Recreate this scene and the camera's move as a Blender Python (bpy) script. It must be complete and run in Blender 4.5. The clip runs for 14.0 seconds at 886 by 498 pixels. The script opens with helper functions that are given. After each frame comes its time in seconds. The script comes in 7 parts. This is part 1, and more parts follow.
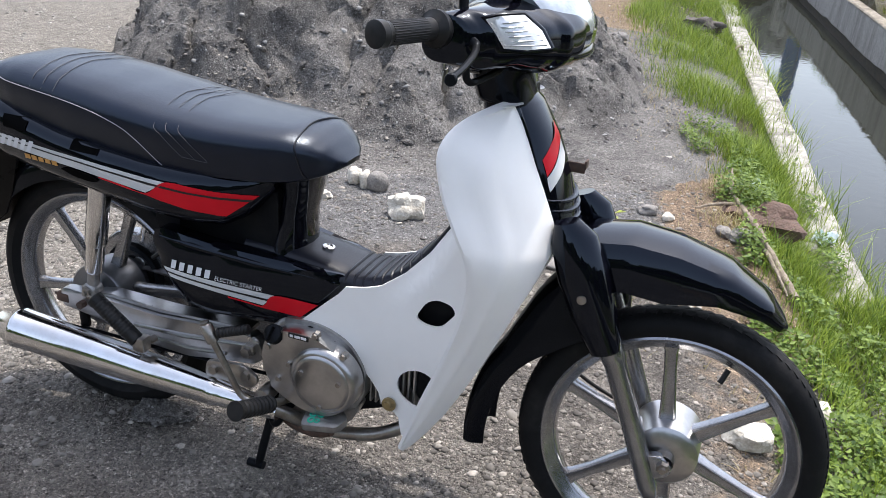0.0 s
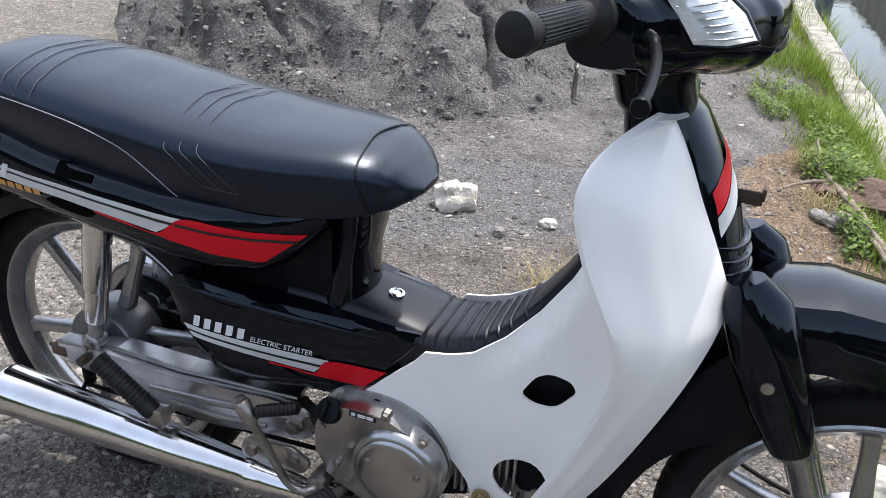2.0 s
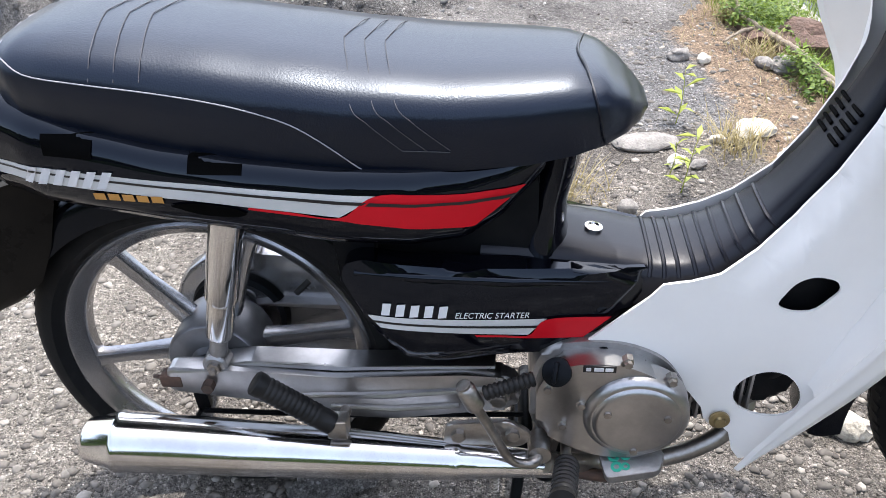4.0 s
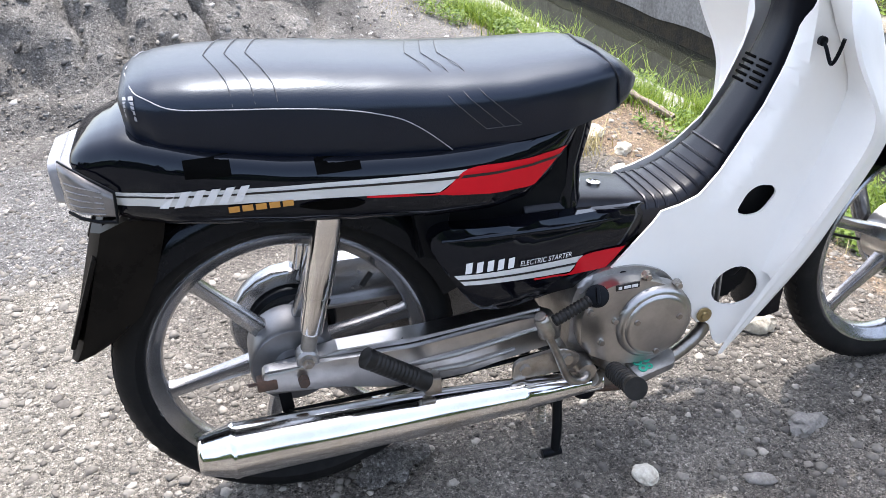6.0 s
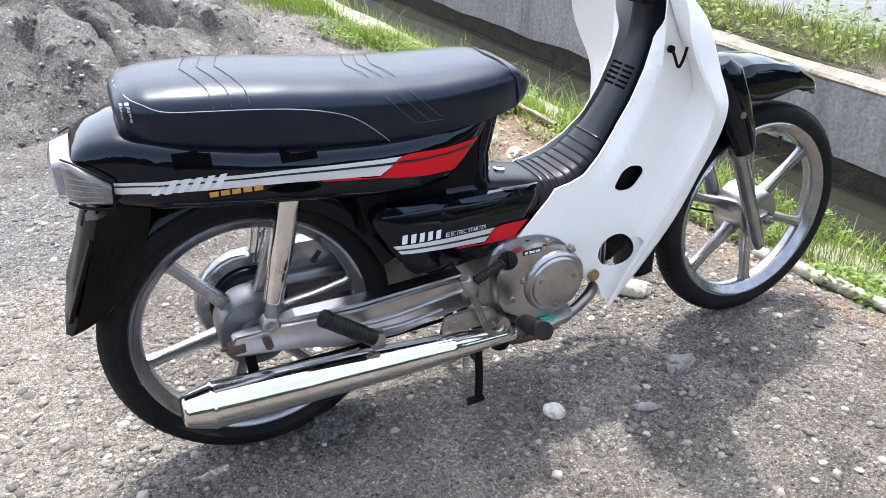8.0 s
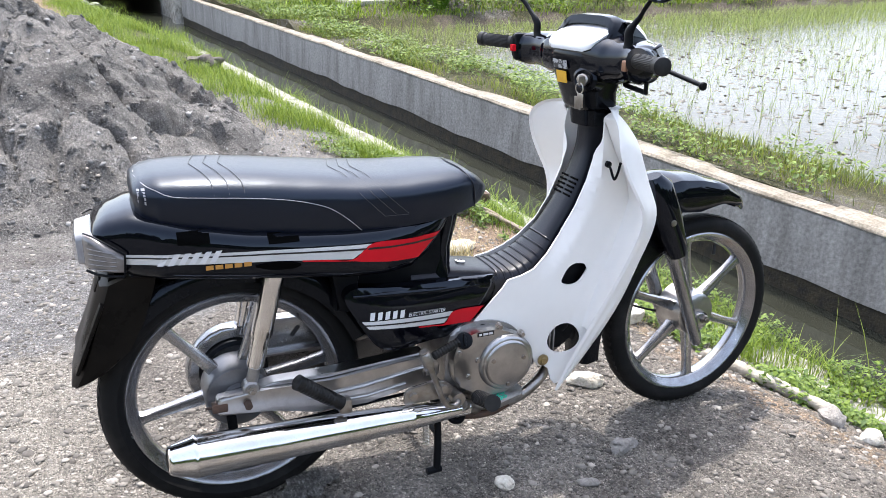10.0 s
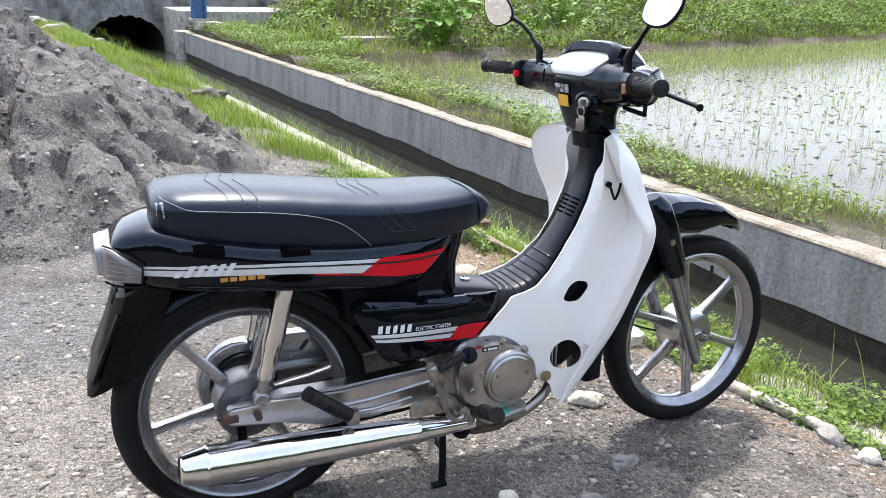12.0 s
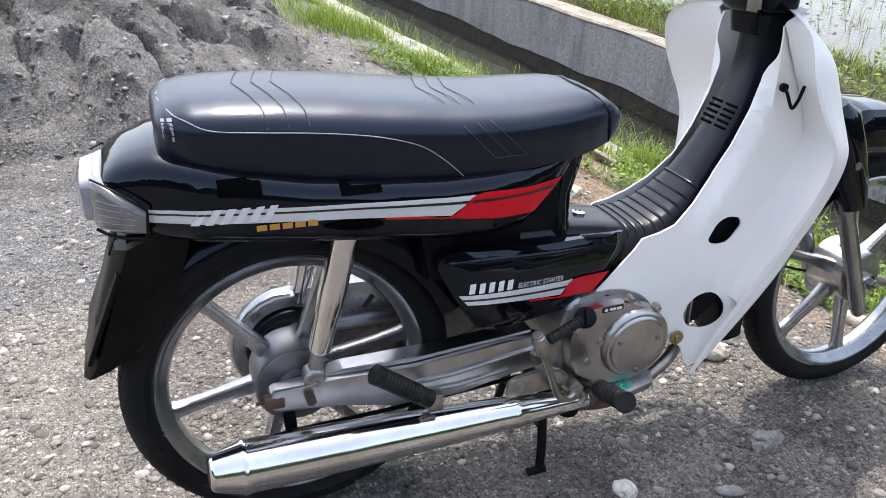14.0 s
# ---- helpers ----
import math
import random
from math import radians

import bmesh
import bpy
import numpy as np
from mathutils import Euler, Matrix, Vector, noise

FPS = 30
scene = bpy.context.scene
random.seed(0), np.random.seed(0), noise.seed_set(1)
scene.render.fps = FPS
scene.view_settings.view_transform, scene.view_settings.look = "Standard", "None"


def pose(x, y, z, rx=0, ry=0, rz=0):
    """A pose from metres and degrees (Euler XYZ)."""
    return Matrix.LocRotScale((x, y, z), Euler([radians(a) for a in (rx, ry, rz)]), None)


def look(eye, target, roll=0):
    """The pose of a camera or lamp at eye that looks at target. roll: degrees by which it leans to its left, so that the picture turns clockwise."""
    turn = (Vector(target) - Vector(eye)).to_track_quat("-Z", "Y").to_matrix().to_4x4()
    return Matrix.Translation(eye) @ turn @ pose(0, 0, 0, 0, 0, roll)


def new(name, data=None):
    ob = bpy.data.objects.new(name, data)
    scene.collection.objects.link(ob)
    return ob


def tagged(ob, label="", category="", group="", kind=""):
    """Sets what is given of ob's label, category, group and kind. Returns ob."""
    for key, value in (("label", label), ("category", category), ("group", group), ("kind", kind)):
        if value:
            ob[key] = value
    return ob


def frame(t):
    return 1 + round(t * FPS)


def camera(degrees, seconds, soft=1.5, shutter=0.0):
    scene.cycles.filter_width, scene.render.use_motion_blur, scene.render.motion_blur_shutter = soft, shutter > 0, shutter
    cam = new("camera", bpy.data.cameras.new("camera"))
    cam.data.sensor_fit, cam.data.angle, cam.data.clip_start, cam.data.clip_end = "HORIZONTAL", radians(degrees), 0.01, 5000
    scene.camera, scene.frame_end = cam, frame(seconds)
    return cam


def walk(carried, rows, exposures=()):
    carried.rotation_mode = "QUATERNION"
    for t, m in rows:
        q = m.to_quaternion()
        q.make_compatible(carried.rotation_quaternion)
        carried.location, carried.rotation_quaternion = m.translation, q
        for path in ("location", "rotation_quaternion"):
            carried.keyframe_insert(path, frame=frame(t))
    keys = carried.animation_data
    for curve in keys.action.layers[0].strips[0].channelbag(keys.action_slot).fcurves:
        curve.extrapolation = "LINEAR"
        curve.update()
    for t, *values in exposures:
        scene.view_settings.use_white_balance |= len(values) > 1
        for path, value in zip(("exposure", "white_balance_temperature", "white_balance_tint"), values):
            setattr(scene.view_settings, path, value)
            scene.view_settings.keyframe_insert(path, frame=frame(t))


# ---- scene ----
cam = camera(56.2, 14.0, soft=0.5)
PATH = [
    (0, (1.17, -1.193, 1.198), (0.617, 0.525, 0.336), 4.5),
    (0.5, (1.101, -1.135, 1.218), (0.61, 0.596, 0.344), 3.8),
    (1, (1.055, -1.045, 1.212), (0.551, 0.689, 0.352), 4.3),
    (1.5, (0.998, -0.917, 1.188), (0.439, 0.796, 0.319), 4.1),
    (2, (0.916, -0.857, 1.15), (0.354, 0.801, 0.183), 3.0),
    (2.5, (0.751, -0.896, 1.124), (0.3, 0.784, 0.135), 2.4),
    (3, (0.636, -0.918, 1.138), (0.294, 0.754, 0.095), 1.0),
    (3.5, (0.512, -0.877, 1.113), (0.233, 0.794, 0.051), -0.1),
    (4, (0.39, -0.806, 1.109), (0.27, 0.819, -0.051), -1.4),
    (4.2, (0.344, -0.818, 1.102), (0.26, 0.824, -0.036), -1.7),
    (6.3, (-0.096, -1.073, 1.128), (0.43, 0.568, 0.112), -1.5),
    (6.5, (-0.116, -1.103, 1.134), (0.447, 0.529, 0.125), -1.2),
    (7, (-0.191, -1.17, 1.147), (0.489, 0.429, 0.157), -1.2),
    (7.2, (-0.208, -1.204, 1.149), (0.481, 0.392, 0.159), -1.4),
    (9.3, (-0.236, -1.363, 1.237), (0.551, 0.257, 0.368), 1.0),
    (9.5, (-0.242, -1.414, 1.227), (0.544, 0.232, 0.407), 0.9),
    (10, (-0.259, -1.514, 1.223), (0.512, 0.184, 0.501), 1.6),
    (10.5, (-0.277, -1.562, 1.202), (0.478, 0.167, 0.537), 1.3),
    (11, (-0.292, -1.573, 1.206), (0.499, 0.163, 0.607), 1.0),
    (11.5, (-0.303, -1.575, 1.212), (0.486, 0.164, 0.62), 1.4),
    (12, (-0.301, -1.567, 1.201), (0.484, 0.157, 0.56), 1.8),
    (12.5, (-0.279, -1.492, 1.19), (0.506, 0.199, 0.467), 2.1),
    (13, (-0.253, -1.346, 1.18), (0.559, 0.278, 0.342), 2.4),
    (13.5, (-0.261, -1.224, 1.151), (0.531, 0.372, 0.244), 2.9),
    (14, (-0.216, -1.068, 1.119), (0.451, 0.58, 0.203), 1.6),
]
walk(cam, [(t, look(eye, target, roll)) for t, eye, target, roll in PATH],
     [(0, 0.36, 6350, 11.5), (2, 0.32, 6350, 11.5), (3, 0.52, 6350, 11.5), (4.2, 0.85, 6350, 11.5), (6.5, 1.02, 6350, 11.5), (9.5, 0.95, 6350, 11.5), (11, 0.8, 6350, 11.5), (12.5, 0.82, 6350, 11.5), (13.2, 0.68, 6350, 11.5), (14, 0.7, 6350, 11.5)])

# ---- light ----
SUN_EL, SUN_AZ = 68.0, 75.0        # degrees above the ground; direction in the plan, from +x towards +y
world = bpy.data.worlds.new("sky")
scene.world = world
world.use_nodes = True
wn = world.node_tree.nodes
sky = wn.new("ShaderNodeTexSky")
sky.sky_type, sky.sun_disc = "NISHITA", False
sky.sun_elevation, sky.sun_rotation = radians(SUN_EL), radians(90 - SUN_AZ)
sky.air_density, sky.dust_density = 1.0, 3.0
wn["Background"].inputs["Strength"].default_value = 0.32
haze = wn.new("ShaderNodeHueSaturation")
haze.inputs["Saturation"].default_value = 0.65
world.node_tree.links.new(sky.outputs[0], haze.inputs["Color"])
world.node_tree.links.new(haze.outputs[0], wn["Background"].inputs["Color"])
sun = new("sun", bpy.data.lights.new("sun", "SUN"))
sun.data.energy, sun.data.angle, sun.data.color = 3.05, radians(0.8), (1.0, 0.96, 0.9)
SUN_DIR = Vector((math.cos(radians(SUN_EL)) * math.cos(radians(SUN_AZ)), math.cos(radians(SUN_EL)) * math.sin(radians(SUN_AZ)), math.sin(radians(SUN_EL))))
sun.matrix_world = look(SUN_DIR * 20, (0, 0, 0))


# ---- materials ----
def material(name, colour, rough=0.5, metal=0.0, other=None, scale=20.0, mix=(0.35, 0.65), bump=0.0, bump_scale=None, coat=0.0, rough_var=0.0, spec=0.5, fine=None, coords="Object", squeeze=None):
    """A surface of two mottled colours with a fine relief and uneven gloss."""
    m = bpy.data.materials.new(name)
    m.use_nodes = True
    nt = m.node_tree
    b = nt.nodes["Principled BSDF"]
    b.inputs["Metallic"].default_value, b.inputs["Roughness"].default_value = metal, rough
    b.inputs["Base Color"].default_value = (*colour, 1)
    b.inputs["Specular IOR Level"].default_value = spec
    b.inputs["Coat Weight"].default_value, b.inputs["Coat Roughness"].default_value = coat, 0.06
    tc = nt.nodes.new("ShaderNodeTexCoord")
    if squeeze:
        mp = nt.nodes.new("ShaderNodeMapping")
        mp.inputs["Scale"].default_value = squeeze
        nt.links.new(tc.outputs[coords], mp.inputs["Vector"])
    if other is not None or rough_var:
        n1 = nt.nodes.new("ShaderNodeTexNoise")
        n1.inputs["Scale"].default_value, n1.inputs["Detail"].default_value, n1.inputs["Roughness"].default_value = scale, 8, 0.65
        nt.links.new(mp.outputs[0] if squeeze else tc.outputs[coords], n1.inputs["Vector"])
    if other is not None:
        r = nt.nodes.new("ShaderNodeValToRGB")
        r.color_ramp.elements[0].position, r.color_ramp.elements[1].position = mix
        r.color_ramp.elements[0].color, r.color_ramp.elements[1].color = (*colour, 1), (*other, 1)
        nt.links.new(n1.outputs[0], r.inputs[0])
        out = r.outputs[0]
        if fine:
            n3 = nt.nodes.new("ShaderNodeTexNoise")
            n3.inputs["Scale"].default_value, n3.inputs["Detail"].default_value = fine[0], 4
            nt.links.new(tc.outputs[coords], n3.inputs["Vector"])
            mx = nt.nodes.new("ShaderNodeMix")
            mx.data_type, mx.blend_type = "RGBA", "OVERLAY"
            mx.inputs[0].default_value = fine[1]
            nt.links.new(out, mx.inputs[6])
            nt.links.new(n3.outputs[0], mx.inputs[7])
            out = mx.outputs[2]
        nt.links.new(out, b.inputs["Base Color"])
    if rough_var:
        mr = nt.nodes.new("ShaderNodeMapRange")
        mr.inputs["To Min"].default_value, mr.inputs["To Max"].default_value = max(0.02, rough - rough_var), min(1, rough + rough_var)
        nt.links.new(n1.outputs[0], mr.inputs[0])
        nt.links.new(mr.outputs[0], b.inputs["Roughness"])
    if bump:
        n2 = nt.nodes.new("ShaderNodeTexNoise")
        n2.inputs["Scale"].default_value, n2.inputs["Detail"].default_value = bump_scale or scale * 4, 6
        nt.links.new(tc.outputs[coords], n2.inputs["Vector"])
        bp = nt.nodes.new("ShaderNodeBump")
        bp.inputs["Strength"].default_value, bp.inputs["Distance"].default_value = bump, 0.01
        nt.links.new(n2.outputs[0], bp.inputs["Height"])
        nt.links.new(bp.outputs[0], b.inputs["Normal"])
    return m


GLOSS_BLACK = material("gloss_black_paint", (0.0025, 0.0025, 0.0045), 0.055, rough_var=0.03, scale=9, spec=0.36)
MATT_BLACK = material("matt_black_plastic", (0.004, 0.004, 0.005), 0.40, other=(0.010, 0.010, 0.010), scale=14, rough_var=0.12, bump=0.03, bump_scale=900, spec=0.1)
BAR_BLACK = material("satin_black_plastic", (0.003, 0.0032, 0.0045), 0.14, other=(0.005, 0.005, 0.006), scale=12, rough_var=0.06, spec=0.2)
SEAT_VINYL = material("seat_vinyl", (0.0012, 0.0028, 0.010), 0.31, other=(0.0025, 0.005, 0.012), scale=5, rough_var=0.05, bump=0.07, bump_scale=420, spec=0.48)
SEAT_VINYL.node_tree.nodes["Principled BSDF"].inputs["Specular Tint"].default_value = (0.78, 0.88, 1.0, 1)
VINYL = material("black_vinyl", (0.006, 0.007, 0.012), 0.34, other=(0.010, 0.011, 0.016), scale=6, rough_var=0.06, bump=0.06, bump_scale=700, spec=0.28)
WHITE = material("white_plastic", (0.88, 0.855, 0.81), 0.33, other=(0.84, 0.815, 0.77), scale=5, rough_var=0.08, bump=0.015, bump_scale=30)
RUBBER = material("tyre_rubber", (0.010, 0.010, 0.010), 0.65, other=(0.035, 0.032, 0.03), mix=(0.5, 0.95), scale=12, bump=0.08, bump_scale=250, spec=0.12)
RUBBER_PLAIN = material("black_rubber", (0.008, 0.008, 0.008), 0.45, other=(0.022, 0.021, 0.02), scale=25, rough_var=0.1, spec=0.2)
SILVER = material("silver_wheel_paint", (0.27, 0.27, 0.278), 0.25, 0.9, other=(0.37, 0.37, 0.378), scale=18, rough_var=0.08)
ALLOY = material("cast_alloy", (0.50, 0.49, 0.48), 0.30, 1.0, other=(0.36, 0.35, 0.34), scale=16, rough_var=0.08, bump=0.03, bump_scale=500)
ALLOY_DULL = material("dull_cast_alloy", (0.45, 0.44, 0.43), 0.42, 0.85, other=(0.24, 0.23, 0.215), scale=13, rough_var=0.12, bump=0.08, bump_scale=350)
for m in (GLOSS_BLACK, BAR_BLACK, MATT_BLACK):
    m.node_tree.nodes["Principled BSDF"].inputs["Specular Tint"].default_value = (0.72, 0.84, 1.0, 1)
MIRROR = material("mirror_glass", (0.9, 0.9, 0.9), 0.02, 1.0)
CHROME = material("chrome", (0.78, 0.78, 0.79), 0.13, 1.0, other=(0.66, 0.64, 0.61), scale=8, rough_var=0.05)
# Darker version of the wheel silver; the rear hub's shade is in its colour.
HUB_SHADED = material("shaded_hub_paint", (0.16, 0.16, 0.165), 0.34, 0.7, other=(0.22, 0.22, 0.225), scale=16, rough_var=0.08)
STEEL = material("worn_steel", (0.42, 0.4, 0.37), 0.32, 0.9, other=(0.25, 0.22, 0.19), scale=25, rough_var=0.12)
RUST = material("rusty_steel", (0.12, 0.066, 0.042), 0.75, 0.2, other=(0.06, 0.042, 0.033), scale=40, bump=0.2, bump_scale=400)
RED = material("red_sticker", (0.62, 0.01, 0.02), 0.3, spec=0.15, other=(0.55, 0.008, 0.016), scale=9)
GREY = material("silver_sticker", (0.62, 0.62, 0.6), 0.35, 0.0, other=(0.54, 0.54, 0.52), scale=9)
GOLD = material("gold_sticker", (0.55, 0.27, 0.06), 0.3, other=(0.5, 0.24, 0.05), scale=9)
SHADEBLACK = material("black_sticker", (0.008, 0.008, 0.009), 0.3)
TAIL_BLACK = material("scuffed_black_plastic", (0.005, 0.0045, 0.004), 0.3, other=(0.013, 0.011, 0.009), scale=9, rough_var=0.15, spec=0.07)
# Black that paints the shade of hollows onto flat and raised parts.
HOLLOW_SHADE = material("painted_hollow_shade", (0.0015, 0.0015, 0.0015), 0.7, spec=0.03)
BRASS = material("brass_washer", (0.42, 0.33, 0.16), 0.4, 0.8, other=(0.28, 0.22, 0.12), scale=60)


# ---- building helpers ----
def part(name, bm, mat, parent=None, label="", smooth=True, recalc=True):
    """Link a bmesh as one mesh object under a thing or a part."""
    if recalc:
        bmesh.ops.recalc_face_normals(bm, faces=bm.faces)
    me = bpy.data.meshes.new(name)
    bm.to_mesh(me)
    bm.free()
    for m in (mat if isinstance(mat, (list, tuple)) else [mat]):
        me.materials.append(m)
    if smooth:
        for p in me.polygons:
            p.use_smooth = True
        me.set_sharp_from_angle(angle=radians(42))
    ob = new(name, me)
    if parent is not None:
        ob.parent = parent
    if label:
        ob["label"] = label
    return ob


def ring_loft(bm, rings, caps=True, closed=True):
    """Skin rings of points that all have the same count."""
    vs = [[bm.verts.new(p) for p in r] for r in rings]
    n = len(rings[0])
    for a, b in zip(vs, vs[1:]):
        for k in range(n if closed else n - 1):
            bm.faces.new((a[k], a[(k + 1) % n], b[(k + 1) % n], b[k]))
    if caps and closed:
        bm.faces.new(vs[0])
        bm.faces.new(vs[-1][::-1])
    return vs


def spline(points, n):
    """n points along a smooth curve through the given ones."""
    P = [Vector(p) for p in points]
    out = []
    for k in range(n):
        s = k / (n - 1) * (len(P) - 1)
        i = min(int(s), len(P) - 2)
        f = s - i
        a, b, c, d = P[max(i - 1, 0)], P[i], P[i + 1], P[min(i + 2, len(P) - 1)]
        out.append(0.5 * (2 * b + (c - a) * f + (2 * a - 5 * b + 4 * c - d) * f * f + (3 * b - a - 3 * c + d) * f ** 3))
    return out


def tube(bm, points, radius, seg=14, squash=1.0):
    """A round bar along points; radius is one number or one for each point."""
    P = [Vector(p) for p in points]
    R = radius if isinstance(radius, (list, tuple)) else [radius] * len(P)
    rings, up = [], None
    for i, p in enumerate(P):
        t = (P[min(i + 1, len(P) - 1)] - P[max(i - 1, 0)]).normalized()
        if up is None:
            up = t.orthogonal().normalized()
        up = (up - t * up.dot(t)).normalized()
        side = t.cross(up)
        rings.append([p + R[i] * (math.cos(a) * up + squash * math.sin(a) * side) for a in (2 * math.pi * k / seg for k in range(seg))])
    ring_loft(bm, rings)


def lathe(bm, profile, centre, axis=(0, 1, 0), seg=32, closed=False):
    """Turn a profile of (along, radius) round an axis through centre."""
    ax = Vector(axis).normalized()
    u = ax.orthogonal().normalized()
    w = ax.cross(u)
    c = Vector(centre)
    prof = list(profile) + ([profile[0]] if closed else [])
    rings = []
    for k in range(seg):
        a = 2 * math.pi * k / seg
        d = math.cos(a) * u + math.sin(a) * w
        rings.append([c + ax * s + d * max(r, 1e-4) for s, r in prof])
    vs = [[bm.verts.new(p) for p in r] for r in rings]
    for k in range(seg):
        A, B = vs[k], vs[(k + 1) % seg]
        for j in range(len(prof) - 1):
            bm.faces.new((A[j], A[j + 1], B[j + 1], B[j]))
    bmesh.ops.remove_doubles(bm, verts=bm.verts, dist=2e-4)


def slab(bm, outline, y0, y1, bevel=0.0, segments=2):
    """A plate with an outline of (x, z), from y0 to y1."""
    a = [bm.verts.new((x, y0, z)) for x, z in outline]
    b = [bm.verts.new((x, y1, z)) for x, z in outline]
    n = len(outline)
    faces = [bm.faces.new(a), bm.faces.new(b[::-1])]
    faces += [bm.faces.new((a[k], a[(k + 1) % n], b[(k + 1) % n], b[k])) for k in range(n)]
    if bevel:
        es = list({e for f in faces[:2] for e in f.edges})
        bmesh.ops.bevel(bm, geom=es, offset=bevel, segments=segments, affect="EDGES", profile=0.5)


def box(bm, lo, hi, bevel=0.0, m=None):
    r = bmesh.ops.create_cube(bm, size=1)
    lo, hi = Vector(lo), Vector(hi)
    bmesh.ops.transform(bm, matrix=Matrix.Translation((lo + hi) / 2) @ Matrix.Diagonal((*(hi - lo), 1)), verts=r["verts"])
    if bevel:
        es = list({e for v in r["verts"] for e in v.link_edges})
        r = bmesh.ops.bevel(bm, geom=es, offset=bevel, segments=2, affect="EDGES", profile=0.5)
    if m is not None:
        bmesh.ops.transform(bm, matrix=m, verts=r["verts"])


def mirror_y(bm):
    bmesh.ops.transform(bm, matrix=Matrix.Diagonal((1, -1, 1, 1)), verts=bm.verts)
    bmesh.ops.reverse_faces(bm, faces=bm.faces)


def rounded(points, radius, n=4):
    """Round the corners of a closed outline of (x, z)."""
    out = []
    m = len(points)
    for i in range(m):
        p, a, b = Vector(points[i]), Vector(points[i - 1]), Vector(points[(i + 1) % m])
        r = min(radius, 0.45 * (a - p).length, 0.45 * (b - p).length)
        s, e = p + (a - p).normalized() * r, p + (b - p).normalized() * r
        for k in range(n + 1):
            t = k / n
            out.append(tuple((1 - t) ** 2 * s + 2 * t * (1 - t) * p + t * t * e))
    return out


def table(rows, x):
    """Linear interpolation in rows of (x, values...)."""
    if x <= rows[0][0]:
        return rows[0][1:]
    for a, b in zip(rows, rows[1:]):
        if x <= b[0]:
            f = (x - a[0]) / (b[0] - a[0])
            f = f * f * (3 - 2 * f) * 0.35 + f * 0.65
            return tuple(p + (q - p) * f for p, q in zip(a[1:], b[1:]))
    return rows[-1][1:]

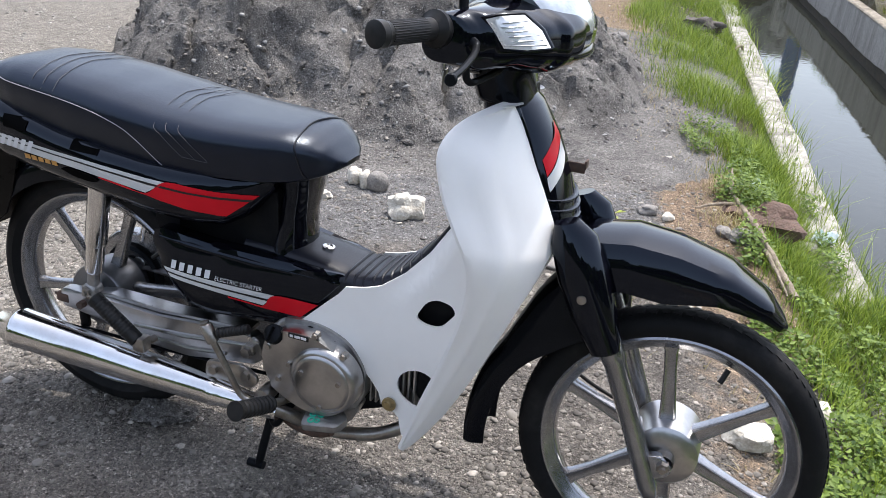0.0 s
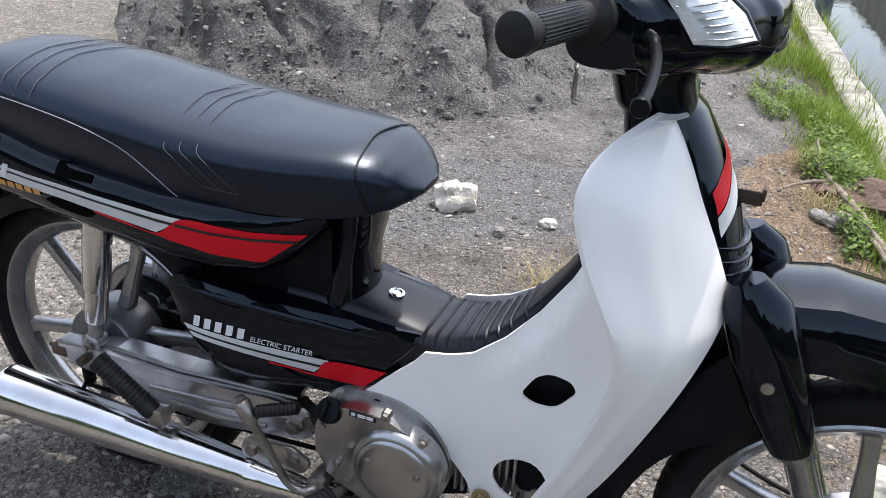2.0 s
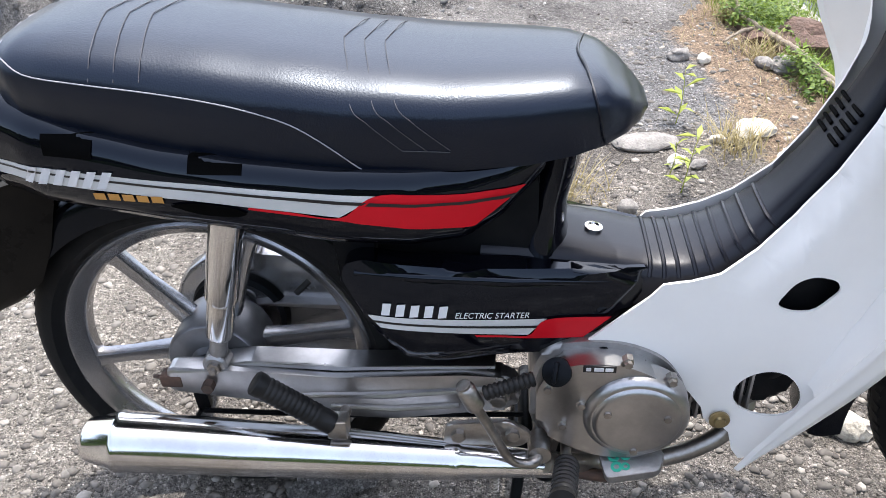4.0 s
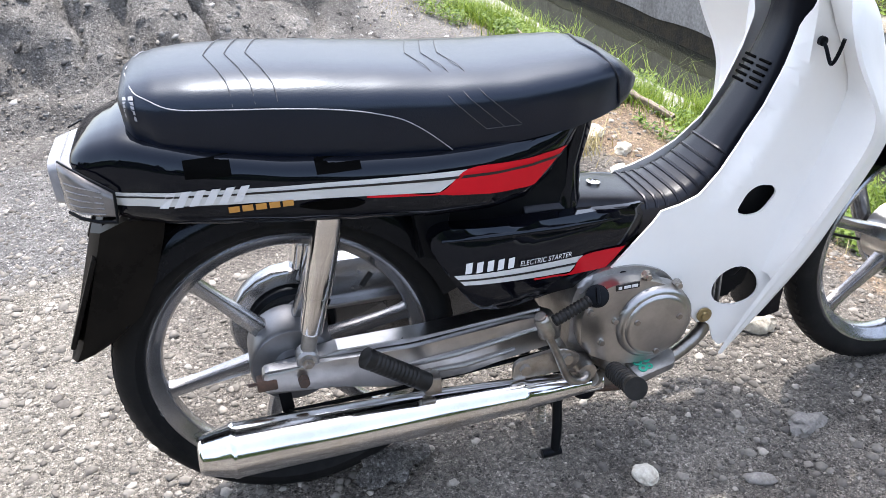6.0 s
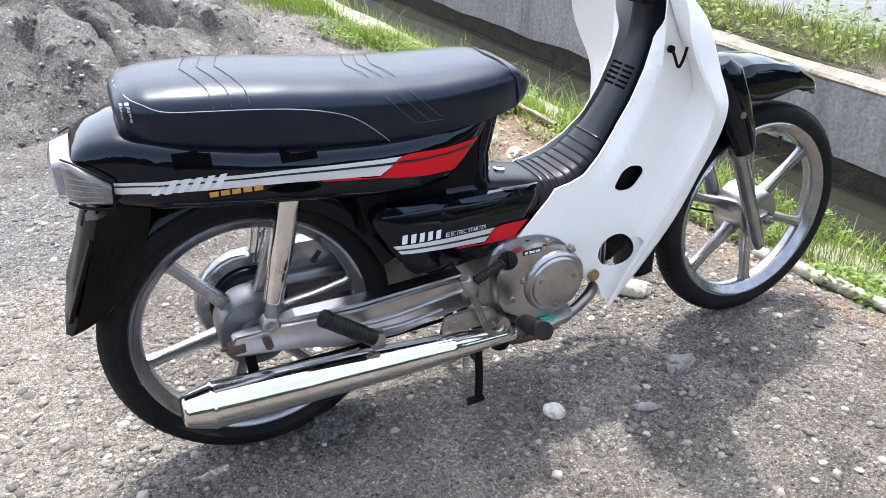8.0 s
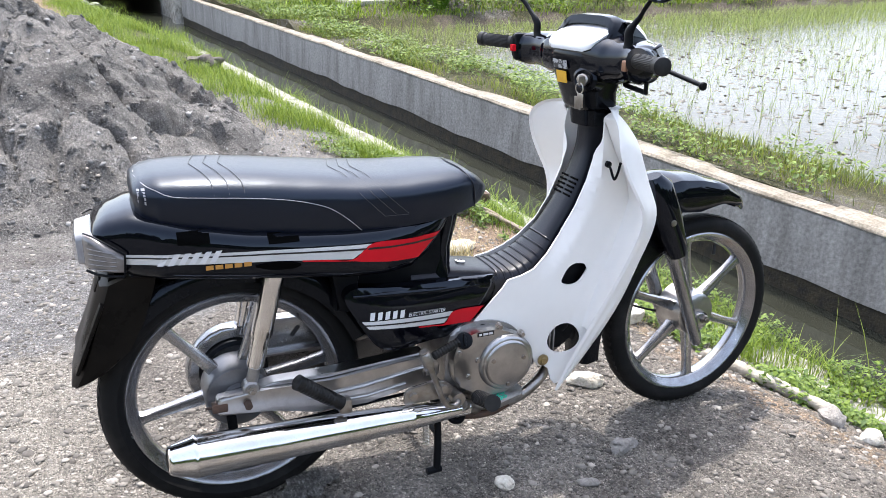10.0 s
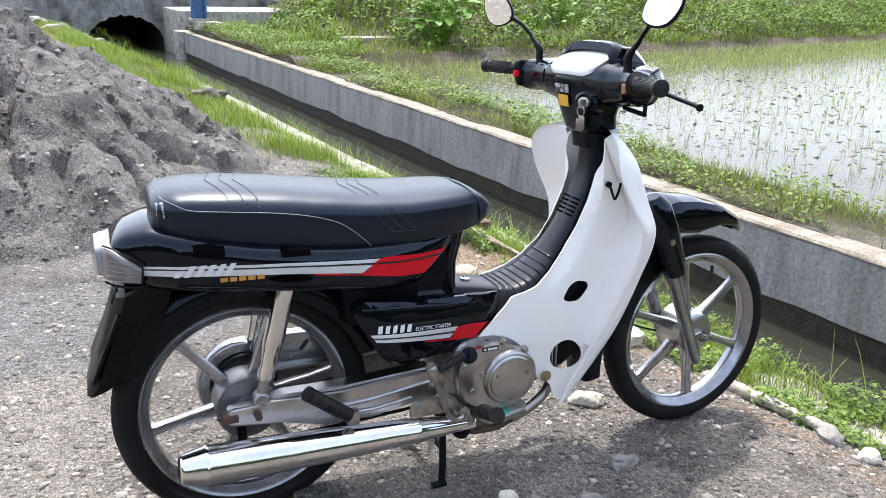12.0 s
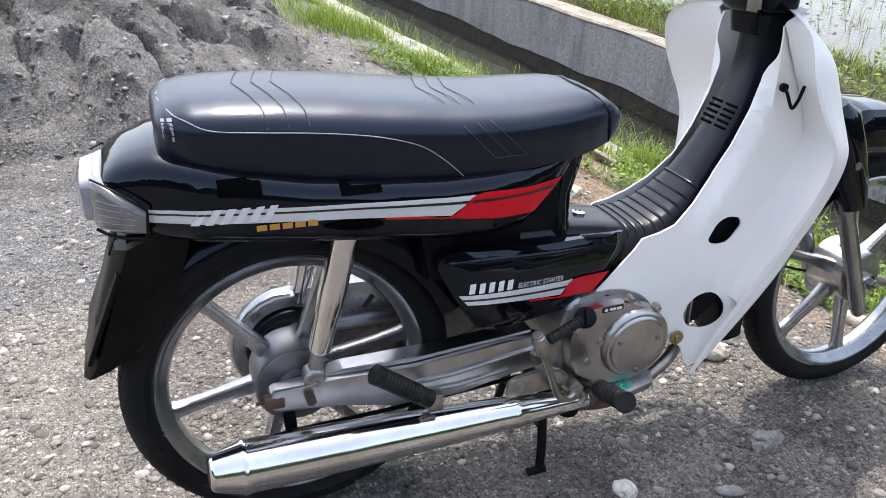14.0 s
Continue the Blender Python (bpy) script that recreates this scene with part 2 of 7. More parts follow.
# ---- surfaces of the ground ----
def ground_material(name, dark, light, pale, scale=3.0, rough=0.9, bump=0.6, speck=0.62, layers=(), gravel=0.8, lumps=0.3):
    """Sand and gravel: patches, grains and stones of several sizes, with a grainy relief.
    layers: (attribute, dark, light) of other soils, laid where the attribute is high."""
    m = bpy.data.materials.new(name)
    m.use_nodes = True
    nt = m.node_tree
    b = nt.nodes["Principled BSDF"]
    b.inputs["Roughness"].default_value = rough
    b.inputs["Specular IOR Level"].default_value = 0.2
    tc = nt.nodes.new("ShaderNodeTexCoord")

    def noise_node(s, detail=6):
        n = nt.nodes.new("ShaderNodeTexNoise")
        n.inputs["Scale"].default_value, n.inputs["Detail"].default_value, n.inputs["Roughness"].default_value = s, detail, 0.7
        nt.links.new(tc.outputs["Object"], n.inputs["Vector"])
        return n

    def put(node, socket, v):
        if isinstance(v, (int, float)):
            node.inputs[socket].default_value = v
        elif isinstance(v, tuple):
            node.inputs[socket].default_value = (*v, 1)
        else:
            nt.links.new(v, node.inputs[socket])

    def mix(a, c, f, mode="MIX"):
        x = nt.nodes.new("ShaderNodeMix")
        x.data_type, x.blend_type = "RGBA", mode
        for socket, v in ((0, f), (6, a), (7, c)):
            put(x, socket, v)
        return x.outputs[2]

    def calc(op, a, c):
        x = nt.nodes.new("ShaderNodeMath")
        x.operation = op
        put(x, 0, a)
        put(x, 1, c)
        return x.outputs[0]

    def ramp(out, lo, hi, to0=0.0, to1=1.0):
        r = nt.nodes.new("ShaderNodeMapRange")
        r.inputs["From Min"].default_value, r.inputs["From Max"].default_value = lo, hi
        r.inputs["To Min"].default_value, r.inputs["To Max"].default_value = to0, to1
        nt.links.new(out, r.inputs[0])
        return r.outputs[0]

    patch, mid, grain, fine = noise_node(scale), noise_node(14.0), noise_node(90.0), noise_node(420.0, 3)
    base = mix(dark, light, ramp(patch.outputs[0], 0.35, 0.65))
    for attribute, d2, l2 in layers:
        at = nt.nodes.new("ShaderNodeAttribute")
        at.attribute_name = attribute
        soil = mix(d2, l2, ramp(mid.outputs[0], 0.35, 0.65))
        w = calc("ADD", at.outputs["Fac"], calc("MULTIPLY", calc("SUBTRACT", mid.outputs[0], 0.5), 0.9))
        base = mix(base, soil, ramp(w, 0.38, 0.62))
    base = mix(base, ramp(grain.outputs[0], 0.3, 0.7), 0.55, "OVERLAY")
    base = mix(base, ramp(fine.outputs[0], 0.3, 0.7), 0.75, "OVERLAY")
    height = calc("MULTIPLY", mid.outputs[0], lumps)
    height = calc("ADD", height, calc("MULTIPLY", grain.outputs[0], 0.6))
    # stones of two sizes, each of its own shade, some sunk in the sand
    for sc, amount, h in ((75.0, 0.14, 0.5), (130.0, 0.6, 0.4), (270.0, 0.8, 0.2)):
        vor = nt.nodes.new("ShaderNodeTexVoronoi")
        vor.inputs["Scale"].default_value = sc
        nt.links.new(tc.outputs["Object"], vor.inputs["Vector"])
        sep = nt.nodes.new("ShaderNodeSeparateColor")
        nt.links.new(vor.outputs["Color"], sep.inputs[0])
        proud = calc("GREATER_THAN", sep.outputs[1], 1 - amount)
        dome = calc("MULTIPLY", proud, ramp(vor.outputs["Distance"], 0.0, 0.55, 1.0, 0.0))
        edge = ramp(dome, 0.05, 0.4)
        shade = ramp(sep.outputs[0], 0.0, 1.0, 0.15, 2.3)
        tone = nt.nodes.new("ShaderNodeVectorMath")
        tone.operation = "SCALE"
        nt.links.new(base, tone.inputs[0])
        nt.links.new(shade, tone.inputs["Scale"])
        base = mix(base, tone.outputs[0], calc("MULTIPLY", edge, gravel))
        white = calc("MULTIPLY", edge, ramp(sep.outputs[2], speck + 0.12, speck + 0.28))
        base = mix(base, pale, white)
        height = calc("ADD", height, calc("MULTIPLY", dome, h * gravel))
    nt.links.new(base, b.inputs["Base Color"])
    bp = nt.nodes.new("ShaderNodeBump")
    bp.inputs["Strength"].default_value, bp.inputs["Distance"].default_value = bump, 0.02
    nt.links.new(height, bp.inputs["Height"])
    nt.links.new(bp.outputs[0], b.inputs["Normal"])
    return m


def leafy(name, lo, hi, rough=0.5):
    """Leaf colours that differ from blade to blade."""
    m = bpy.data.materials.new(name)
    m.use_nodes = True
    nt = m.node_tree
    b = nt.nodes["Principled BSDF"]
    b.inputs["Roughness"].default_value = rough
    b.inputs["Specular IOR Level"].default_value = 0.25
    g = nt.nodes.new("ShaderNodeNewGeometry")
    r = nt.nodes.new("ShaderNodeValToRGB")
    r.color_ramp.elements[0].color, r.color_ramp.elements[1].color = (*lo, 1), (*hi, 1)
    nt.links.new(g.outputs["Random Per Island"], r.inputs[0])
    nt.links.new(r.outputs[0], b.inputs["Base Color"])
    t = nt.nodes.new("ShaderNodeBsdfTranslucent")
    nt.links.new(r.outputs[0], t.inputs["Color"])
    mx = nt.nodes.new("ShaderNodeMixShader")
    mx.inputs[0].default_value = 0.25
    nt.links.new(b.outputs[0], mx.inputs[1])
    nt.links.new(t.outputs[0], mx.inputs[2])
    nt.links.new(mx.outputs[0], nt.nodes["Material Output"].inputs["Surface"])
    return m


def pebble_material(name, lo, hi):
    m = bpy.data.materials.new(name)
    m.use_nodes = True
    nt = m.node_tree
    b = nt.nodes["Principled BSDF"]
    b.inputs["Roughness"].default_value = 0.85
    g = nt.nodes.new("ShaderNodeNewGeometry")
    r = nt.nodes.new("ShaderNodeValToRGB")
    r.color_ramp.elements[0].color, r.color_ramp.elements[1].color = (*lo, 1), (*hi, 1)
    e = r.color_ramp.elements.new(0.75)
    e.color = (*[0.6 * p + 0.4 * q for p, q in zip(lo, hi)], 1)
    nt.links.new(g.outputs["Random Per Island"], r.inputs[0])
    tc = nt.nodes.new("ShaderNodeTexCoord")
    n = nt.nodes.new("ShaderNodeTexNoise")
    n.inputs["Scale"].default_value, n.inputs["Detail"].default_value = 120, 5
    nt.links.new(tc.outputs["Object"], n.inputs["Vector"])
    mx = nt.nodes.new("ShaderNodeMix")
    mx.data_type, mx.blend_type = "RGBA", "OVERLAY"
    mx.inputs[0].default_value = 0.6
    nt.links.new(r.outputs[0], mx.inputs[6])
    nt.links.new(n.outputs[0], mx.inputs[7])
    nt.links.new(mx.outputs[2], b.inputs["Base Color"])
    return m


def water_material(name, colour, bump_scale, bump, rough=0.05, spec=0.5):
    m = material(name, colour, rough, spec=spec, other=tuple(c * 1.35 for c in colour), scale=1.3)
    nt = m.node_tree
    b = nt.nodes["Principled BSDF"]
    b.inputs["IOR"].default_value = 1.33
    tc, n, bp = (nt.nodes.new(k) for k in ("ShaderNodeTexCoord", "ShaderNodeTexNoise", "ShaderNodeBump"))
    n.inputs["Scale"].default_value, n.inputs["Detail"].default_value = bump_scale, 3
    bp.inputs["Strength"].default_value, bp.inputs["Distance"].default_value = bump, 0.02
    nt.links.new(tc.outputs["Object"], n.inputs["Vector"])
    nt.links.new(n.outputs[0], bp.inputs["Height"])
    nt.links.new(bp.outputs[0], b.inputs["Normal"])
    return m


# The green earth's colour is darkened for the shade under plants.
GRAVEL = ground_material("grey_gravel", (0.085, 0.076, 0.066), (0.205, 0.184, 0.158), (0.46, 0.44, 0.4), scale=4.5, speck=0.84, bump=1.0, lumps=0.7,
                         layers=[("pale_soil", (0.165, 0.15, 0.127), (0.25, 0.228, 0.194)), ("sand_soil", (0.115, 0.111, 0.107), (0.18, 0.174, 0.166)), ("dirt_soil", (0.15, 0.105, 0.07), (0.25, 0.185, 0.125)), ("green_shaded_soil", (0.035, 0.038, 0.016), (0.085, 0.075, 0.036)), ("mud_soil", (0.05, 0.04, 0.03), (0.11, 0.09, 0.068))])
SAND = ground_material("dark_river_sand", (0.074, 0.069, 0.064), (0.19, 0.179, 0.164), (0.36, 0.35, 0.33), scale=2.6, bump=0.9, speck=0.74, gravel=0.5, lumps=1.3)
CONCRETE = material("stained_concrete", (0.30, 0.295, 0.28), 0.88, other=(0.06, 0.058, 0.05), scale=2.6, mix=(0.38, 0.66), bump=0.7, bump_scale=34, fine=(38, 0.85), squeeze=(1, 1, 0.7))
CONCRETE_PALE = material("pale_concrete", (0.37, 0.35, 0.3), 0.9, other=(0.12, 0.11, 0.085), scale=11, mix=(0.42, 0.68), bump=0.6, bump_scale=50, fine=(70, 0.6))
WALL_CONCRETE = material("streaked_wall_concrete", (0.31, 0.295, 0.27), 0.9, other=(0.12, 0.112, 0.098), scale=1.9, mix=(0.44, 0.78), bump=0.6, bump_scale=30, fine=(45, 0.6), squeeze=(2.6, 2.6, 0.5))
COPING = material("dusty_mortar", (0.29, 0.255, 0.2), 0.92, other=(0.12, 0.1, 0.07), scale=6, mix=(0.40, 0.68), bump=0.8, bump_scale=45, fine=(60, 0.8))
# Wet moss of the wall foot; also paints the shade inside the culvert.
MOSS_SHADE = material("mossy_wet_shade_concrete", (0.014, 0.013, 0.009), 0.7, other=(0.055, 0.042, 0.022), scale=14, bump=0.5, bump_scale=60)
PEBBLES = pebble_material("pebbles", (0.07, 0.062, 0.053), (0.37, 0.335, 0.285))
PEBBLES_DARK = pebble_material("dark_pebbles", (0.07, 0.069, 0.067), (0.34, 0.33, 0.31))
LIMESTONE = material("white_limestone", (0.66, 0.62, 0.53), 0.85, other=(0.36, 0.31, 0.24), scale=26, mix=(0.4, 0.75), bump=0.6, bump_scale=90, fine=(160, 0.5))
GREYSTONE = material("grey_river_stone", (0.27, 0.25, 0.225), 0.85, other=(0.16, 0.148, 0.132), scale=30, bump=0.5, bump_scale=110, fine=(180, 0.6))
GRASS = leafy("grass_blades", (0.07, 0.13, 0.012), (0.28, 0.36, 0.045))
DRY = leafy("dry_grass", (0.28, 0.22, 0.09), (0.42, 0.36, 0.2))
WEED = leafy("weed_leaves", (0.045, 0.09, 0.012), (0.2, 0.28, 0.045))
RICE = leafy("rice_seedlings", (0.16, 0.24, 0.04), (0.36, 0.42, 0.12))
CANAL_WATER = water_material("murky_canal_water", (0.022, 0.023, 0.017), 9, 0.05, 0.02, 0.4)
PADDY_WATER = water_material("muddy_paddy_water", (0.06, 0.054, 0.038), 16, 0.14, 0.12, 0.15)

# ---- the plan: u runs across the canal, v along it ----
CN, CD = Vector((0.995, 0.0995, 0)), Vector((-0.0995, 0.995, 0))
KERB_U, WALL_U, WALL_TOP, WATER_Z = 2.04, 3.63, -0.20, -0.75
PADDY_Z = -0.29


def at_uv(u, v, z=0.0):
    return CN * u + CD * v + Vector((0, 0, z))


def bank_s(x, y):
    """Distance beyond the far edge of the paddy."""
    return (y - 11.3) * 0.975 - (x - 6.0) * 0.22


def ground_z(x, y, fine=True):
    u, v = x * CN.x + y * CN.y, x * CD.x + y * CD.y
    nz = noise.noise((x * 1.3, y * 1.3, 0)) * 0.018 + (noise.noise((x * 6, y * 6, 3)) * 0.006 + noise.noise((x * 17, y * 17, 7)) * 0.003 if fine else 0)
    if u < KERB_U - 0.05:
        slope = min(max((u - 1.2) / 0.62, 0), 1)
        near = min(max((abs(x - 0.6) - 0.9) / 0.5, 0), 1) * 0.8 + 0.2
        clump = 0.05 * max(0, noise.noise((u * 4, v * 2.2, 70))) * min(max((u - 1.4) / 0.2, 0), 1)
        z = nz * near - 0.165 * slope * slope + clump
        z -= 0.26 * min(max((u - 0.9) / 0.9, 0), 1) * min(max((v - 9.5) / 5.5, 0), 1)
        return z - 0.07 * min(max((u - 1.81) / 0.05, 0), 1) - 1.2 * clump * min(max((u - 1.72) / 0.1, 0), 1)
    if u < WALL_U + 0.1:
        return -1.15
    edge = min(max((u - 4.5) / 0.4, 0), 1)
    z = -0.2 - 0.2 * edge + nz
    s = bank_s(x, y)
    if s > -0.2:
        z = max(z, -0.42 + 0.3 * min(max((s + 0.1) / 0.2, 0), 1) + 0.92 * min(max((s - 0.5) / 4.0, 0), 1) ** 1.2 * min(max((u - 5.4) / 2.0, 0), 1) + nz * 4)
    if v > 18.0:
        z = max(z, min(0.5, -0.2 + (v - 18.0) * 0.35))
    return z


def axis_steps(parts):
    out = [parts[0][0]]
    for a, b, step in parts:
        n = max(1, round((b - a) / step))
        out += [a + (b - a) * (k + 1) / n for k in range(n)]
    return out


bm = bmesh.new()
us = axis_steps([(-1500, -60, 480), (-60, -12, 8), (-12, -3, 0.5), (-3, -1.3, 0.1), (-1.3, 1.96, 0.03), (1.96, 2.0, 0.04), (2.0, 3.73, 0.4), (3.73, 3.77, 0.04), (3.77, 5.2, 0.1), (5.2, 22, 0.45), (22, 70, 8), (70, 1500, 480)])
vs_ = axis_steps([(-1500, -60, 480), (-60, -8, 8), (-8, -1.4, 0.4), (-1.4, 3.2, 0.03), (3.2, 8, 0.12), (8, 22, 0.3), (22, 60, 6), (60, 1500, 480)])
grid = [[bm.verts.new((p.x, p.y, ground_z(p.x, p.y))) for p in (at_uv(u, v) for v in vs_)] for u in us]
for a, b in zip(grid, grid[1:]):
    for k in range(len(vs_) - 1):
        bm.faces.new((a[k], b[k], b[k + 1], a[k + 1]))
ground = part("ground", bm, GRAVEL, recalc=False)


def edge_u(v):
    """Where the grass beside the canal begins."""
    return table([(-2, 1.68), (0.0, 1.56), (1.4, 1.54), (2.1, 1.47), (2.9, 1.34), (3.9, 1.06), (6.6, 0.8), (10, 0.75), (16, 0.7)], v)[0] + 0.1 * noise.noise((v * 1.3, 0, 8))


def soils(x, y):
    """How much pale sand, dark sand, brown dirt and green earth lies at a place, 0 to 1 each."""
    u, v = x * CN.x + y * CN.y, x * CD.x + y * CD.y
    if u > KERB_U:
        mud = 1.0 if -0.25 < bank_s(x, y) < 0.12 and u > 6.2 else 0.0
        return 0.0, 0.0, 0.25, min(max(0.85 - 1.1 * noise.noise((x * 0.7, y * 0.7, 77)), 0.45), 1), mud
    e = edge_u(v)
    green = min(max((u - e - 0.1) / 0.3, 0), 1) * 0.85
    dirt = min(1.0, 1.3 * max(0.0, 1 - abs(u - e + 0.04) / 0.4)) if v > 0.9 else 0.55 * max(0.0, 1 - abs(u - e + 0.1) / 0.35)
    dirt = max(dirt, 0.42 * max(0.0, 1 - math.hypot(x - 1.35, y + 0.15) / 0.5))
    heap = math.hypot((x + 0.6) / (2.0 if x > -0.6 else 1.5), (y - 3.2) / 2.2)
    sand = min(max((1.12 - heap) / 0.2, 0), 1)
    if u < e - 0.05 and 1.35 < y < 3.6 and x > 0:
        sand = max(sand, 0.9)
    pale = min(max((0.1 - x) / 0.8, 0), 1) * min(max((y + 1.2) / 1.5, 0), 1)
    sand *= min(max((e - u) / 0.2 + 0.4, 0), 1)
    if x < -1.4:
        sand *= min(max((x + 2.2) / 0.8, 0), 1)
    return pale, sand, dirt, green, 0.0


for i, nm in enumerate(("pale_soil", "sand_soil", "dirt_soil", "green_shaded_soil", "mud_soil")):
    layer = ground.data.attributes.new(nm, "FLOAT", "POINT")
    layer.data.foreach_set("value", [soils(p.co.x, p.co.y)[i] for p in ground.data.vertices])
tagged(ground, "grey sandy gravel ground beside a canal", "ground", kind="structure")


def strip(name, u0, u1, z0, z1, v0, v1, mat, label, wobble=0.0, step=0.25, category="wall"):
    """A long cast block along the canal, its edges slightly uneven."""
    bm = bmesh.new()
    rings = []
    n = max(2, round((v1 - v0) / step))
    for k in range(n + 1):
        v = v0 + (v1 - v0) * k / n
        w = [wobble * noise.noise((v * 1.7, q * 9.1, u0)) for q in range(4)]
        c = 0.015
        foot = z0 + (2.5 * wobble * noise.noise((v * 2.3, 4.4, u1)) if z0 > -1.1 else 0)
        sec = [(u0, foot), (u0, z1 - c + w[0]), (u0 + c, z1 + w[0]), (u1 - c, z1 + w[1]), (u1, z1 - c + w[1]), (u1, foot)]
        rings.append([at_uv(u + (w[3] if 0 < i < 5 else 0), v, z) for i, (u, z) in enumerate(sec)])
    ring_loft(bm, rings)
    return tagged(part(name, bm, mat, smooth=False), label, category, kind="structure")


strip("wall_canal_near", KERB_U - 0.17, KERB_U, -1.2, -0.165, -8, 9.6, CONCRETE_PALE, "pale weathered concrete canal kerb along the grass", 0.014, 0.08, "kerb")
strip("wall_canal_end", KERB_U - 0.17, KERB_U, -1.2, -0.38, 9.6, 18.5, CONCRETE, "low broken end of the canal kerb", 0.03, 0.1, "kerb")
strip("wall_canal_far", WALL_U, WALL_U + 0.2, -0.62, WALL_TOP - 0.014, -8, 16.5, WALL_CONCRETE, "grey stained concrete canal wall", 0.012, 0.1)
strip("wall_canal_footing", WALL_U + 0.016, WALL_U + 0.2, -1.2, -0.55, -8, 16.5, MOSS_SHADE, "dark mossy foot of the canal wall", 0.008, 0.08)
strip("trim", WALL_U - 0.008, WALL_U + 0.2, WALL_TOP - 0.014, WALL_TOP + 0.006, -8, 16.5, COPING, "pale crumbling mortar top of the canal wall", 0.009, 0.06, "coping")

bm = bmesh.new()
for u0, u1, z, v0, v1 in ((KERB_U - 0.02, WALL_U + 0.02, WATER_Z, -9, 18.9),):
    q = [bm.verts.new(at_uv(u, v, z)) for u, v in ((u0, v0), (u1, v0), (u1, v1), (u0, v1))]
    bm.faces.new(q)
tagged(part("water_canal", bm, CANAL_WATER, smooth=False), "murky dark canal water", "water", kind="structure")
bm = bmesh.new()
q = [bm.verts.new(at_uv(u, v, PADDY_Z)) for u, v in ((4.1, -8), (30, -8), (30, 17.5), (4.1, 17.5))]
bm.faces.new(q)
tagged(part("water_paddy", bm, PADDY_WATER, smooth=False), "shallow muddy water of a rice paddy", "water", kind="structure")

# ---- culvert, platform and post at the far end of the canal ----
bm = bmesh.new()
arch = [(2.05 + 1.62 * k / 20, -0.5 + (0.50 + 0.03 * math.sin(k * 2.3)) * math.sin(math.pi * k / 20) ** 0.55) for k in range(21)]
under = [(0.4, -1.2), (2.05, -1.2)] + arch + [(3.67, -1.2), (6.93, -1.2)]
V0, V1 = 18.5, 22.0


def wall_top(u):
    return 0.9 + 0.02 * math.sin(u * 5)


for (ua, za), (ub, zb) in zip(under, under[1:]):
    lo = [bm.verts.new(at_uv(u, v, z)) for u, z, v in ((ua, za, V0), (ub, zb, V0), (ub, zb, V1), (ua, za, V1))]
    if ub > ua:
        hi = [bm.verts.new(at_uv(u, v, wall_top(u))) for u, v in ((ua, V0), (ub, V0), (ub, V1), (ua, V1))]
        bm.faces.new((lo[0], lo[1], hi[1], hi[0]))
        bm.faces.new(hi)
        bm.faces.new((lo[3], lo[2], hi[2], hi[3]))
    # the vault and its end get a dark colour in place of shade
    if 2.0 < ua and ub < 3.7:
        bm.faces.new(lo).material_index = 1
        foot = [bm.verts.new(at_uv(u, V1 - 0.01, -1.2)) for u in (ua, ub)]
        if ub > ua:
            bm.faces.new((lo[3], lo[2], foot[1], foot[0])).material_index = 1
bmesh.ops.remove_doubles(bm, verts=bm.verts, dist=1e-4)
tagged(part("wall_culvert", bm, [CONCRETE, MOSS_SHADE], smooth=False), "grey stained concrete culvert headwall, its arch coloured dark for shade", "wall", kind="structure")
bm = bmesh.new()
for k, (u0, u1, v0, v1, z) in enumerate(((3.66, 7.2, 16.55, 18.55, 0.2), (3.5, 4.0, 16.3, 16.7, -0.18), (3.8, 4.3, 15.75, 16.25, 0.03))):
    rg = []
    for zz, g in ((-1.25, 0.0), (z - 0.03, 0.0), (z - 0.008, 0.008), (z, 0.03)):
        n = 24
        ring = []
        for q in range(n):
            a = 2 * math.pi * (q + 0.5) / n
            c, q2 = math.cos(a), math.sin(a)
            k2 = max(abs(c), abs(q2))
            uu, vv = (u0 + u1) / 2 + (u1 - u0 - 2 * g) / 2 * c / k2, (v0 + v1) / 2 + (v1 - v0 - 2 * g) / 2 * q2 / k2
            w = 0.02 * noise.noise((uu * 4, vv * 4, zz * 2))
            ring.append(at_uv(uu + w, vv + w, zz + 0.5 * w))
        rg.append(ring)
    ring_loft(bm, rg)
tagged(part("wall_platform", bm, CONCRETE_PALE), "pale concrete platform beside the culvert", "platform", kind="structure")


ROAD = material("pale_dusty_road", (0.33, 0.325, 0.31), 0.9, other=(0.25, 0.245, 0.23), scale=2.5, bump=0.3, bump_scale=40, fine=(60, 0.5))
bm = bmesh.new()
ring_loft(bm, [[at_uv(u, v, z + 0.02 * noise.noise((u * 0.3, v, 3))) for v, z in ((19.6, 0.3), (19.7, 0.88), (20.0, 0.93), (26.0, 0.95), (27.0, 0.3))] for u in axis_steps([(-9, 60, 1.0)])])
tagged(part("road", bm, ROAD, smooth=False), "pale dusty road running over the culvert", "road", kind="structure")

# an unseen dark backdrop added behind the camera to darken reflections, closing the place
bm = bmesh.new()
rows = []
for k in range(121):
    a = radians(170 + 200 * k / 120)
    top = 2.7 + 0.9 * noise.noise((k * 0.11, 0, 5)) + 0.5 * noise.noise((k * 0.45, 0, 6))
    ring = []
    for j in range(25):
        f = j / 24
        p = Vector((0.4 + 11 * math.cos(a), -0.5 + 9 * math.sin(a), -0.3 + (top + 0.3) * f))
        ring.append(p + noise.noise_vector(p * 0.7) * 0.9 * min(1, 3 * f) + noise.noise_vector(p * 2.1) * 0.4)
    rows.append([bm.verts.new(p) for p in ring])
for p, q in zip(rows, rows[1:]):
    for j in range(24):
        bm.faces.new((p[j], q[j], q[j + 1], p[j + 1]))
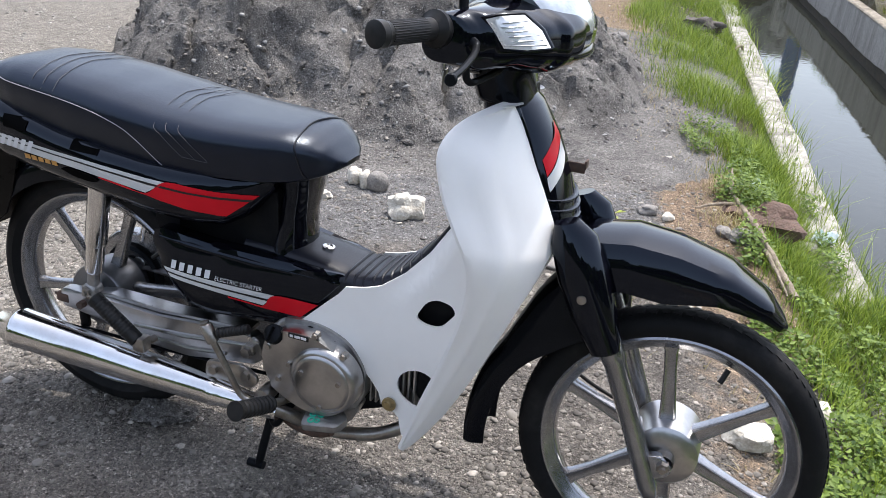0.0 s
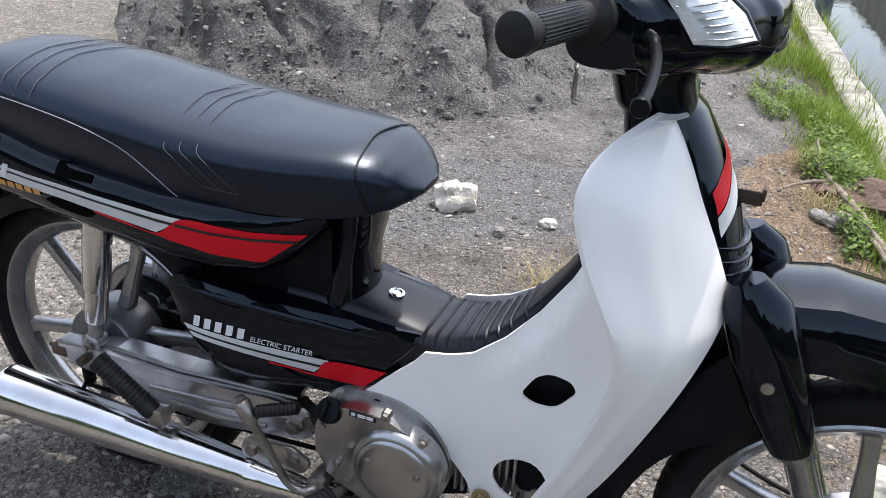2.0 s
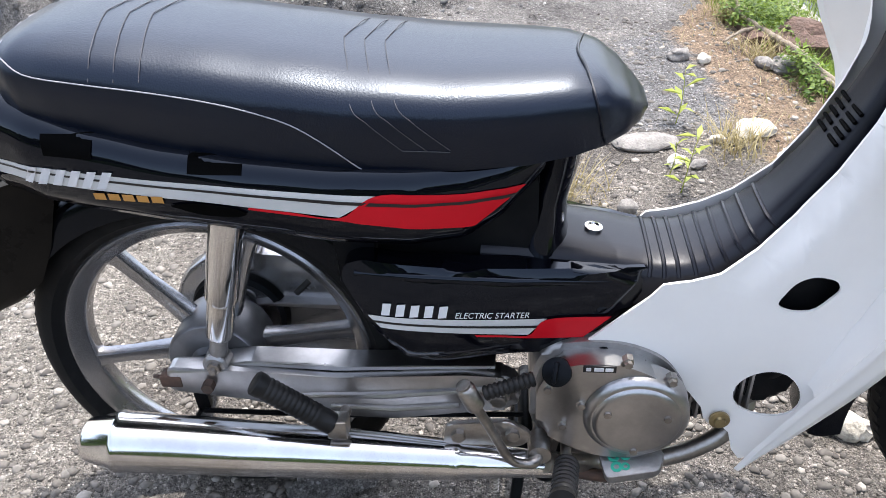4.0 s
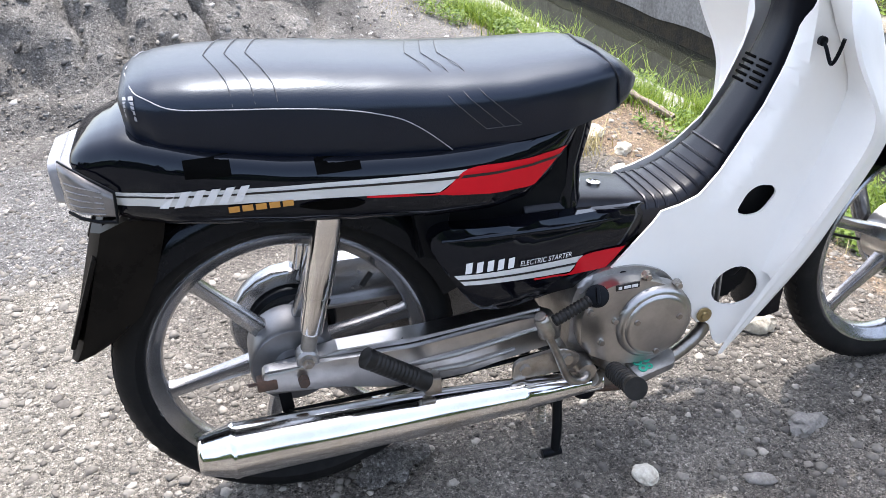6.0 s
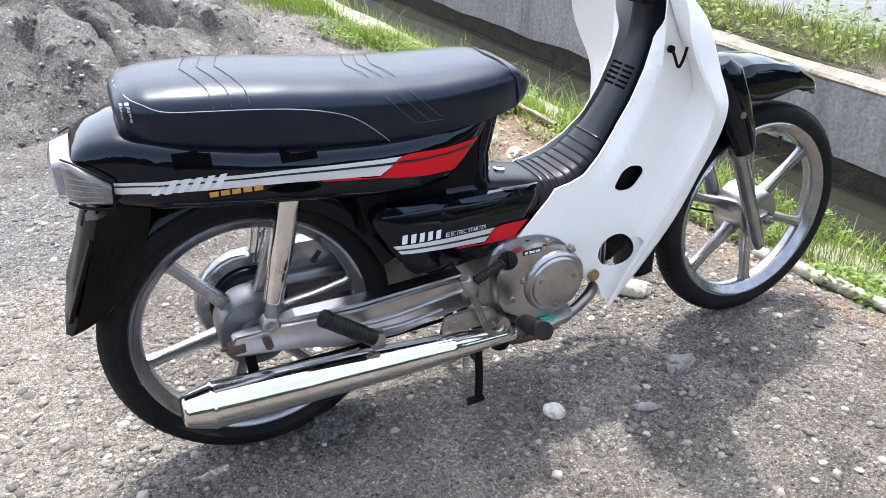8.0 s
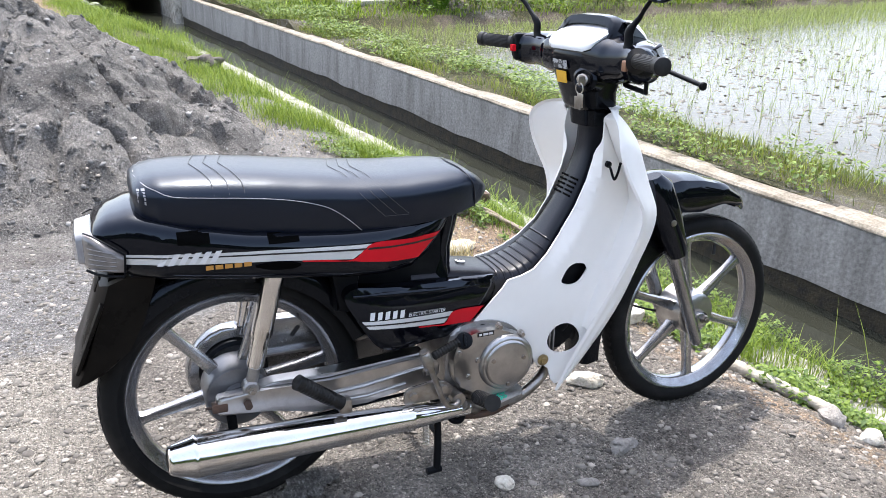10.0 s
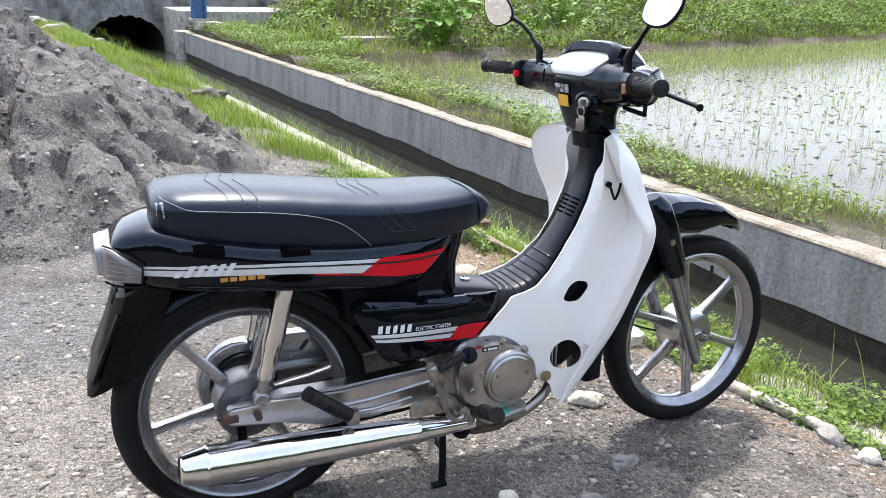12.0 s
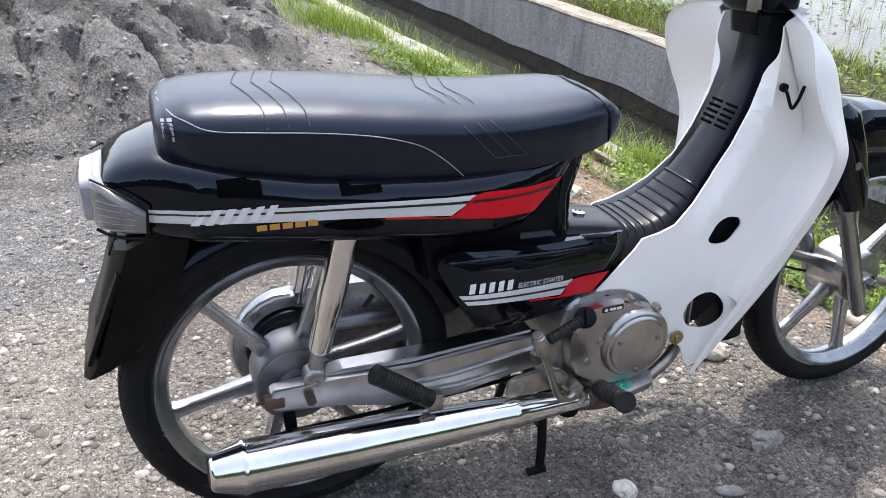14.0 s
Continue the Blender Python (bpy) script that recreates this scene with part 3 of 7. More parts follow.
BACKDROP_DARK = material("dark_reflection_backdrop", (0.012, 0.022, 0.008), 0.8, other=(0.045, 0.07, 0.02), scale=3.0, bump=1.0, bump_scale=9, spec=0.1)
tagged(part("backdrop", bm, BACKDROP_DARK, recalc=False), "unseen dark backdrop added behind the camera to darken reflections", "trees", kind="structure")


def steel_post():
    post = new("steel_post")
    post.matrix_world = Matrix.Translation(at_uv(3.95, 16.3, 0.06)) @ pose(0, 0, 0, 0, 0, 7.5)
    blue = material("faded_blue_paint", (0.08, 0.17, 0.36), 0.5, other=(0.05, 0.11, 0.24), scale=12, bump=0.1)
    for name, lo, hi in (("web", (-0.11, 0.03, -0.02), (0.11, 0.055, 1.4)), ("flange", (-0.15, -0.07, -0.02), (-0.11, 0.07, 1.4)), ("flange", (0.11, -0.07, -0.02), (0.15, 0.07, 1.4))):
        bm = bmesh.new()
        box(bm, lo, hi, 0.004)
        part(name, bm, blue, post)
    bm = bmesh.new()
    box(bm, (-0.19, -0.12, -0.06), (0.19, 0.12, 0.012), 0.012)
    part("foot", bm, CONCRETE_PALE, post, "pale concrete foot")
    tagged(post, "faded blue steel channel post of a sluice", "post")


steel_post()


bm = bmesh.new()
box(bm, (-0.66, -0.16, -0.25), (0.66, 0.16, 0.05), 0.02)
slab_ob = part("concrete_slab", bm, CONCRETE_PALE)
slab_ob.matrix_world = Matrix.Translation(at_uv(6.05, 12.4, -0.05)) @ pose(0, 0, 0, 0, 0, 4)
tagged(slab_ob, "pale concrete slab lying in the weeds behind the wall", "slab")


# ---- the heap of sand ----
def heap_z(x, y):
    """Height of the heap over the ground: slopes, broken ledges, gullies and lumps."""
    x = (x - 0.087) / 0.93
    y = (y + 0.04 - 0.1 * x) / 1.13
    wx, wy = x + 0.12 * noise.noise((x * 1.5, y * 1.5, 31)), y + 0.12 * noise.noise((x * 1.5, y * 1.5, 37))
    dx, dy = (wx + 0.9) / 1.66, (wy - 3.3) / 1.5
    a = math.atan2(dy, dx)
    r = math.hypot(dx, dy) * (1 + 0.10 * noise.noise((math.cos(a) * 1.6, math.sin(a) * 1.6, 5)))
    cliff = min(max(-math.cos(a) * 1.3, 0), 1)
    h = (1 - cliff) * 1.0 * max(0.0, 1 - r) ** 0.95 + cliff * 0.95 * max(0.0, 1 - r ** 2.4) ** 0.85 + 0.03 * max(0.0, 1 - r / (1.6 - 0.6 * cliff)) ** 0.5 * min(max((y - 1.3) / 0.5, 0), 1)
    k = min(1, max(0, h - 0.035) * 7)
    if k <= 0:
        return h
    h += k * (0.12 * noise.noise((x * 1.9, y * 1.9, 1)) + 0.035 * noise.noise((x * 9, y * 9, 4)) + 0.014 * noise.noise((x * 22, y * 22, 6)) + 0.006 * noise.noise((x * 47, y * 47, 8)))
    g = abs(noise.noise((x * 2.6 + y * 0.8, y * 1.2 - x * 0.4, 2)))
    h -= k * 0.09 * max(0.0, 1 - g * 5) ** 2
    # slumped ledges, where the damp sand has broken off
    s = h / 0.3 + 1.3 * noise.noise((x * 1.5, y * 1.5, 9)) + 0.12 * noise.noise((x * 4.5, y * 4.5, 19))
    f = s - math.floor(s)
    where = min(max(noise.noise((x * 1.3, y * 1.3, 29)) * 3 + 0.75, 0), 1)
    return h + k * where * 0.055 * ((f / 0.93) ** 4 if f < 0.93 else (1 - f) / 0.07)


def heap_point(x, y):
    """A point of the heap's skin, with the crumbling of its steep faces."""
    h = heap_z(x, y)
    p = Vector((x, y, h - 0.009 + ground_z(x, y, False)))
    k = min(max((h - 0.05) * 8, 0), 1)
    if k > 0:
        p = p + k * (0.035 * noise.noise_vector(p * 5) + 0.018 * noise.noise_vector(p * 13) + 0.011 * noise.noise_vector(p * 29))
        # damp clods with dark gaps between them
        crumbly = min(max(noise.noise(p * 1.7 + Vector((3, 8, 1))) * 3.0 + 0.5, 0), 1)
        p.z += k * crumbly * (0.075 * (abs(noise.noise(p * 6.5)) ** 0.6 - 0.45) + 0.036 * (abs(noise.noise(p * 15)) ** 0.6 - 0.45))
    return p


bm = bmesh.new()
STEP = 0.017
xs = [-3.0 + STEP * k for k in range(round(4.3 / STEP))]
ys = [1.2 + STEP * k for k in range(round(4.6 / STEP))]
lift = [[heap_z(x, y) - 0.009 for y in ys] for x in xs]
grid = [[bm.verts.new(heap_point(x, y)) for y in ys] for x in xs]
for i in range(len(xs) - 1):
    for k in range(len(ys) - 1):
        if max(lift[i][k], lift[i + 1][k], lift[i + 1][k + 1], lift[i][k + 1]) > -0.003:
            bm.faces.new((grid[i][k], grid[i + 1][k], grid[i + 1][k + 1], grid[i][k + 1]))
for v in [v for v in bm.verts if not v.link_faces]:
    bm.verts.remove(v)
tagged(part("mound", bm, SAND, recalc=False), "heap of dark grey river sand with broken ledges", "heap")


# ---- loose stones ----
def stone_rings(rng, c, size, flat=0.7, tumble=0.25):
    """One small uneven stone as vertices and faces."""
    sx, sy, sz = size * rng.uniform(0.75, 1.3), size * rng.uniform(0.75, 1.3), size * flat * rng.uniform(0.75, 1.2)
    m = Matrix.Rotation(rng.uniform(0, 6.28), 3, "Z") @ Matrix.Rotation(rng.gauss(0, tumble), 3, "X")
    pts = []
    for z, r in ((-0.7, 0.6), (-0.05, 1.0), (0.6, 0.72)):
        turn = rng.uniform(0, 0.35)
        for k in range(5):
            a = 2 * math.pi * (k + turn + rng.uniform(-0.25, 0.25)) / 5
            q = r * rng.uniform(0.8, 1.15)
            p = m @ Vector((sx * q * math.cos(a), sy * q * math.sin(a), sz * z * rng.uniform(0.85, 1.1)))
            pts.append((c[0] + p.x, c[1] + p.y, c[2] + p.z))
    for z in (1.0,):
        p = m @ Vector((0, 0, sz * z))
        pts.append((c[0] + p.x, c[1] + p.y, c[2] + p.z))
    f = []
    for r in (0, 5):
        f += [(r + k, r + (k + 1) % 5, r + 5 + (k + 1) % 5, r + 5 + k) for k in range(5)]
    f += [(10 + k, 10 + (k + 1) % 5, 15) for k in range(5)] + [(4, 3, 2, 1, 0)]
    return pts, f


def scatter(name, count, place, sizes, mat, label, seed, flat=0.65, power=3.0, sink=-0.02, tumble=0.25):
    rng = random.Random(seed)
    V, F = [], []
    for _ in range(count):
        p = place(rng)
        if p is None:
            continue
        s = sizes[0] + (sizes[1] - sizes[0]) * rng.random() ** power
        pts, f = stone_rings(rng, (p[0], p[1], p[2] - s * sink), s, flat, tumble)
        F += [tuple(i + len(V) for i in q) for q in f]
        V += pts
    me = bpy.data.meshes.new(name)
    me.from_pydata(V, [], F)
    me.materials.append(mat)
    for p in me.polygons:
        p.use_smooth = True
    return tagged(new(name, me), label, "pebbles", kind="stuff")


def on_ground(rng):
    x, y = rng.uniform(-1.3, 1.9), rng.uniform(-1.0, 2.3)
    u = x * CN.x + y * CN.y
    if u > 1.9 or noise.noise((x * 1.6, y * 1.6, 11)) + rng.uniform(-0.5, 0.5) < -0.15 or (y > 1.15 and rng.random() < 0.5):
        return None
    return x, y, ground_z(x, y) + max(0, heap_z(x, y) - 0.009)


def on_far_ground(rng):
    x, y = rng.uniform(-6, 1.2), rng.uniform(-1.5, 9)
    if -1.3 < x and y < 2.0:
        return None
    return x, y, ground_z(x, y)


def on_heap(rng):
    x, y = rng.uniform(-2.6, 1.3), rng.uniform(1.2, 5.0)
    return tuple(heap_point(x, y)) if heap_z(x, y) > 0.015 else None


scatter("gravel", 56000, on_ground, (0.002, 0.013), PEBBLES, "loose grey and pale gravel on the ground", 1, power=5.0, flat=0.5)
scatter("far_gravel", 9000, on_far_ground, (0.004, 0.014), pebble_material("pale_pebbles", (0.2, 0.185, 0.16), (0.5, 0.47, 0.42)), "loose gravel on the open ground behind", 2)
scatter("heap_pebbles", 10000, on_heap, (0.003, 0.02), PEBBLES_DARK, "pebbles in the sand heap", 3, power=7.0, sink=0.25, tumble=1.5)
scatter("sand_clods", 4200, on_heap, (0.008, 0.032), SAND, "crumbled clods of damp sand on the heap", 4, power=5.0, sink=0.4, tumble=1.5)
def on_rough(rng):
    x, y = rng.uniform(-1.4, 0.1), rng.uniform(-0.5, 1.8)
    return (x, y, ground_z(x, y)) if rng.random() < min(1, 0.35 - x) else None


scatter("rough_gravel", 2600, on_rough, (0.003, 0.017), pebble_material("rough_pebbles", (0.12, 0.108, 0.092), (0.36, 0.335, 0.295)), "coarse pale gravel behind the rear wheel", 17, power=3.0, flat=0.7, sink=0.2, tumble=0.6)
scatter("larger_gravel", 220, on_ground, (0.009, 0.022), PEBBLES, "larger grey stones among the gravel", 15, power=2.5, flat=0.55, sink=0.15)


def rock(name, c, size, mat, label, seed, rot=0.0, rough=0.25, clip=1.05):
    """A single rock: a faceted, worn lump of size (x, y, z)."""
    bm = bmesh.new()
    bmesh.ops.create_icosphere(bm, subdivisions=3, radius=1)
    for v in bm.verts:
        p = v.co.copy()
        k = 1 + rough * noise.noise(p * 1.3 + Vector((seed, 0, 0))) + 0.5 * rough * noise.noise(p * 3.1 + Vector((0, seed, 0))) + 0.25 * rough * noise.noise(p * 7 + Vector((0, 0, seed)))
        p = p * k
        for ax in range(3):
            p[ax] = max(-clip, min(clip, p[ax]))
        v.co = p
    bmesh.ops.transform(bm, matrix=pose(0, 0, 0, 0, 0, rot) @ Matrix.Diagonal((size[0] / 1.6, size[1] / 1.6, size[2] / 1.6, 1)), verts=bm.verts)
    ob = part(name, bm, mat)
    ob.location = (c[0], c[1], ground_z(c[0], c[1]) + size[2] * 0.38 if len(c) < 3 else c[2])
    return tagged(ob, label, "stone", group="loose stones")


rock("stone", (0.182, 1.39), (0.11, 0.085, 0.085), LIMESTONE, "white jagged limestone lump on the gravel", 1.0, 20, 0.5)
rock("stone", (-0.01, 1.58), (0.075, 0.06, 0.075), GREYSTONE, "rounded grey stone beside the sand heap", 2.0, 0, 0.12)
rock("stone", (-0.06, 1.58), (0.04, 0.05, 0.07), LIMESTONE, "pale stone leaning beside a round one", 3.0, 30, 0.3)
rock("stone", (-0.115, 1.60), (0.05, 0.05, 0.065), LIMESTONE, "pale stone beside the sand heap", 4.0, 70, 0.3)
rock("stone", (1.0, 0.235), (0.085, 0.045, 0.036), LIMESTONE, "white limestone block lying near the front wheel", 5.0, -30, 0.3)
rock("stone", (0.805, 1.267), (0.15, 0.08, 0.022), GREYSTONE, "flat pale stone slab on the gravel", 6.0, 10, 0.2)
rock("stone", (0.561, -0.099), (0.035, 0.04, 0.02), LIMESTONE, "small white stone on the gravel", 7.0, 15, 0.3)
rock("stone", (0.748, -0.168), (0.045, 0.022, 0.012), GREYSTONE, "small flat grey stone on the gravel", 8.0, -25, 0.2)
rock("stone", (0.912, -0.074), (0.062, 0.036, 0.022), GREYSTONE, "half-buried grey stone on the gravel", 9.0, 10, 0.55)
rock("stone", (0.90, 6.5), (0.24, 0.17, 0.12), material("dark_earthy_rock", (0.13, 0.115, 0.1), 0.95, other=(0.07, 0.06, 0.05), scale=25, bump=0.8, bump_scale=60, fine=(120, 0.6)), "dark earthy rock lying in the grass", 10.0, 0, 0.6, 1.4)


rock("stone", (1.59, -0.126), (0.075, 0.06, 0.045), GREYSTONE, "pale grey stone beside a dry pole", 11.0, 40, 0.3)
rock("stone", (1.64, -0.226), (0.06, 0.045, 0.035), LIMESTONE, "white stone among the weeds", 12.0, 10, 0.3)
rock("stone", (1.489, 1.029), (0.04, 0.03, 0.025), LIMESTONE, "small white stone beside a dry pole", 13.0, 60, 0.3)
rock("stone", (1.352, 1.88), (0.10, 0.08, 0.05), GREYSTONE, "pale stone beside a dry branch", 14.0, 30, 0.3)
rock("stone", (0.695, 3.62), (0.10, 0.07, 0.05), LIMESTONE, "pale brown stone at the foot of the heap", 15.0, 30, 0.3)
rock("stone", (0.344, 5.3), (0.12, 0.09, 0.06), GREYSTONE, "dark grey stone on the dry soil", 16.0, 30, 0.3)
rock("stone", (1.62, 2.21), (0.11, 0.09, 0.07), GREYSTONE, "dark rounded stone in the grass", 17.0, 10, 0.2)
for k, (x, y, w) in enumerate(((-1.02, 18.6, 0.6), (-0.7, 15.8, 0.5), (-1.3, 17.4, 0.55), (-0.27, 17.0, 0.4), (0.25, 14.3, 0.55), (0.4, 11.7, 0.28), (-0.46, 14.7, 0.4))):
    rock("rubble_block", (x, y), (w * 0.6, w * 0.4, w * 0.3), CONCRETE_PALE, "pale broken concrete block in the grass", 20.0 + k, 37 * k, 0.6, 1.1)
rock("stone", (1.125, 1.345), (0.10, 0.075, 0.035), LIMESTONE, "flat pale stone on the sand", 41.0, 20, 0.35)
rock("stone", (0.871, 1.158), (0.05, 0.035, 0.025), LIMESTONE, "small pale stone beside a weed", 42.0, 70, 0.3)
rock("stone", (0.715, 0.918), (0.04, 0.035, 0.032), GREYSTONE, "small dark round stone on the gravel", 43.0, 0, 0.2)
rock("stone", (1.173, 1.193), (0.05, 0.04, 0.03), LIMESTONE, "broken pale stone on the gravel", 44.0, 50, 0.4)
rock("stone", (-0.145, 1.40), (0.045, 0.035, 0.03), LIMESTONE, "broken white stone beside a larger one", 45.0, 10, 0.4)
rock("stone", (1.09, 1.06), (0.045, 0.03, 0.02), LIMESTONE, "small white chip on the gravel", 46.0, 10, 0.4)
for k, (x, y, w, mat, what) in enumerate(((1.398, 0.579, 0.09, LIMESTONE, "white broken stone in the weeds"), (1.351, 0.617, 0.05, LIMESTONE, "white broken stone in the weeds"), (1.592, 0.874, 0.07, LIMESTONE, "white broken stone in the weeds"),
                                         (0.49, 1.38, 0.045, LIMESTONE, "small pale stone on the gravel"), (0.657, 1.306, 0.035, GREYSTONE, "small dark stone on the gravel"), (0.588, 1.902, 0.05, LIMESTONE, "small white stone on the sand"),
                                         (0.368, 1.266, 0.04, GREYSTONE, "small grey stone on the gravel"), (0.997, 1.866, 0.06, GREYSTONE, "grey stone on the sand"), (1.076, 1.843, 0.045, LIMESTONE, "small pale stone on the sand"),
                                         (1.285, 1.87, 0.06, GREYSTONE, "dark stone beside a dry branch"), (1.008, 1.288, 0.035, LIMESTONE, "small pale stone on the gravel"), (0.927, 1.145, 0.04, GREYSTONE, "small grey stone beside a weed"))):
    rock("stone", (x, y), (w, w * 0.75, w * 0.6), mat, what, 50.0 + k, 53 * k, 0.4)
tagged(rock("soil_clod", (0.14, 0.06), (0.10, 0.06, 0.035), SAND, "", 61.0, 20, 0.9, 2.0), "dark loose clod of soil beside the rear wheel", "soil")
CLAY = material("red_brown_clay", (0.14, 0.088, 0.066), 0.95, other=(0.09, 0.06, 0.046), scale=30, bump=0.9, bump_scale=70, fine=(150, 0.6))
tagged(rock("clay_lump", (1.435, 2.12, -0.05), (0.24, 0.16, 0.11), CLAY, "", 31.0, -40, 0.8, 2.0), "red-brown lump of dried clay at the grass edge", "soil")
DEADWOOD = material("dry_grey_wood", (0.3, 0.25, 0.19), 0.9, other=(0.15, 0.115, 0.08), scale=50, bump=0.6, bump_scale=160)
PALEWOOD = material("bleached_pole", (0.46, 0.42, 0.35), 0.85, other=(0.26, 0.22, 0.17), scale=18, mix=(0.4, 0.7), bump=0.4, bump_scale=120)


def limb(name, pts, r0, r1, mat, label, twigs=(), seed=1):
    """A dry branch or pole lying on the ground, knobbly and tapered."""
    rng = random.Random(seed)
    thing = new(name)
    P = spline([(x, y, ground_z(x, y) + h) for x, y, h in pts], 40)
    thing.matrix_world = Matrix.Translation(P[0])
    for nm, path, a, b in [("stem", P, r0, r1)] + [("twig", spline([(x, y, ground_z(x, y) + h) for x, y, h in tw], 12), r1 * 0.7, r1 * 0.25) for tw in twigs]:
        bm = bmesh.new()
        n = len(path)
        tube(bm, [p - P[0] + Vector((rng.gauss(0, 0.0015), rng.gauss(0, 0.0015), rng.gauss(0, 0.0015))) for p in path], [(a + (b - a) * k / (n - 1)) * rng.uniform(0.88, 1.12) for k in range(n)], 10)
        part(nm, bm, mat, thing)
    return tagged(thing, label, "branch")


limb("dry_pole", [(1.50, 0.30, 0.012), (1.535, 0.205, 0.018), (1.575, 0.10, 0.02), (1.61, 0.01, 0.02), (1.645, -0.08, 0.018)], 0.022, 0.019, PALEWOOD, "bleached dry pole lying along the weeds", seed=2)
limb("dry_branch", [(1.26, 2.36, 0.05), (1.33, 2.14, 0.04), (1.39, 1.93, 0.06), (1.45, 1.74, 0.04), (1.54, 1.5, 0.03)], 0.009, 0.014, DEADWOOD, "dry split branch lying at the grass edge", [[(1.31, 2.15, 0.03), (1.25, 2.08, 0.04), (1.17, 1.98, 0.03)], [(1.28, 2.25, 0.04), (1.29, 2.33, 0.07), (1.28, 2.44, 0.10)], [(1.42, 1.82, 0.03), (1.46, 1.64, 0.04), (1.51, 1.46, 0.03)]], 3)
limb("kerb_stick", [(1.20, 6.3, 0.05), (1.274, 6.547, 0.03), (1.43, 6.9, 0.05), (1.58, 7.25, 0.07)], 0.012, 0.007, DEADWOOD, "bare stick lying over the canal kerb", seed=4)
BAG = material("pale_plastic", (0.55, 0.72, 0.76), 0.35, other=(0.75, 0.8, 0.8), scale=20, bump=0.3, bump_scale=60)


def litter(x, y, w, seed):
    """A crumpled scrap of plastic film."""
    bm = bmesh.new()
    n = 9
    g = [[bm.verts.new((w * (i / (n - 1) - 0.5), w * 0.7 * (j / (n - 1) - 0.5), 0.03 + 0.35 * w * noise.noise((i * 0.45, j * 0.45, seed)))) for j in range(n)] for i in range(n)]
    for i in range(n - 1):
        for j in range(n - 1):
            bm.faces.new((g[i][j], g[i + 1][j], g[i + 1][j + 1], g[i][j + 1]))
    bmesh.ops.solidify(bm, geom=bm.faces[:], thickness=0.002)
    ob = part("plastic_scrap", bm, BAG)
    ob.matrix_world = Matrix.Translation((x, y, max(ground_z(x, y), -0.15))) @ pose(0, 0, 0, 0, 0, seed * 50)
    tagged(ob, "crumpled pale blue plastic scrap in the grass", "litter")


SPRIG = leafy("sprig_leaves", (0.22, 0.28, 0.04), (0.42, 0.44, 0.1))


def sprig(x, y, h, n, seed):
    """A small wild plant: a bent stem with narrow leaves."""
    rng = random.Random(seed)
    plant = new("weed_sprig")
    z = ground_z(x, y)
    plant.matrix_world = Matrix.Translation((x, y, z))
    P = spline([(0, 0, -0.005), (0.01, 0.005, h * 0.5), (0.005 + 0.02 * rng.random(), 0.015, h)], 10)
    bm = bmesh.new()
    tube(bm, P, [0.0016 - 0.0001 * k for k in range(10)], 5)
    part("stem", bm, SPRIG, plant)
    for k in range(n):
        p = P[2 + k * 8 // n]
        a, up, L = 2.4 * k + rng.random(), rng.uniform(0.1, 0.9), h * rng.uniform(0.3, 0.5)
        d = Vector((math.cos(a), math.sin(a), up)).normalized() * L
        s = Vector((-math.sin(a), math.cos(a), 0)) * L * 0.13
        bm = bmesh.new()
        q = [bm.verts.new(p + v) for v in (Vector((0, 0, 0)), d * 0.5 + s + Vector((0, 0, 0.003)), d - Vector((0, 0, 0.15 * L)), d * 0.5 - s + Vector((0, 0, 0.003)))]
        bm.faces.new(q)
        part("leaf", bm, SPRIG, plant)
    tagged(plant, "small yellow-green weed growing in the sand", "weed", group="sprigs in the sand")


sprig(0.909, 1.389, 0.16, 9, 1)
sprig(0.861, 1.014, 0.15, 10, 2)
sprig(0.845, 1.10, 0.09, 6, 3)
litter(1.69, 2.29, 0.11, 1.3)
litter(1.39, 2.60, 0.10, 2.6)

# ---- grass, weeds, seedlings ----
def blades(name, count, place, length, width, mat, label, seed, bend=0.6, category="grass", segs=3):
    rng = random.Random(seed)
    V, F = [], []
    for _ in range(count):
        p = place(rng)
        if p is None:
            continue
        x, y, z, k = p
        L, w = length * rng.uniform(0.45, 1.15) * k, width * rng.uniform(0.6, 1.3)
        a = rng.uniform(0, 6.28)
        dx, dy = math.cos(a), math.sin(a)
        sx, sy = -dy * w, dx * w
        lean, b = rng.uniform(0.05, 0.45), bend * rng.uniform(0.2, 1.0)
        i0 = len(V)
        for s in range(segs + 1):
            f = s / segs
            off, h = L * (lean * f + b * f * f), L * (f - 0.45 * b * f * f)
            t = 1 - f ** 1.5
            V.append((x + dx * off - sx * t, y + dy * off - sy * t, z + h))
            V.append((x + dx * off + sx * t, y + dy * off + sy * t, z + h))
        F += [(i0 + 2 * s, i0 + 2 * s + 1, i0 + 2 * s + 3, i0 + 2 * s + 2) for s in range(segs)]
    me = bpy.data.meshes.new(name)
    me.from_pydata(V, [], F)
    me.materials.append(mat)
    return tagged(new(name, me), label, category, kind="stuff")


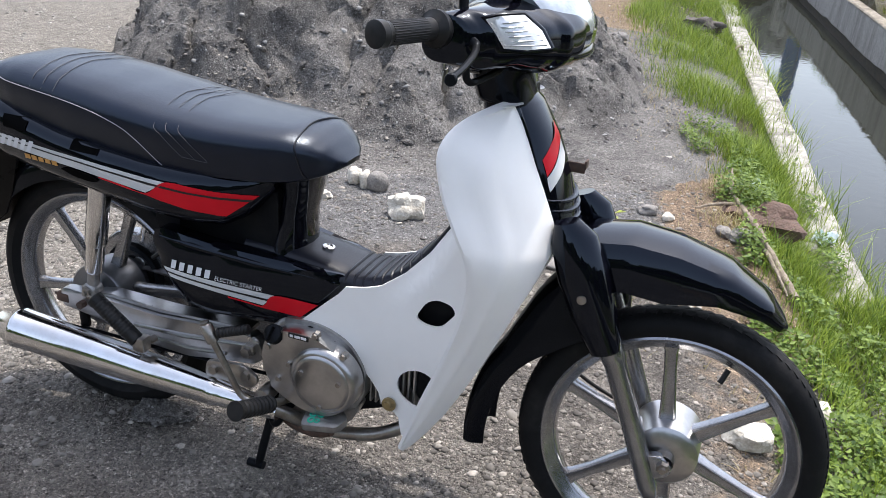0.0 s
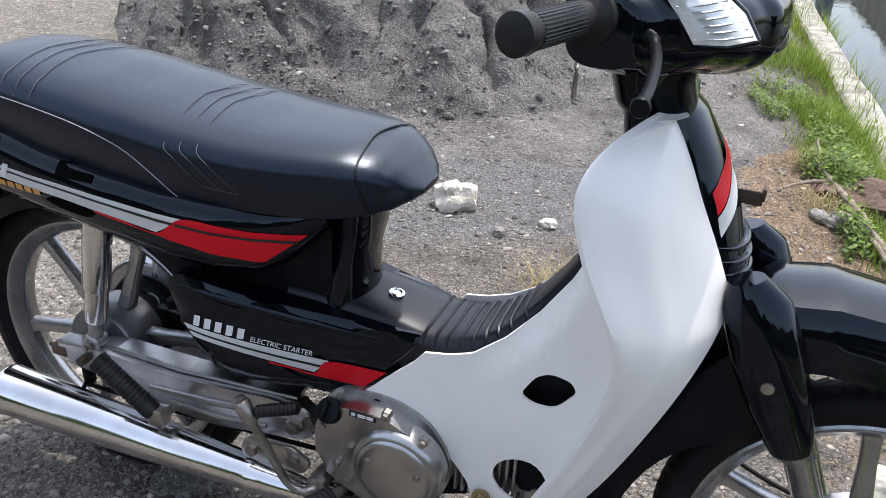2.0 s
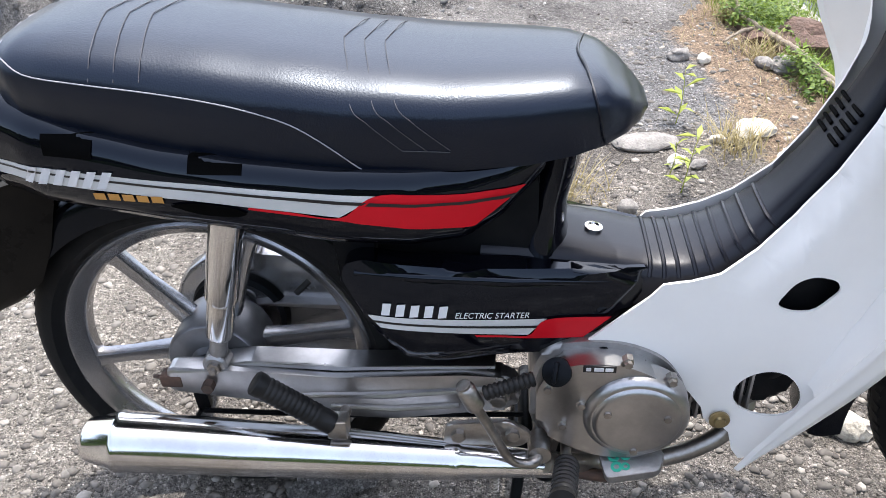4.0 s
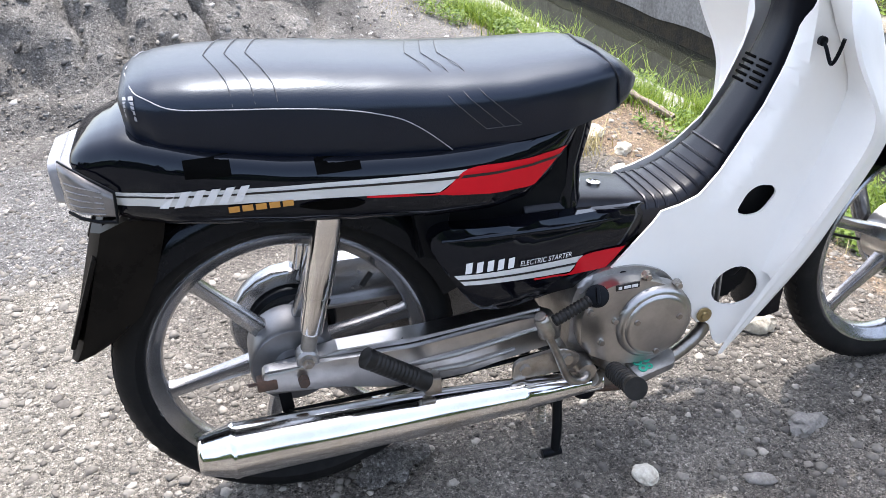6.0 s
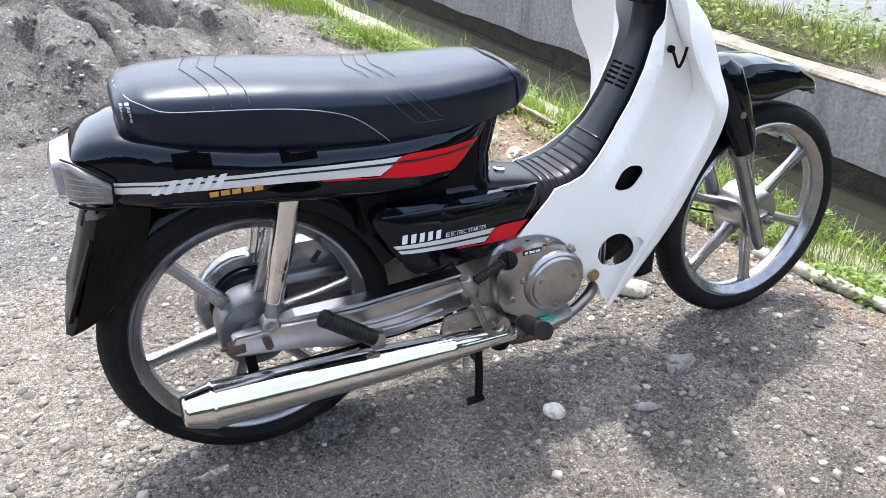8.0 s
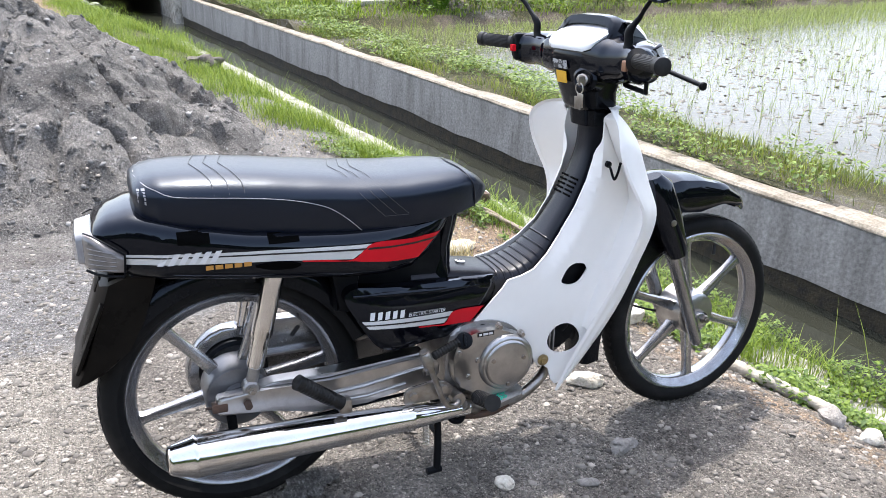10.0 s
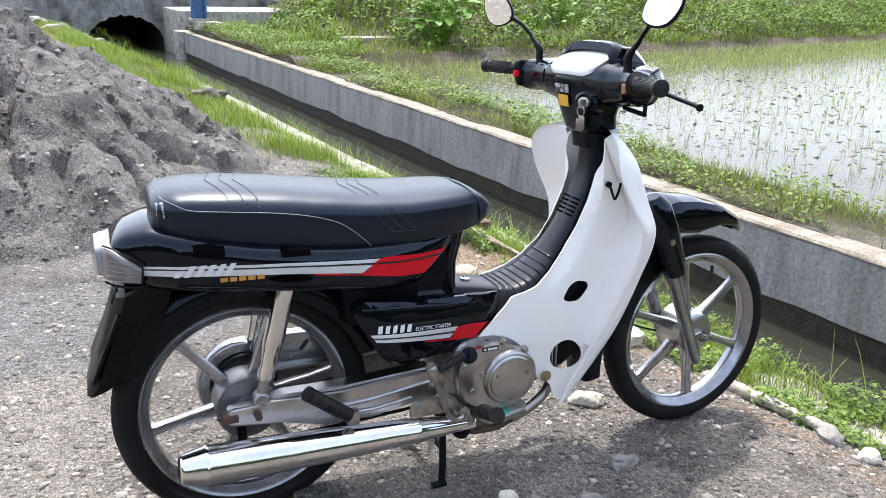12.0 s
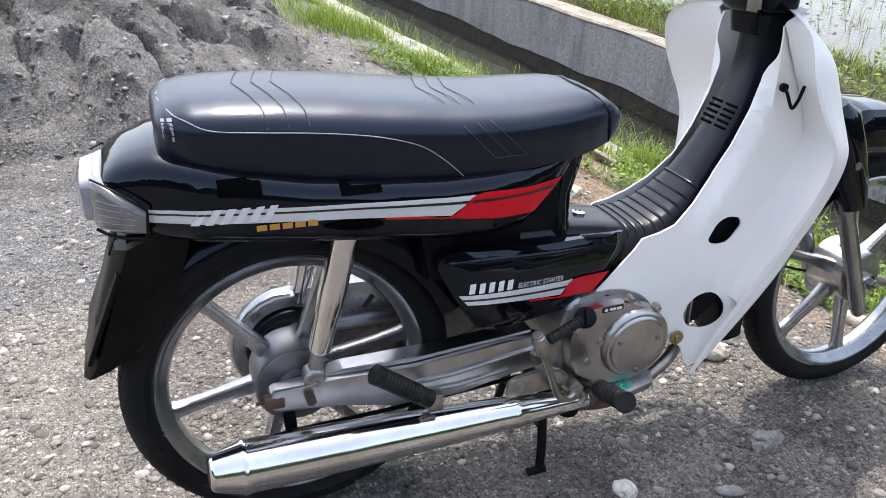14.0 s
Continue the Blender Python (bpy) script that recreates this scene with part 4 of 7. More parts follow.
def verge(rng):
    pick = rng.random()
    v = rng.uniform(-8, -1.5) if pick < 0.12 else rng.uniform(-1.5, 3.0) if pick < 0.38 else rng.uniform(1.0, 17.5)
    e = edge_u(v)
    u = rng.uniform(e, KERB_U - (0.0 if v < 1.6 or rng.random() < 0.12 or 7.5 < v < 10 else 0.17))
    thick = min(1, (u - e) / 0.25) * (0.5 if v < 1.0 else 1.0)
    lump = noise.noise((u * 2.4, v * 1.9, 12))
    if rng.random() > thick * (0.6 + 1.3 * lump):
        return None
    p = at_uv(u, v)
    return p.x, p.y, (ground_z(p.x, p.y) if u < KERB_U - 0.17 else -0.17) - 0.005, (0.5 + 0.35 * thick + 0.7 * max(0, lump)) * (1.25 if v > 7.5 else 1.0)


def verge_dry(rng):
    if rng.random() < 0.12:
        cx, cy = rng.choice(((1.26, 2.33), (0.26, 4.6), (0.70, 3.58), (1.32, 1.95), (0.57, 1.007), (1.05, 1.25)))
        x, y = rng.gauss(cx, 0.04), rng.gauss(cy, 0.05)
        return x, y, ground_z(x, y) - 0.005, 1.3
    v = rng.uniform(0.3, 15)
    u = rng.gauss(edge_u(v) + 0.05, 0.14)
    if u > KERB_U - 0.2:
        return None
    p = at_uv(u, v)
    return p.x, p.y, ground_z(p.x, p.y) - 0.005, 0.6


def far_side(rng):
    v, u = rng.uniform(-4, 16.5), rng.uniform(WALL_U + 0.19, 4.9)
    lump = noise.noise((u * 2.2, v * 1.3, 21))
    if rng.random() > (0.38 if v < 9 else 0.75) + 2.0 * lump:
        return None
    p = at_uv(u, v)
    return p.x, p.y, ground_z(p.x, p.y) - 0.01, 0.6 + 0.9 * max(0, lump)


def on_bank(rng):
    x, y = rng.uniform(2, 26), rng.uniform(10, 26)
    s = bank_s(x, y)
    if s < 0.02 or (s < 0.12 and rng.random() < 0.6) or s > 6.5 or x * CN.x + y * CN.y < WALL_U + 0.3:
        return None
    lump = noise.noise((x * 0.9, y * 0.9, 44))
    return x, y, ground_z(x, y, False) - 0.02, 0.45 + 0.3 * min(1, s) + 1.1 * max(0, lump)


blades("verge_grass", 100000, verge, 0.14, 0.0019, GRASS, "green grass along the canal kerb", 5)
blades("dry_grass", 7000, verge_dry, 0.085, 0.0017, DRY, "dry straw-coloured grass at the gravel edge", 6, 1.0)
blades("far_side_grass", 34000, far_side, 0.17, 0.003, leafy("tuft_blades", (0.05, 0.09, 0.01), (0.28, 0.32, 0.055)), "tufts of grass behind the canal wall", 7)
blades("bank_grass", 60000, on_bank, 0.3, 0.009, leafy("bank_blades", (0.035, 0.08, 0.005), (0.28, 0.38, 0.03)), "green grass on the bank beyond the paddy", 8)


def kerb_stems(rng):
    v = rng.uniform(-1.5, 9.5)
    if noise.noise((v * 1.4, 3, 91)) + (0.25 if v < 1.5 else 0.0) < rng.uniform(-0.1, 0.5):
        return None
    p = at_uv(KERB_U + rng.uniform(-0.03, 0.05), v)
    return p.x, p.y, -0.22 - 0.1 * rng.random(), 0.7 + 0.5 * rng.random()


blades("kerb_stems", 3600, kerb_stems, 0.26, 0.0021, GRASS, "thin grass stems on the canal side of the kerb", 10, 0.8)


def rice(rng):
    x, y = rng.uniform(3.6, 20), rng.uniform(-4, 15)
    if rng.random() < 0.3:
        y = 11.3 + 0.2256 * (x - 6) - rng.uniform(0.15, 2.6)
    u, s = x * CN.x + y * CN.y, bank_s(x, y)
    if u < 4.95 or s > -0.15:
        return None
    step = 0.13 if s > -2.6 else 0.21
    gx, gy = round(x / step) * step, round(y / step) * step
    h = noise.noise((gx * 3.1, gy * 3.3, 30))
    if h < -0.25:
        return None
    return gx + 0.06 * h + rng.gauss(0, 0.012), gy + 0.05 * math.sin(gx * 9) + rng.gauss(0, 0.012), PADDY_Z - 0.02, 0.9 + 0.4 * h


def in_paddy(rng):
    u, v = rng.uniform(4.7, 11), rng.uniform(-2, 10.5)
    p = at_uv(u, v)
    if bank_s(p.x, p.y) > -0.6 or noise.noise((u * 1.1, v * 1.1, 63)) < rng.uniform(-0.5, 0.3):
        return None
    return p.x, p.y, PADDY_Z


scatter("mud_clods", 9000, in_paddy, (0.008, 0.05), material("wet_mud", (0.06, 0.052, 0.038), 0.5, other=(0.11, 0.1, 0.075), scale=30, bump=0.3, bump_scale=90), "wet clods of mud standing out of the paddy water", 19, flat=0.3, power=3.0, sink=0.1)
blades("rice_seedlings", 42000, rice, 0.22, 0.0024, RICE, "thin rice seedlings standing in the paddy water", 9, 0.55, "rice")


def leaves(name, count, place, size, mat, label, seed):
    """Weeds: many small pointed leaves."""
    rng = random.Random(seed)
    V, F = [], []
    for _ in range(count):
        p = place(rng)
        if p is None:
            continue
        x, y, z, k = p
        L = size * rng.uniform(0.5, 1.3) * k
        a, tilt = rng.uniform(0, 6.28), rng.uniform(-0.2, 0.9)
        d = Vector((math.cos(a) * math.cos(tilt), math.sin(a) * math.cos(tilt), math.sin(tilt)))
        s = Vector((-math.sin(a), math.cos(a), rng.uniform(-0.4, 0.4))) * 0.32
        c = Vector((x, y, z))
        i0 = len(V)
        V += [tuple(c), tuple(c + L * (0.45 * d + s)), tuple(c + L * d - Vector((0, 0, 0.15 * L))), tuple(c + L * (0.45 * d - s))]
        F.append((i0, i0 + 1, i0 + 2, i0 + 3))
    me = bpy.data.meshes.new(name)
    me.from_pydata(V, [], F)
    me.materials.append(mat)
    return tagged(new(name, me), label, "weeds", kind="stuff")


def bank_leaf(rng):
    x, y = rng.uniform(2, 26), rng.uniform(11, 26)
    s = bank_s(x, y)
    lump = noise.noise((x * 0.8, y * 0.8, 40))
    if s < 0.25 or s > 6.5 or x * CN.x + y * CN.y < 5.0 or lump < -0.12:
        return None
    return x, y, ground_z(x, y, False) + rng.random() ** 0.45 * (0.06 + 0.22 * min(1, s) + 1.15 * max(lump, 0)) * (0.6 if s > 4.5 else 1.0), 1.0


def verge_leaf(rng):
    v = rng.uniform(-1.5, 3.2)
    u = rng.uniform(edge_u(v) - 0.02, KERB_U + (0.02 if v < 1.6 else -0.1))
    lump = noise.noise((u * 4, v * 4, 50))
    if lump < (-0.15 if v < 1.6 else 0.05):
        return None
    p = at_uv(u, v)
    return p.x, p.y, (ground_z(p.x, p.y) if u < KERB_U - 0.17 else -0.17) + rng.random() * (0.04 + 0.16 * max(0, lump)), 1.0


def wall_leaf(rng):
    v, u = rng.uniform(-2, 16.5), rng.uniform(WALL_U + 0.16, 4.9)
    if noise.noise((u * 1.5, v * 1.2, 60)) < (0.05 if v < 9 else -0.25):
        return None
    p = at_uv(u, v)
    return p.x, p.y, ground_z(p.x, p.y) + rng.random() * 0.16, 1.0


SHRUB = leafy("shrub_leaves", (0.022, 0.055, 0.004), (0.17, 0.27, 0.018))
leaves("bank_weeds", 170000, bank_leaf, 0.085, SHRUB, "leafy green weeds on the bank", 11)
BROAD = leafy("broad_leaves", (0.03, 0.09, 0.01), (0.19, 0.36, 0.045), 0.4)


def broad_plant(x, y, h, spread, n, seed, label):
    """A clump of tall stems with broad pointed leaves."""
    rng = random.Random(seed)
    plant = new("broad_leaved_plant")
    plant.matrix_world = Matrix.Translation((x, y, ground_z(x, y, False) - 0.05))
    for k in range(n):
        a, f = rng.uniform(0, 6.28), rng.random() ** 0.6
        top = Vector((math.cos(a) * spread * f, math.sin(a) * spread * f, h * rng.uniform(0.35, 1.0) * (1.15 - 0.5 * f)))
        P = spline([(top.x * 0.15, top.y * 0.15, 0), (top.x * 0.5, top.y * 0.5, top.z * 0.6), tuple(top)], 6)
        bm = bmesh.new()
        tube(bm, P, [0.012 - 0.0015 * q for q in range(6)], 5)
        L, w = h * rng.uniform(0.2, 0.34), h * rng.uniform(0.05, 0.085)
        b = a + rng.gauss(0, 0.7)
        out, side = Vector((math.cos(b), math.sin(b), rng.uniform(-0.3, 0.8))).normalized(), Vector((-math.sin(b), math.cos(b), rng.uniform(-0.4, 0.4)))
        mid, lo, hi = [], [], []
        for q in range(6):
            g = q / 5
            c = top + out * L * g - Vector((0, 0, 0.35 * L * g * g))
            wide = w * math.sin(math.pi * min(1, 0.08 + 0.92 * g)) ** 0.7
            mid.append(bm.verts.new(c - Vector((0, 0, 0.2 * wide))))
            lo.append(bm.verts.new(c - side * wide))
            hi.append(bm.verts.new(c + side * wide))
        for q in range(5):
            bm.faces.new((lo[q], lo[q + 1], mid[q + 1], mid[q]))
            bm.faces.new((mid[q], mid[q + 1], hi[q + 1], hi[q]))
        part("leaf", bm, BROAD, plant, recalc=False)
    tagged(plant, label, "plant", group="broad-leaved plants on the bank")


broad_plant(5.75, 12.15, 1.15, 0.5, 60, 71, "tall dark clump of broad-leaved plants on the bank")
broad_plant(9.6, 14.3, 0.7, 0.9, 46, 72, "low bright clump of broad-leaved plants on the bank")
broad_plant(8.3, 13.3, 0.55, 0.6, 34, 73, "low bright clump of broad-leaved plants on the bank")
broad_plant(15.4, 18.2, 0.95, 0.9, 44, 74, "bright clump of broad-leaved plants high on the bank")
leaves("verge_weeds", 42000, verge_leaf, 0.021, WEED, "small-leaved weeds beside the kerb", 12)
leaves("wall_weeds", 34000, wall_leaf, 0.042, WEED, "leafy weeds behind the canal wall", 13)

# ---- the motorcycle: x ahead from the rear axle, y to its left, z up ----
bike = new("motorcycle")
bike.matrix_world = pose(0.001, 0.1035, 0.005, -1.5, -0.58, -1.0)
tagged(bike, "black underbone motorcycle with a white leg shield, on its stand", "motorcycle")
STEER = 3.0
HEAD, RAKE = Vector((0.875, 0, 0.86)), 25.0
AXIS = Vector((-math.sin(radians(RAKE)), 0, math.cos(radians(RAKE))))
STEERED = Matrix.Translation(HEAD) @ Matrix.Rotation(radians(STEER), 4, AXIS) @ Matrix.Translation(-HEAD)


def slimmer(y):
    """Draws wheel gear and frame cover in from noted widths, fitting the camera's view."""
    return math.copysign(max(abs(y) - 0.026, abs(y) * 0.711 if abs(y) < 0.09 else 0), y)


def bar_y(y):
    """Stretches a handlebar point's distance outwards, to fit the camera's view."""
    return math.copysign(table([(0, 0), (0.1, 0.122), (0.15, 0.212), (0.2, 0.235), (0.3, 0.365)], abs(y))[0], y)


def bpart(name, build, mat, parent=None, label="", smooth=True, steer=False, mirror=False, slim=False):
    """A part of the motorcycle; build fills the bmesh."""
    bm = bmesh.new()
    build(bm)
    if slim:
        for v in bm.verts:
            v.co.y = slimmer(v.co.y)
    if mirror:
        mirror_y(bm)
    if steer == "bars":
        for v in bm.verts:
            v.co.y = bar_y(v.co.y)
    if steer:
        bmesh.ops.transform(bm, matrix=STEERED, verts=bm.verts)
    return part(name, bm, mat, parent or bike, label, smooth)


# ---- wheels ----
def wheel(name, cx, cz, rim_r, tyre_r, tyre_w, phase, steer, drum):
    c = (cx, 0, cz)

    def rim(bm):
        prof = [(-0.027, rim_r), (-0.030, rim_r - 0.004), (-0.028, rim_r - 0.010), (-0.022, rim_r - 0.014), (-0.017, rim_r - 0.023), (-0.010, rim_r - 0.028),
                (0.010, rim_r - 0.028), (0.017, rim_r - 0.023), (0.022, rim_r - 0.014), (0.028, rim_r - 0.010), (0.030, rim_r - 0.004), (0.027, rim_r)]
        lathe(bm, prof, c, seg=96, closed=True)

    w = bpart(name, rim, SILVER, label="silver six-spoke alloy wheel", steer=steer)

    def tyre(bm):
        h = tyre_r - rim_r
        prof = [(-0.024, rim_r - 0.006), (-0.029, rim_r + 0.002)]
        for k in range(13):
            a = math.pi * (k / 12)
            prof.append((-tyre_w * math.cos(a), rim_r + 0.012 + (h - 0.012) * math.sin(a) ** 0.8))
        prof += [(0.029, rim_r + 0.002), (0.024, rim_r - 0.006)]
        lathe(bm, prof, c, seg=96)

    tyre_ob = bpart("tyre", tyre, RUBBER, w, "black road tyre", steer=steer)

    def tread(bm):
        n = 84
        for k in range(n):
            for side in (-1, 1):
                a = 2 * math.pi * (k + 0.25 * side) / n
                for off, wd, dr, sk in ((0.011, 0.0085, -0.0037, 0.3),):
                    m = pose(0, 0, 0, 0, 0, 0) @ Matrix.Translation(c) @ Matrix.Rotation(a, 4, "Y") @ Matrix.Translation((tyre_r + dr, side * off, 0)) @ Matrix.Rotation(side * sk, 4, "X") @ Matrix.Rotation(side * (0.55 if off > 0.02 else 0.18), 4, "Z")
                    r = bmesh.ops.create_cube(bm, size=1)
                    bmesh.ops.transform(bm, matrix=m @ Matrix.Diagonal((0.005, wd * 1.7, 0.0135, 1)), verts=r["verts"])

    bpart("tread", tread, RUBBER, tyre_ob, "worn tread blocks", smooth=False, steer=steer)

    def hub(bm):
        if drum:
            prof = [(-0.062, 0.0), (-0.062, 0.03), (-0.05, 0.034), (-0.048, 0.066), (-0.043, 0.07), (0.03, 0.07), (0.034, 0.062), (0.06, 0.05), (0.06, 0.0)]
        else:
            prof = [(-0.045, 0.0), (-0.045, 0.018), (-0.043, 0.05), (-0.038, 0.057), (0.0, 0.06), (0.045, 0.064), (0.047, 0.06), (0.047, 0.0)]
        lathe(bm, prof, c, seg=56)

    bpart("hub", hub, HUB_SHADED if drum else ALLOY, w, "grey alloy hub with a drum brake", steer=steer)
    for k in range(6):
        a = radians(phase + 60 * k)
        d, s = Vector((math.cos(a), 0, math.sin(a))), Vector((-math.sin(a), 0, math.cos(a)))

        def spoke(bm):
            rings = []
            for r, wd, th in ((0.050, 0.0155, 0.016), (0.08, 0.0135, 0.0125), (0.150, 0.0105, 0.010), (rim_r - 0.036, 0.0115, 0.011), (rim_r - 0.022, 0.016, 0.014)):
                p = Vector(c) + d * r
                y = Vector((0, 1, 0))
                sec = [(-1, -0.55), (-0.75, -1), (-0.3, -0.86), (0.3, -0.86), (0.75, -1), (1, -0.55), (1, 0.7), (0.6, 1), (-0.6, 1), (-1, 0.7)]
                rings.append([p + s * wd * q + y * th * e for q, e in sec])
            ring_loft(bm, rings)

        bpart("spoke", spoke, SILVER, w, steer=steer)

    def valve(bm):
        a = radians(phase - 30)
        d = Vector((math.cos(a), 0, math.sin(a)))
        tube(bm, [Vector(c) + d * 0.19 + Vector((0, -0.004, 0)), Vector(c) + d * 0.165 + Vector((0, -0.014, 0))], 0.005, 8)

    bpart("valve", valve, RUBBER_PLAIN, w, "black valve stem", steer=steer)
    return w


AXF = Vector((1.207, 0, 0.250))
AXR = Vector((-0.010, 0, 0.270))
wheel("front_wheel", AXF.x, AXF.z, 0.226, 0.269, 0.033, 97, True, False)
wheel("rear_wheel", AXR.x, AXR.z, 0.231, 0.280, 0.040, 70, False, True)

# ---- front fork and mudguard ----
for side in (-1, 1):
    def leg(bm, s=side):
        top, low = Vector((1.062, s * 0.088, 0.508)), Vector((1.180, s * 0.088, 0.218))
        d = (low - top).normalized()
        tube(bm, [top - d * 0.12, top + d * 0.05], 0.0145, 16)
        tube(bm, [top + d * 0.045, top + d * 0.05, top + d * 0.085, top + d * 0.09, low + d * 0.02, low + d * 0.04, low + d * 0.05], [0.019, 0.0215, 0.0215, 0.0195, 0.018, 0.015, 0.008], 20)
        slab(bm, rounded([(1.167, 0.258), (1.202, 0.268), (1.226, 0.245), (1.214, 0.227), (1.187, 0.218)], 0.01), s * 0.086 - 0.011, s * 0.086 + 0.011, 0.003)
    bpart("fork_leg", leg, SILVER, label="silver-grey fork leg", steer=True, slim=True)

    def axle_nut(bm, s=side):
        lathe(bm, [(0, 0.0), (0, 0.012), (0.01, 0.0125), (0.014, 0.010), (0.014, 0.006), (0.022, 0.006), (0.022, 0.0)], (AXF.x, s * 0.090, AXF.z - 0.002), (0, s, 0), 6)
        lathe(bm, [(-0.052, 0.013), (-0.04, 0.02), (0.0, 0.017)], (AXF.x, s * 0.090, AXF.z - 0.002), (0, s, 0), 18)
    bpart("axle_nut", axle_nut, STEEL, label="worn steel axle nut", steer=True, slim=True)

    def shroud(bm, s=side):
        rings = []
        for x, z, a, b, y in ((0.985, 0.665, 0.02, 0.02, 0.082), (1.0, 0.64, 0.036, 0.03, 0.086), (1.024, 0.58, 0.040, 0.032, 0.089), (1.05, 0.52, 0.036, 0.030, 0.089), (1.072, 0.47, 0.028, 0.026, 0.088), (1.078, 0.455, 0.024, 0.023, 0.088)):
            rings.append([(x + a * math.cos(t), s * y + b * math.sin(t), z + 0.35 * a * math.cos(t)) for t in (2 * math.pi * k / 18 for k in range(18))])
        ring_loft(bm, rings)
    bpart("fork_cover", shroud, GLOSS_BLACK, label="glossy black fork cover", steer=True)

    def fbolt(bm, s=side):
        lathe(bm, [(0, 0.0), (0, 0.008), (0.003, 0.0075), (0.005, 0.0)], (1.03, s * 0.1195, 0.552), (0, s, 0), 14)
    bpart("bolt", fbolt, STEEL, steer=True)


def guard(bm, pts, thick=0.004):
    """A mudguard: rows of (x, z of the crown, half width, drop of the skirt)."""
    rings = []
    for x, z, nx, nz, w, drop in pts:
        ring = []
        prof = [(-1, -1), (-1, -0.6), (-0.96, -0.3), (-0.82, -0.08), (-0.5, 0.0), (0, 0.04), (0.5, 0.0), (0.82, -0.08), (0.96, -0.3), (1, -0.6), (1, -1)]
        outer = [Vector((x, 0, z)) + Vector((nx, 0, nz)) * drop * q + Vector((0, w * p, 0)) for p, q in prof]
        inner = [Vector((x, 0, z)) + Vector((nx, 0, nz)) * (drop * q - thick * (1.0 if q > -0.9 else 0)) + Vector((0, (w - thick) * p, 0)) for p, q in prof]
        rings.append(outer + inner[::-1])
    ring_loft(bm, rings)


def front_guard(bm):
    rows = []
    keys = [(1.352, 0.518, 0.5, 0.87, 0.012, 0.006), (1.345, 0.530, 0.5, 0.87, 0.03, 0.016), (1.318, 0.562, 0.42, 0.9, 0.050, 0.028), (1.25, 0.603, 0.3, 0.95, 0.066, 0.052), (1.165, 0.628, 0.15, 0.99, 0.074, 0.085),
            (1.09, 0.637, 0.0, 1.0, 0.079, 0.085), (1.02, 0.628, -0.1, 1.0, 0.077, 0.085), (0.978, 0.59, -0.45, 0.9, 0.07, 0.08)]
    for x, z, nx, nz, w, d in [tuple(table([(i, *k) for i, k in enumerate(keys)], q / 4)) for q in range(4 * len(keys) - 3)]:
        rows.append((x + 0.002, z + 0.008, nx, nz, w, d))
    guard(bm, rows)


bpart("front_mudguard", front_guard, GLOSS_BLACK, label="glossy black front mudguard", steer=True)


def front_guard_rear(bm):
    rows = []
    for k in range(16):
        f = k / 15
        a = radians(118 + 73 * f)
        high = max(0, 1 - f / 0.5)
        r = 0.318 + 0.012 * math.sin(f * 3.1) + 0.085 * max(0, f - 0.35) + 0.07 * high
        rows.append((AXF.x + r * math.cos(a), AXF.z + r * math.sin(a), math.cos(a), math.sin(a), 0.062 - 0.012 * f, 0.055 - 0.01 * f + 0.085 * high))
    guard(bm, rows)


bpart("mudguard_flap", front_guard_rear, BAR_BLACK, label="black rear half of the front mudguard", steer=True)


def cable(bm):
    tube(bm, spline([(0.985, 0.05, 0.5), (0.96, 0.06, 0.38), (1.03, 0.07, 0.31), (1.13, 0.065, 0.27), (1.19, 0.055, 0.27)], 20), 0.0035, 8)
    tube(bm, spline([(0.99, 0.03, 0.5), (0.98, 0.05, 0.34), (1.06, 0.06, 0.27), (1.15, 0.05, 0.235)], 20), 0.003, 8)


bpart("brake_cable", cable, RUBBER_PLAIN, label="black front brake cable", steer=True)

# ---- leg shield ----
EDGE = [(0.872, -0.045, 0.838), (0.848, -0.105, 0.831), (0.826, -0.160, 0.818), (0.812, -0.192, 0.796), (0.809, -0.205, 0.765), (0.824, -0.213, 0.715), (0.850, -0.220, 0.664), (0.868, -0.220, 0.628), (0.875, -0.212, 0.588), (0.868, -0.199, 0.537), (0.850, -0.182, 0.470), (0.825, -0.166, 0.400), (0.790, -0.144, 0.310), (0.755, -0.121, 0.210), (0.738, -0.112, 0.160)]
FRONT = [(0.882, -0.036, 0.834), (0.905, -0.054, 0.790), (0.928, -0.068, 0.738), (0.943, -0.074, 0.710), (0.958, -0.078, 0.680), (0.972, -0.077, 0.645), (0.976, -0.080, 0.622), (0.970, -0.108, 0.600), (0.957, -0.130, 0.565), (0.937, -0.144, 0.515), (0.904, -0.146, 0.435), (0.868, -0.140, 0.356), (0.818, -0.120, 0.258), (0.768, -0.106, 0.180), (0.744, -0.106, 0.152)]


def wing(bm):
    n, m = 56, 20
    A, B = spline(EDGE, n), spline(FRONT, n)
    rows = []
    for a, b in zip(A, B):
        d = b - a
        nrm = Vector((-d.y, d.x, 0)).normalized() * -1
        if nrm.y > 0:
            nrm = -nrm
        outer = [a.lerp(b, k / (m - 1)) + nrm * (math.sin(math.pi * (k / (m - 1)) ** 0.8) * 0.13 * d.length + 0.0035 * max(0, 1 - 7 * k / (m - 1)) + 0.004 * max(0, 1 - abs(k / (m - 1) - 0.36) / 0.14) * min(1, d.length / 0.09)) for k in range(m)]
        back = [q - nrm * 0.005 for q in outer]
        rows.append(outer + back[::-1] + [a - nrm * 0.003 - d.normalized() * 0.0025])
    ring_loft(bm, rows)


for mir in (False, True):
    bpart("leg_shield_wing", wing, WHITE, label="white leg shield wing", mirror=mir)


def front_x(z):
    rows = sorted((p[2], p[0], p[1]) for p in FRONT)
    return table(rows, z)


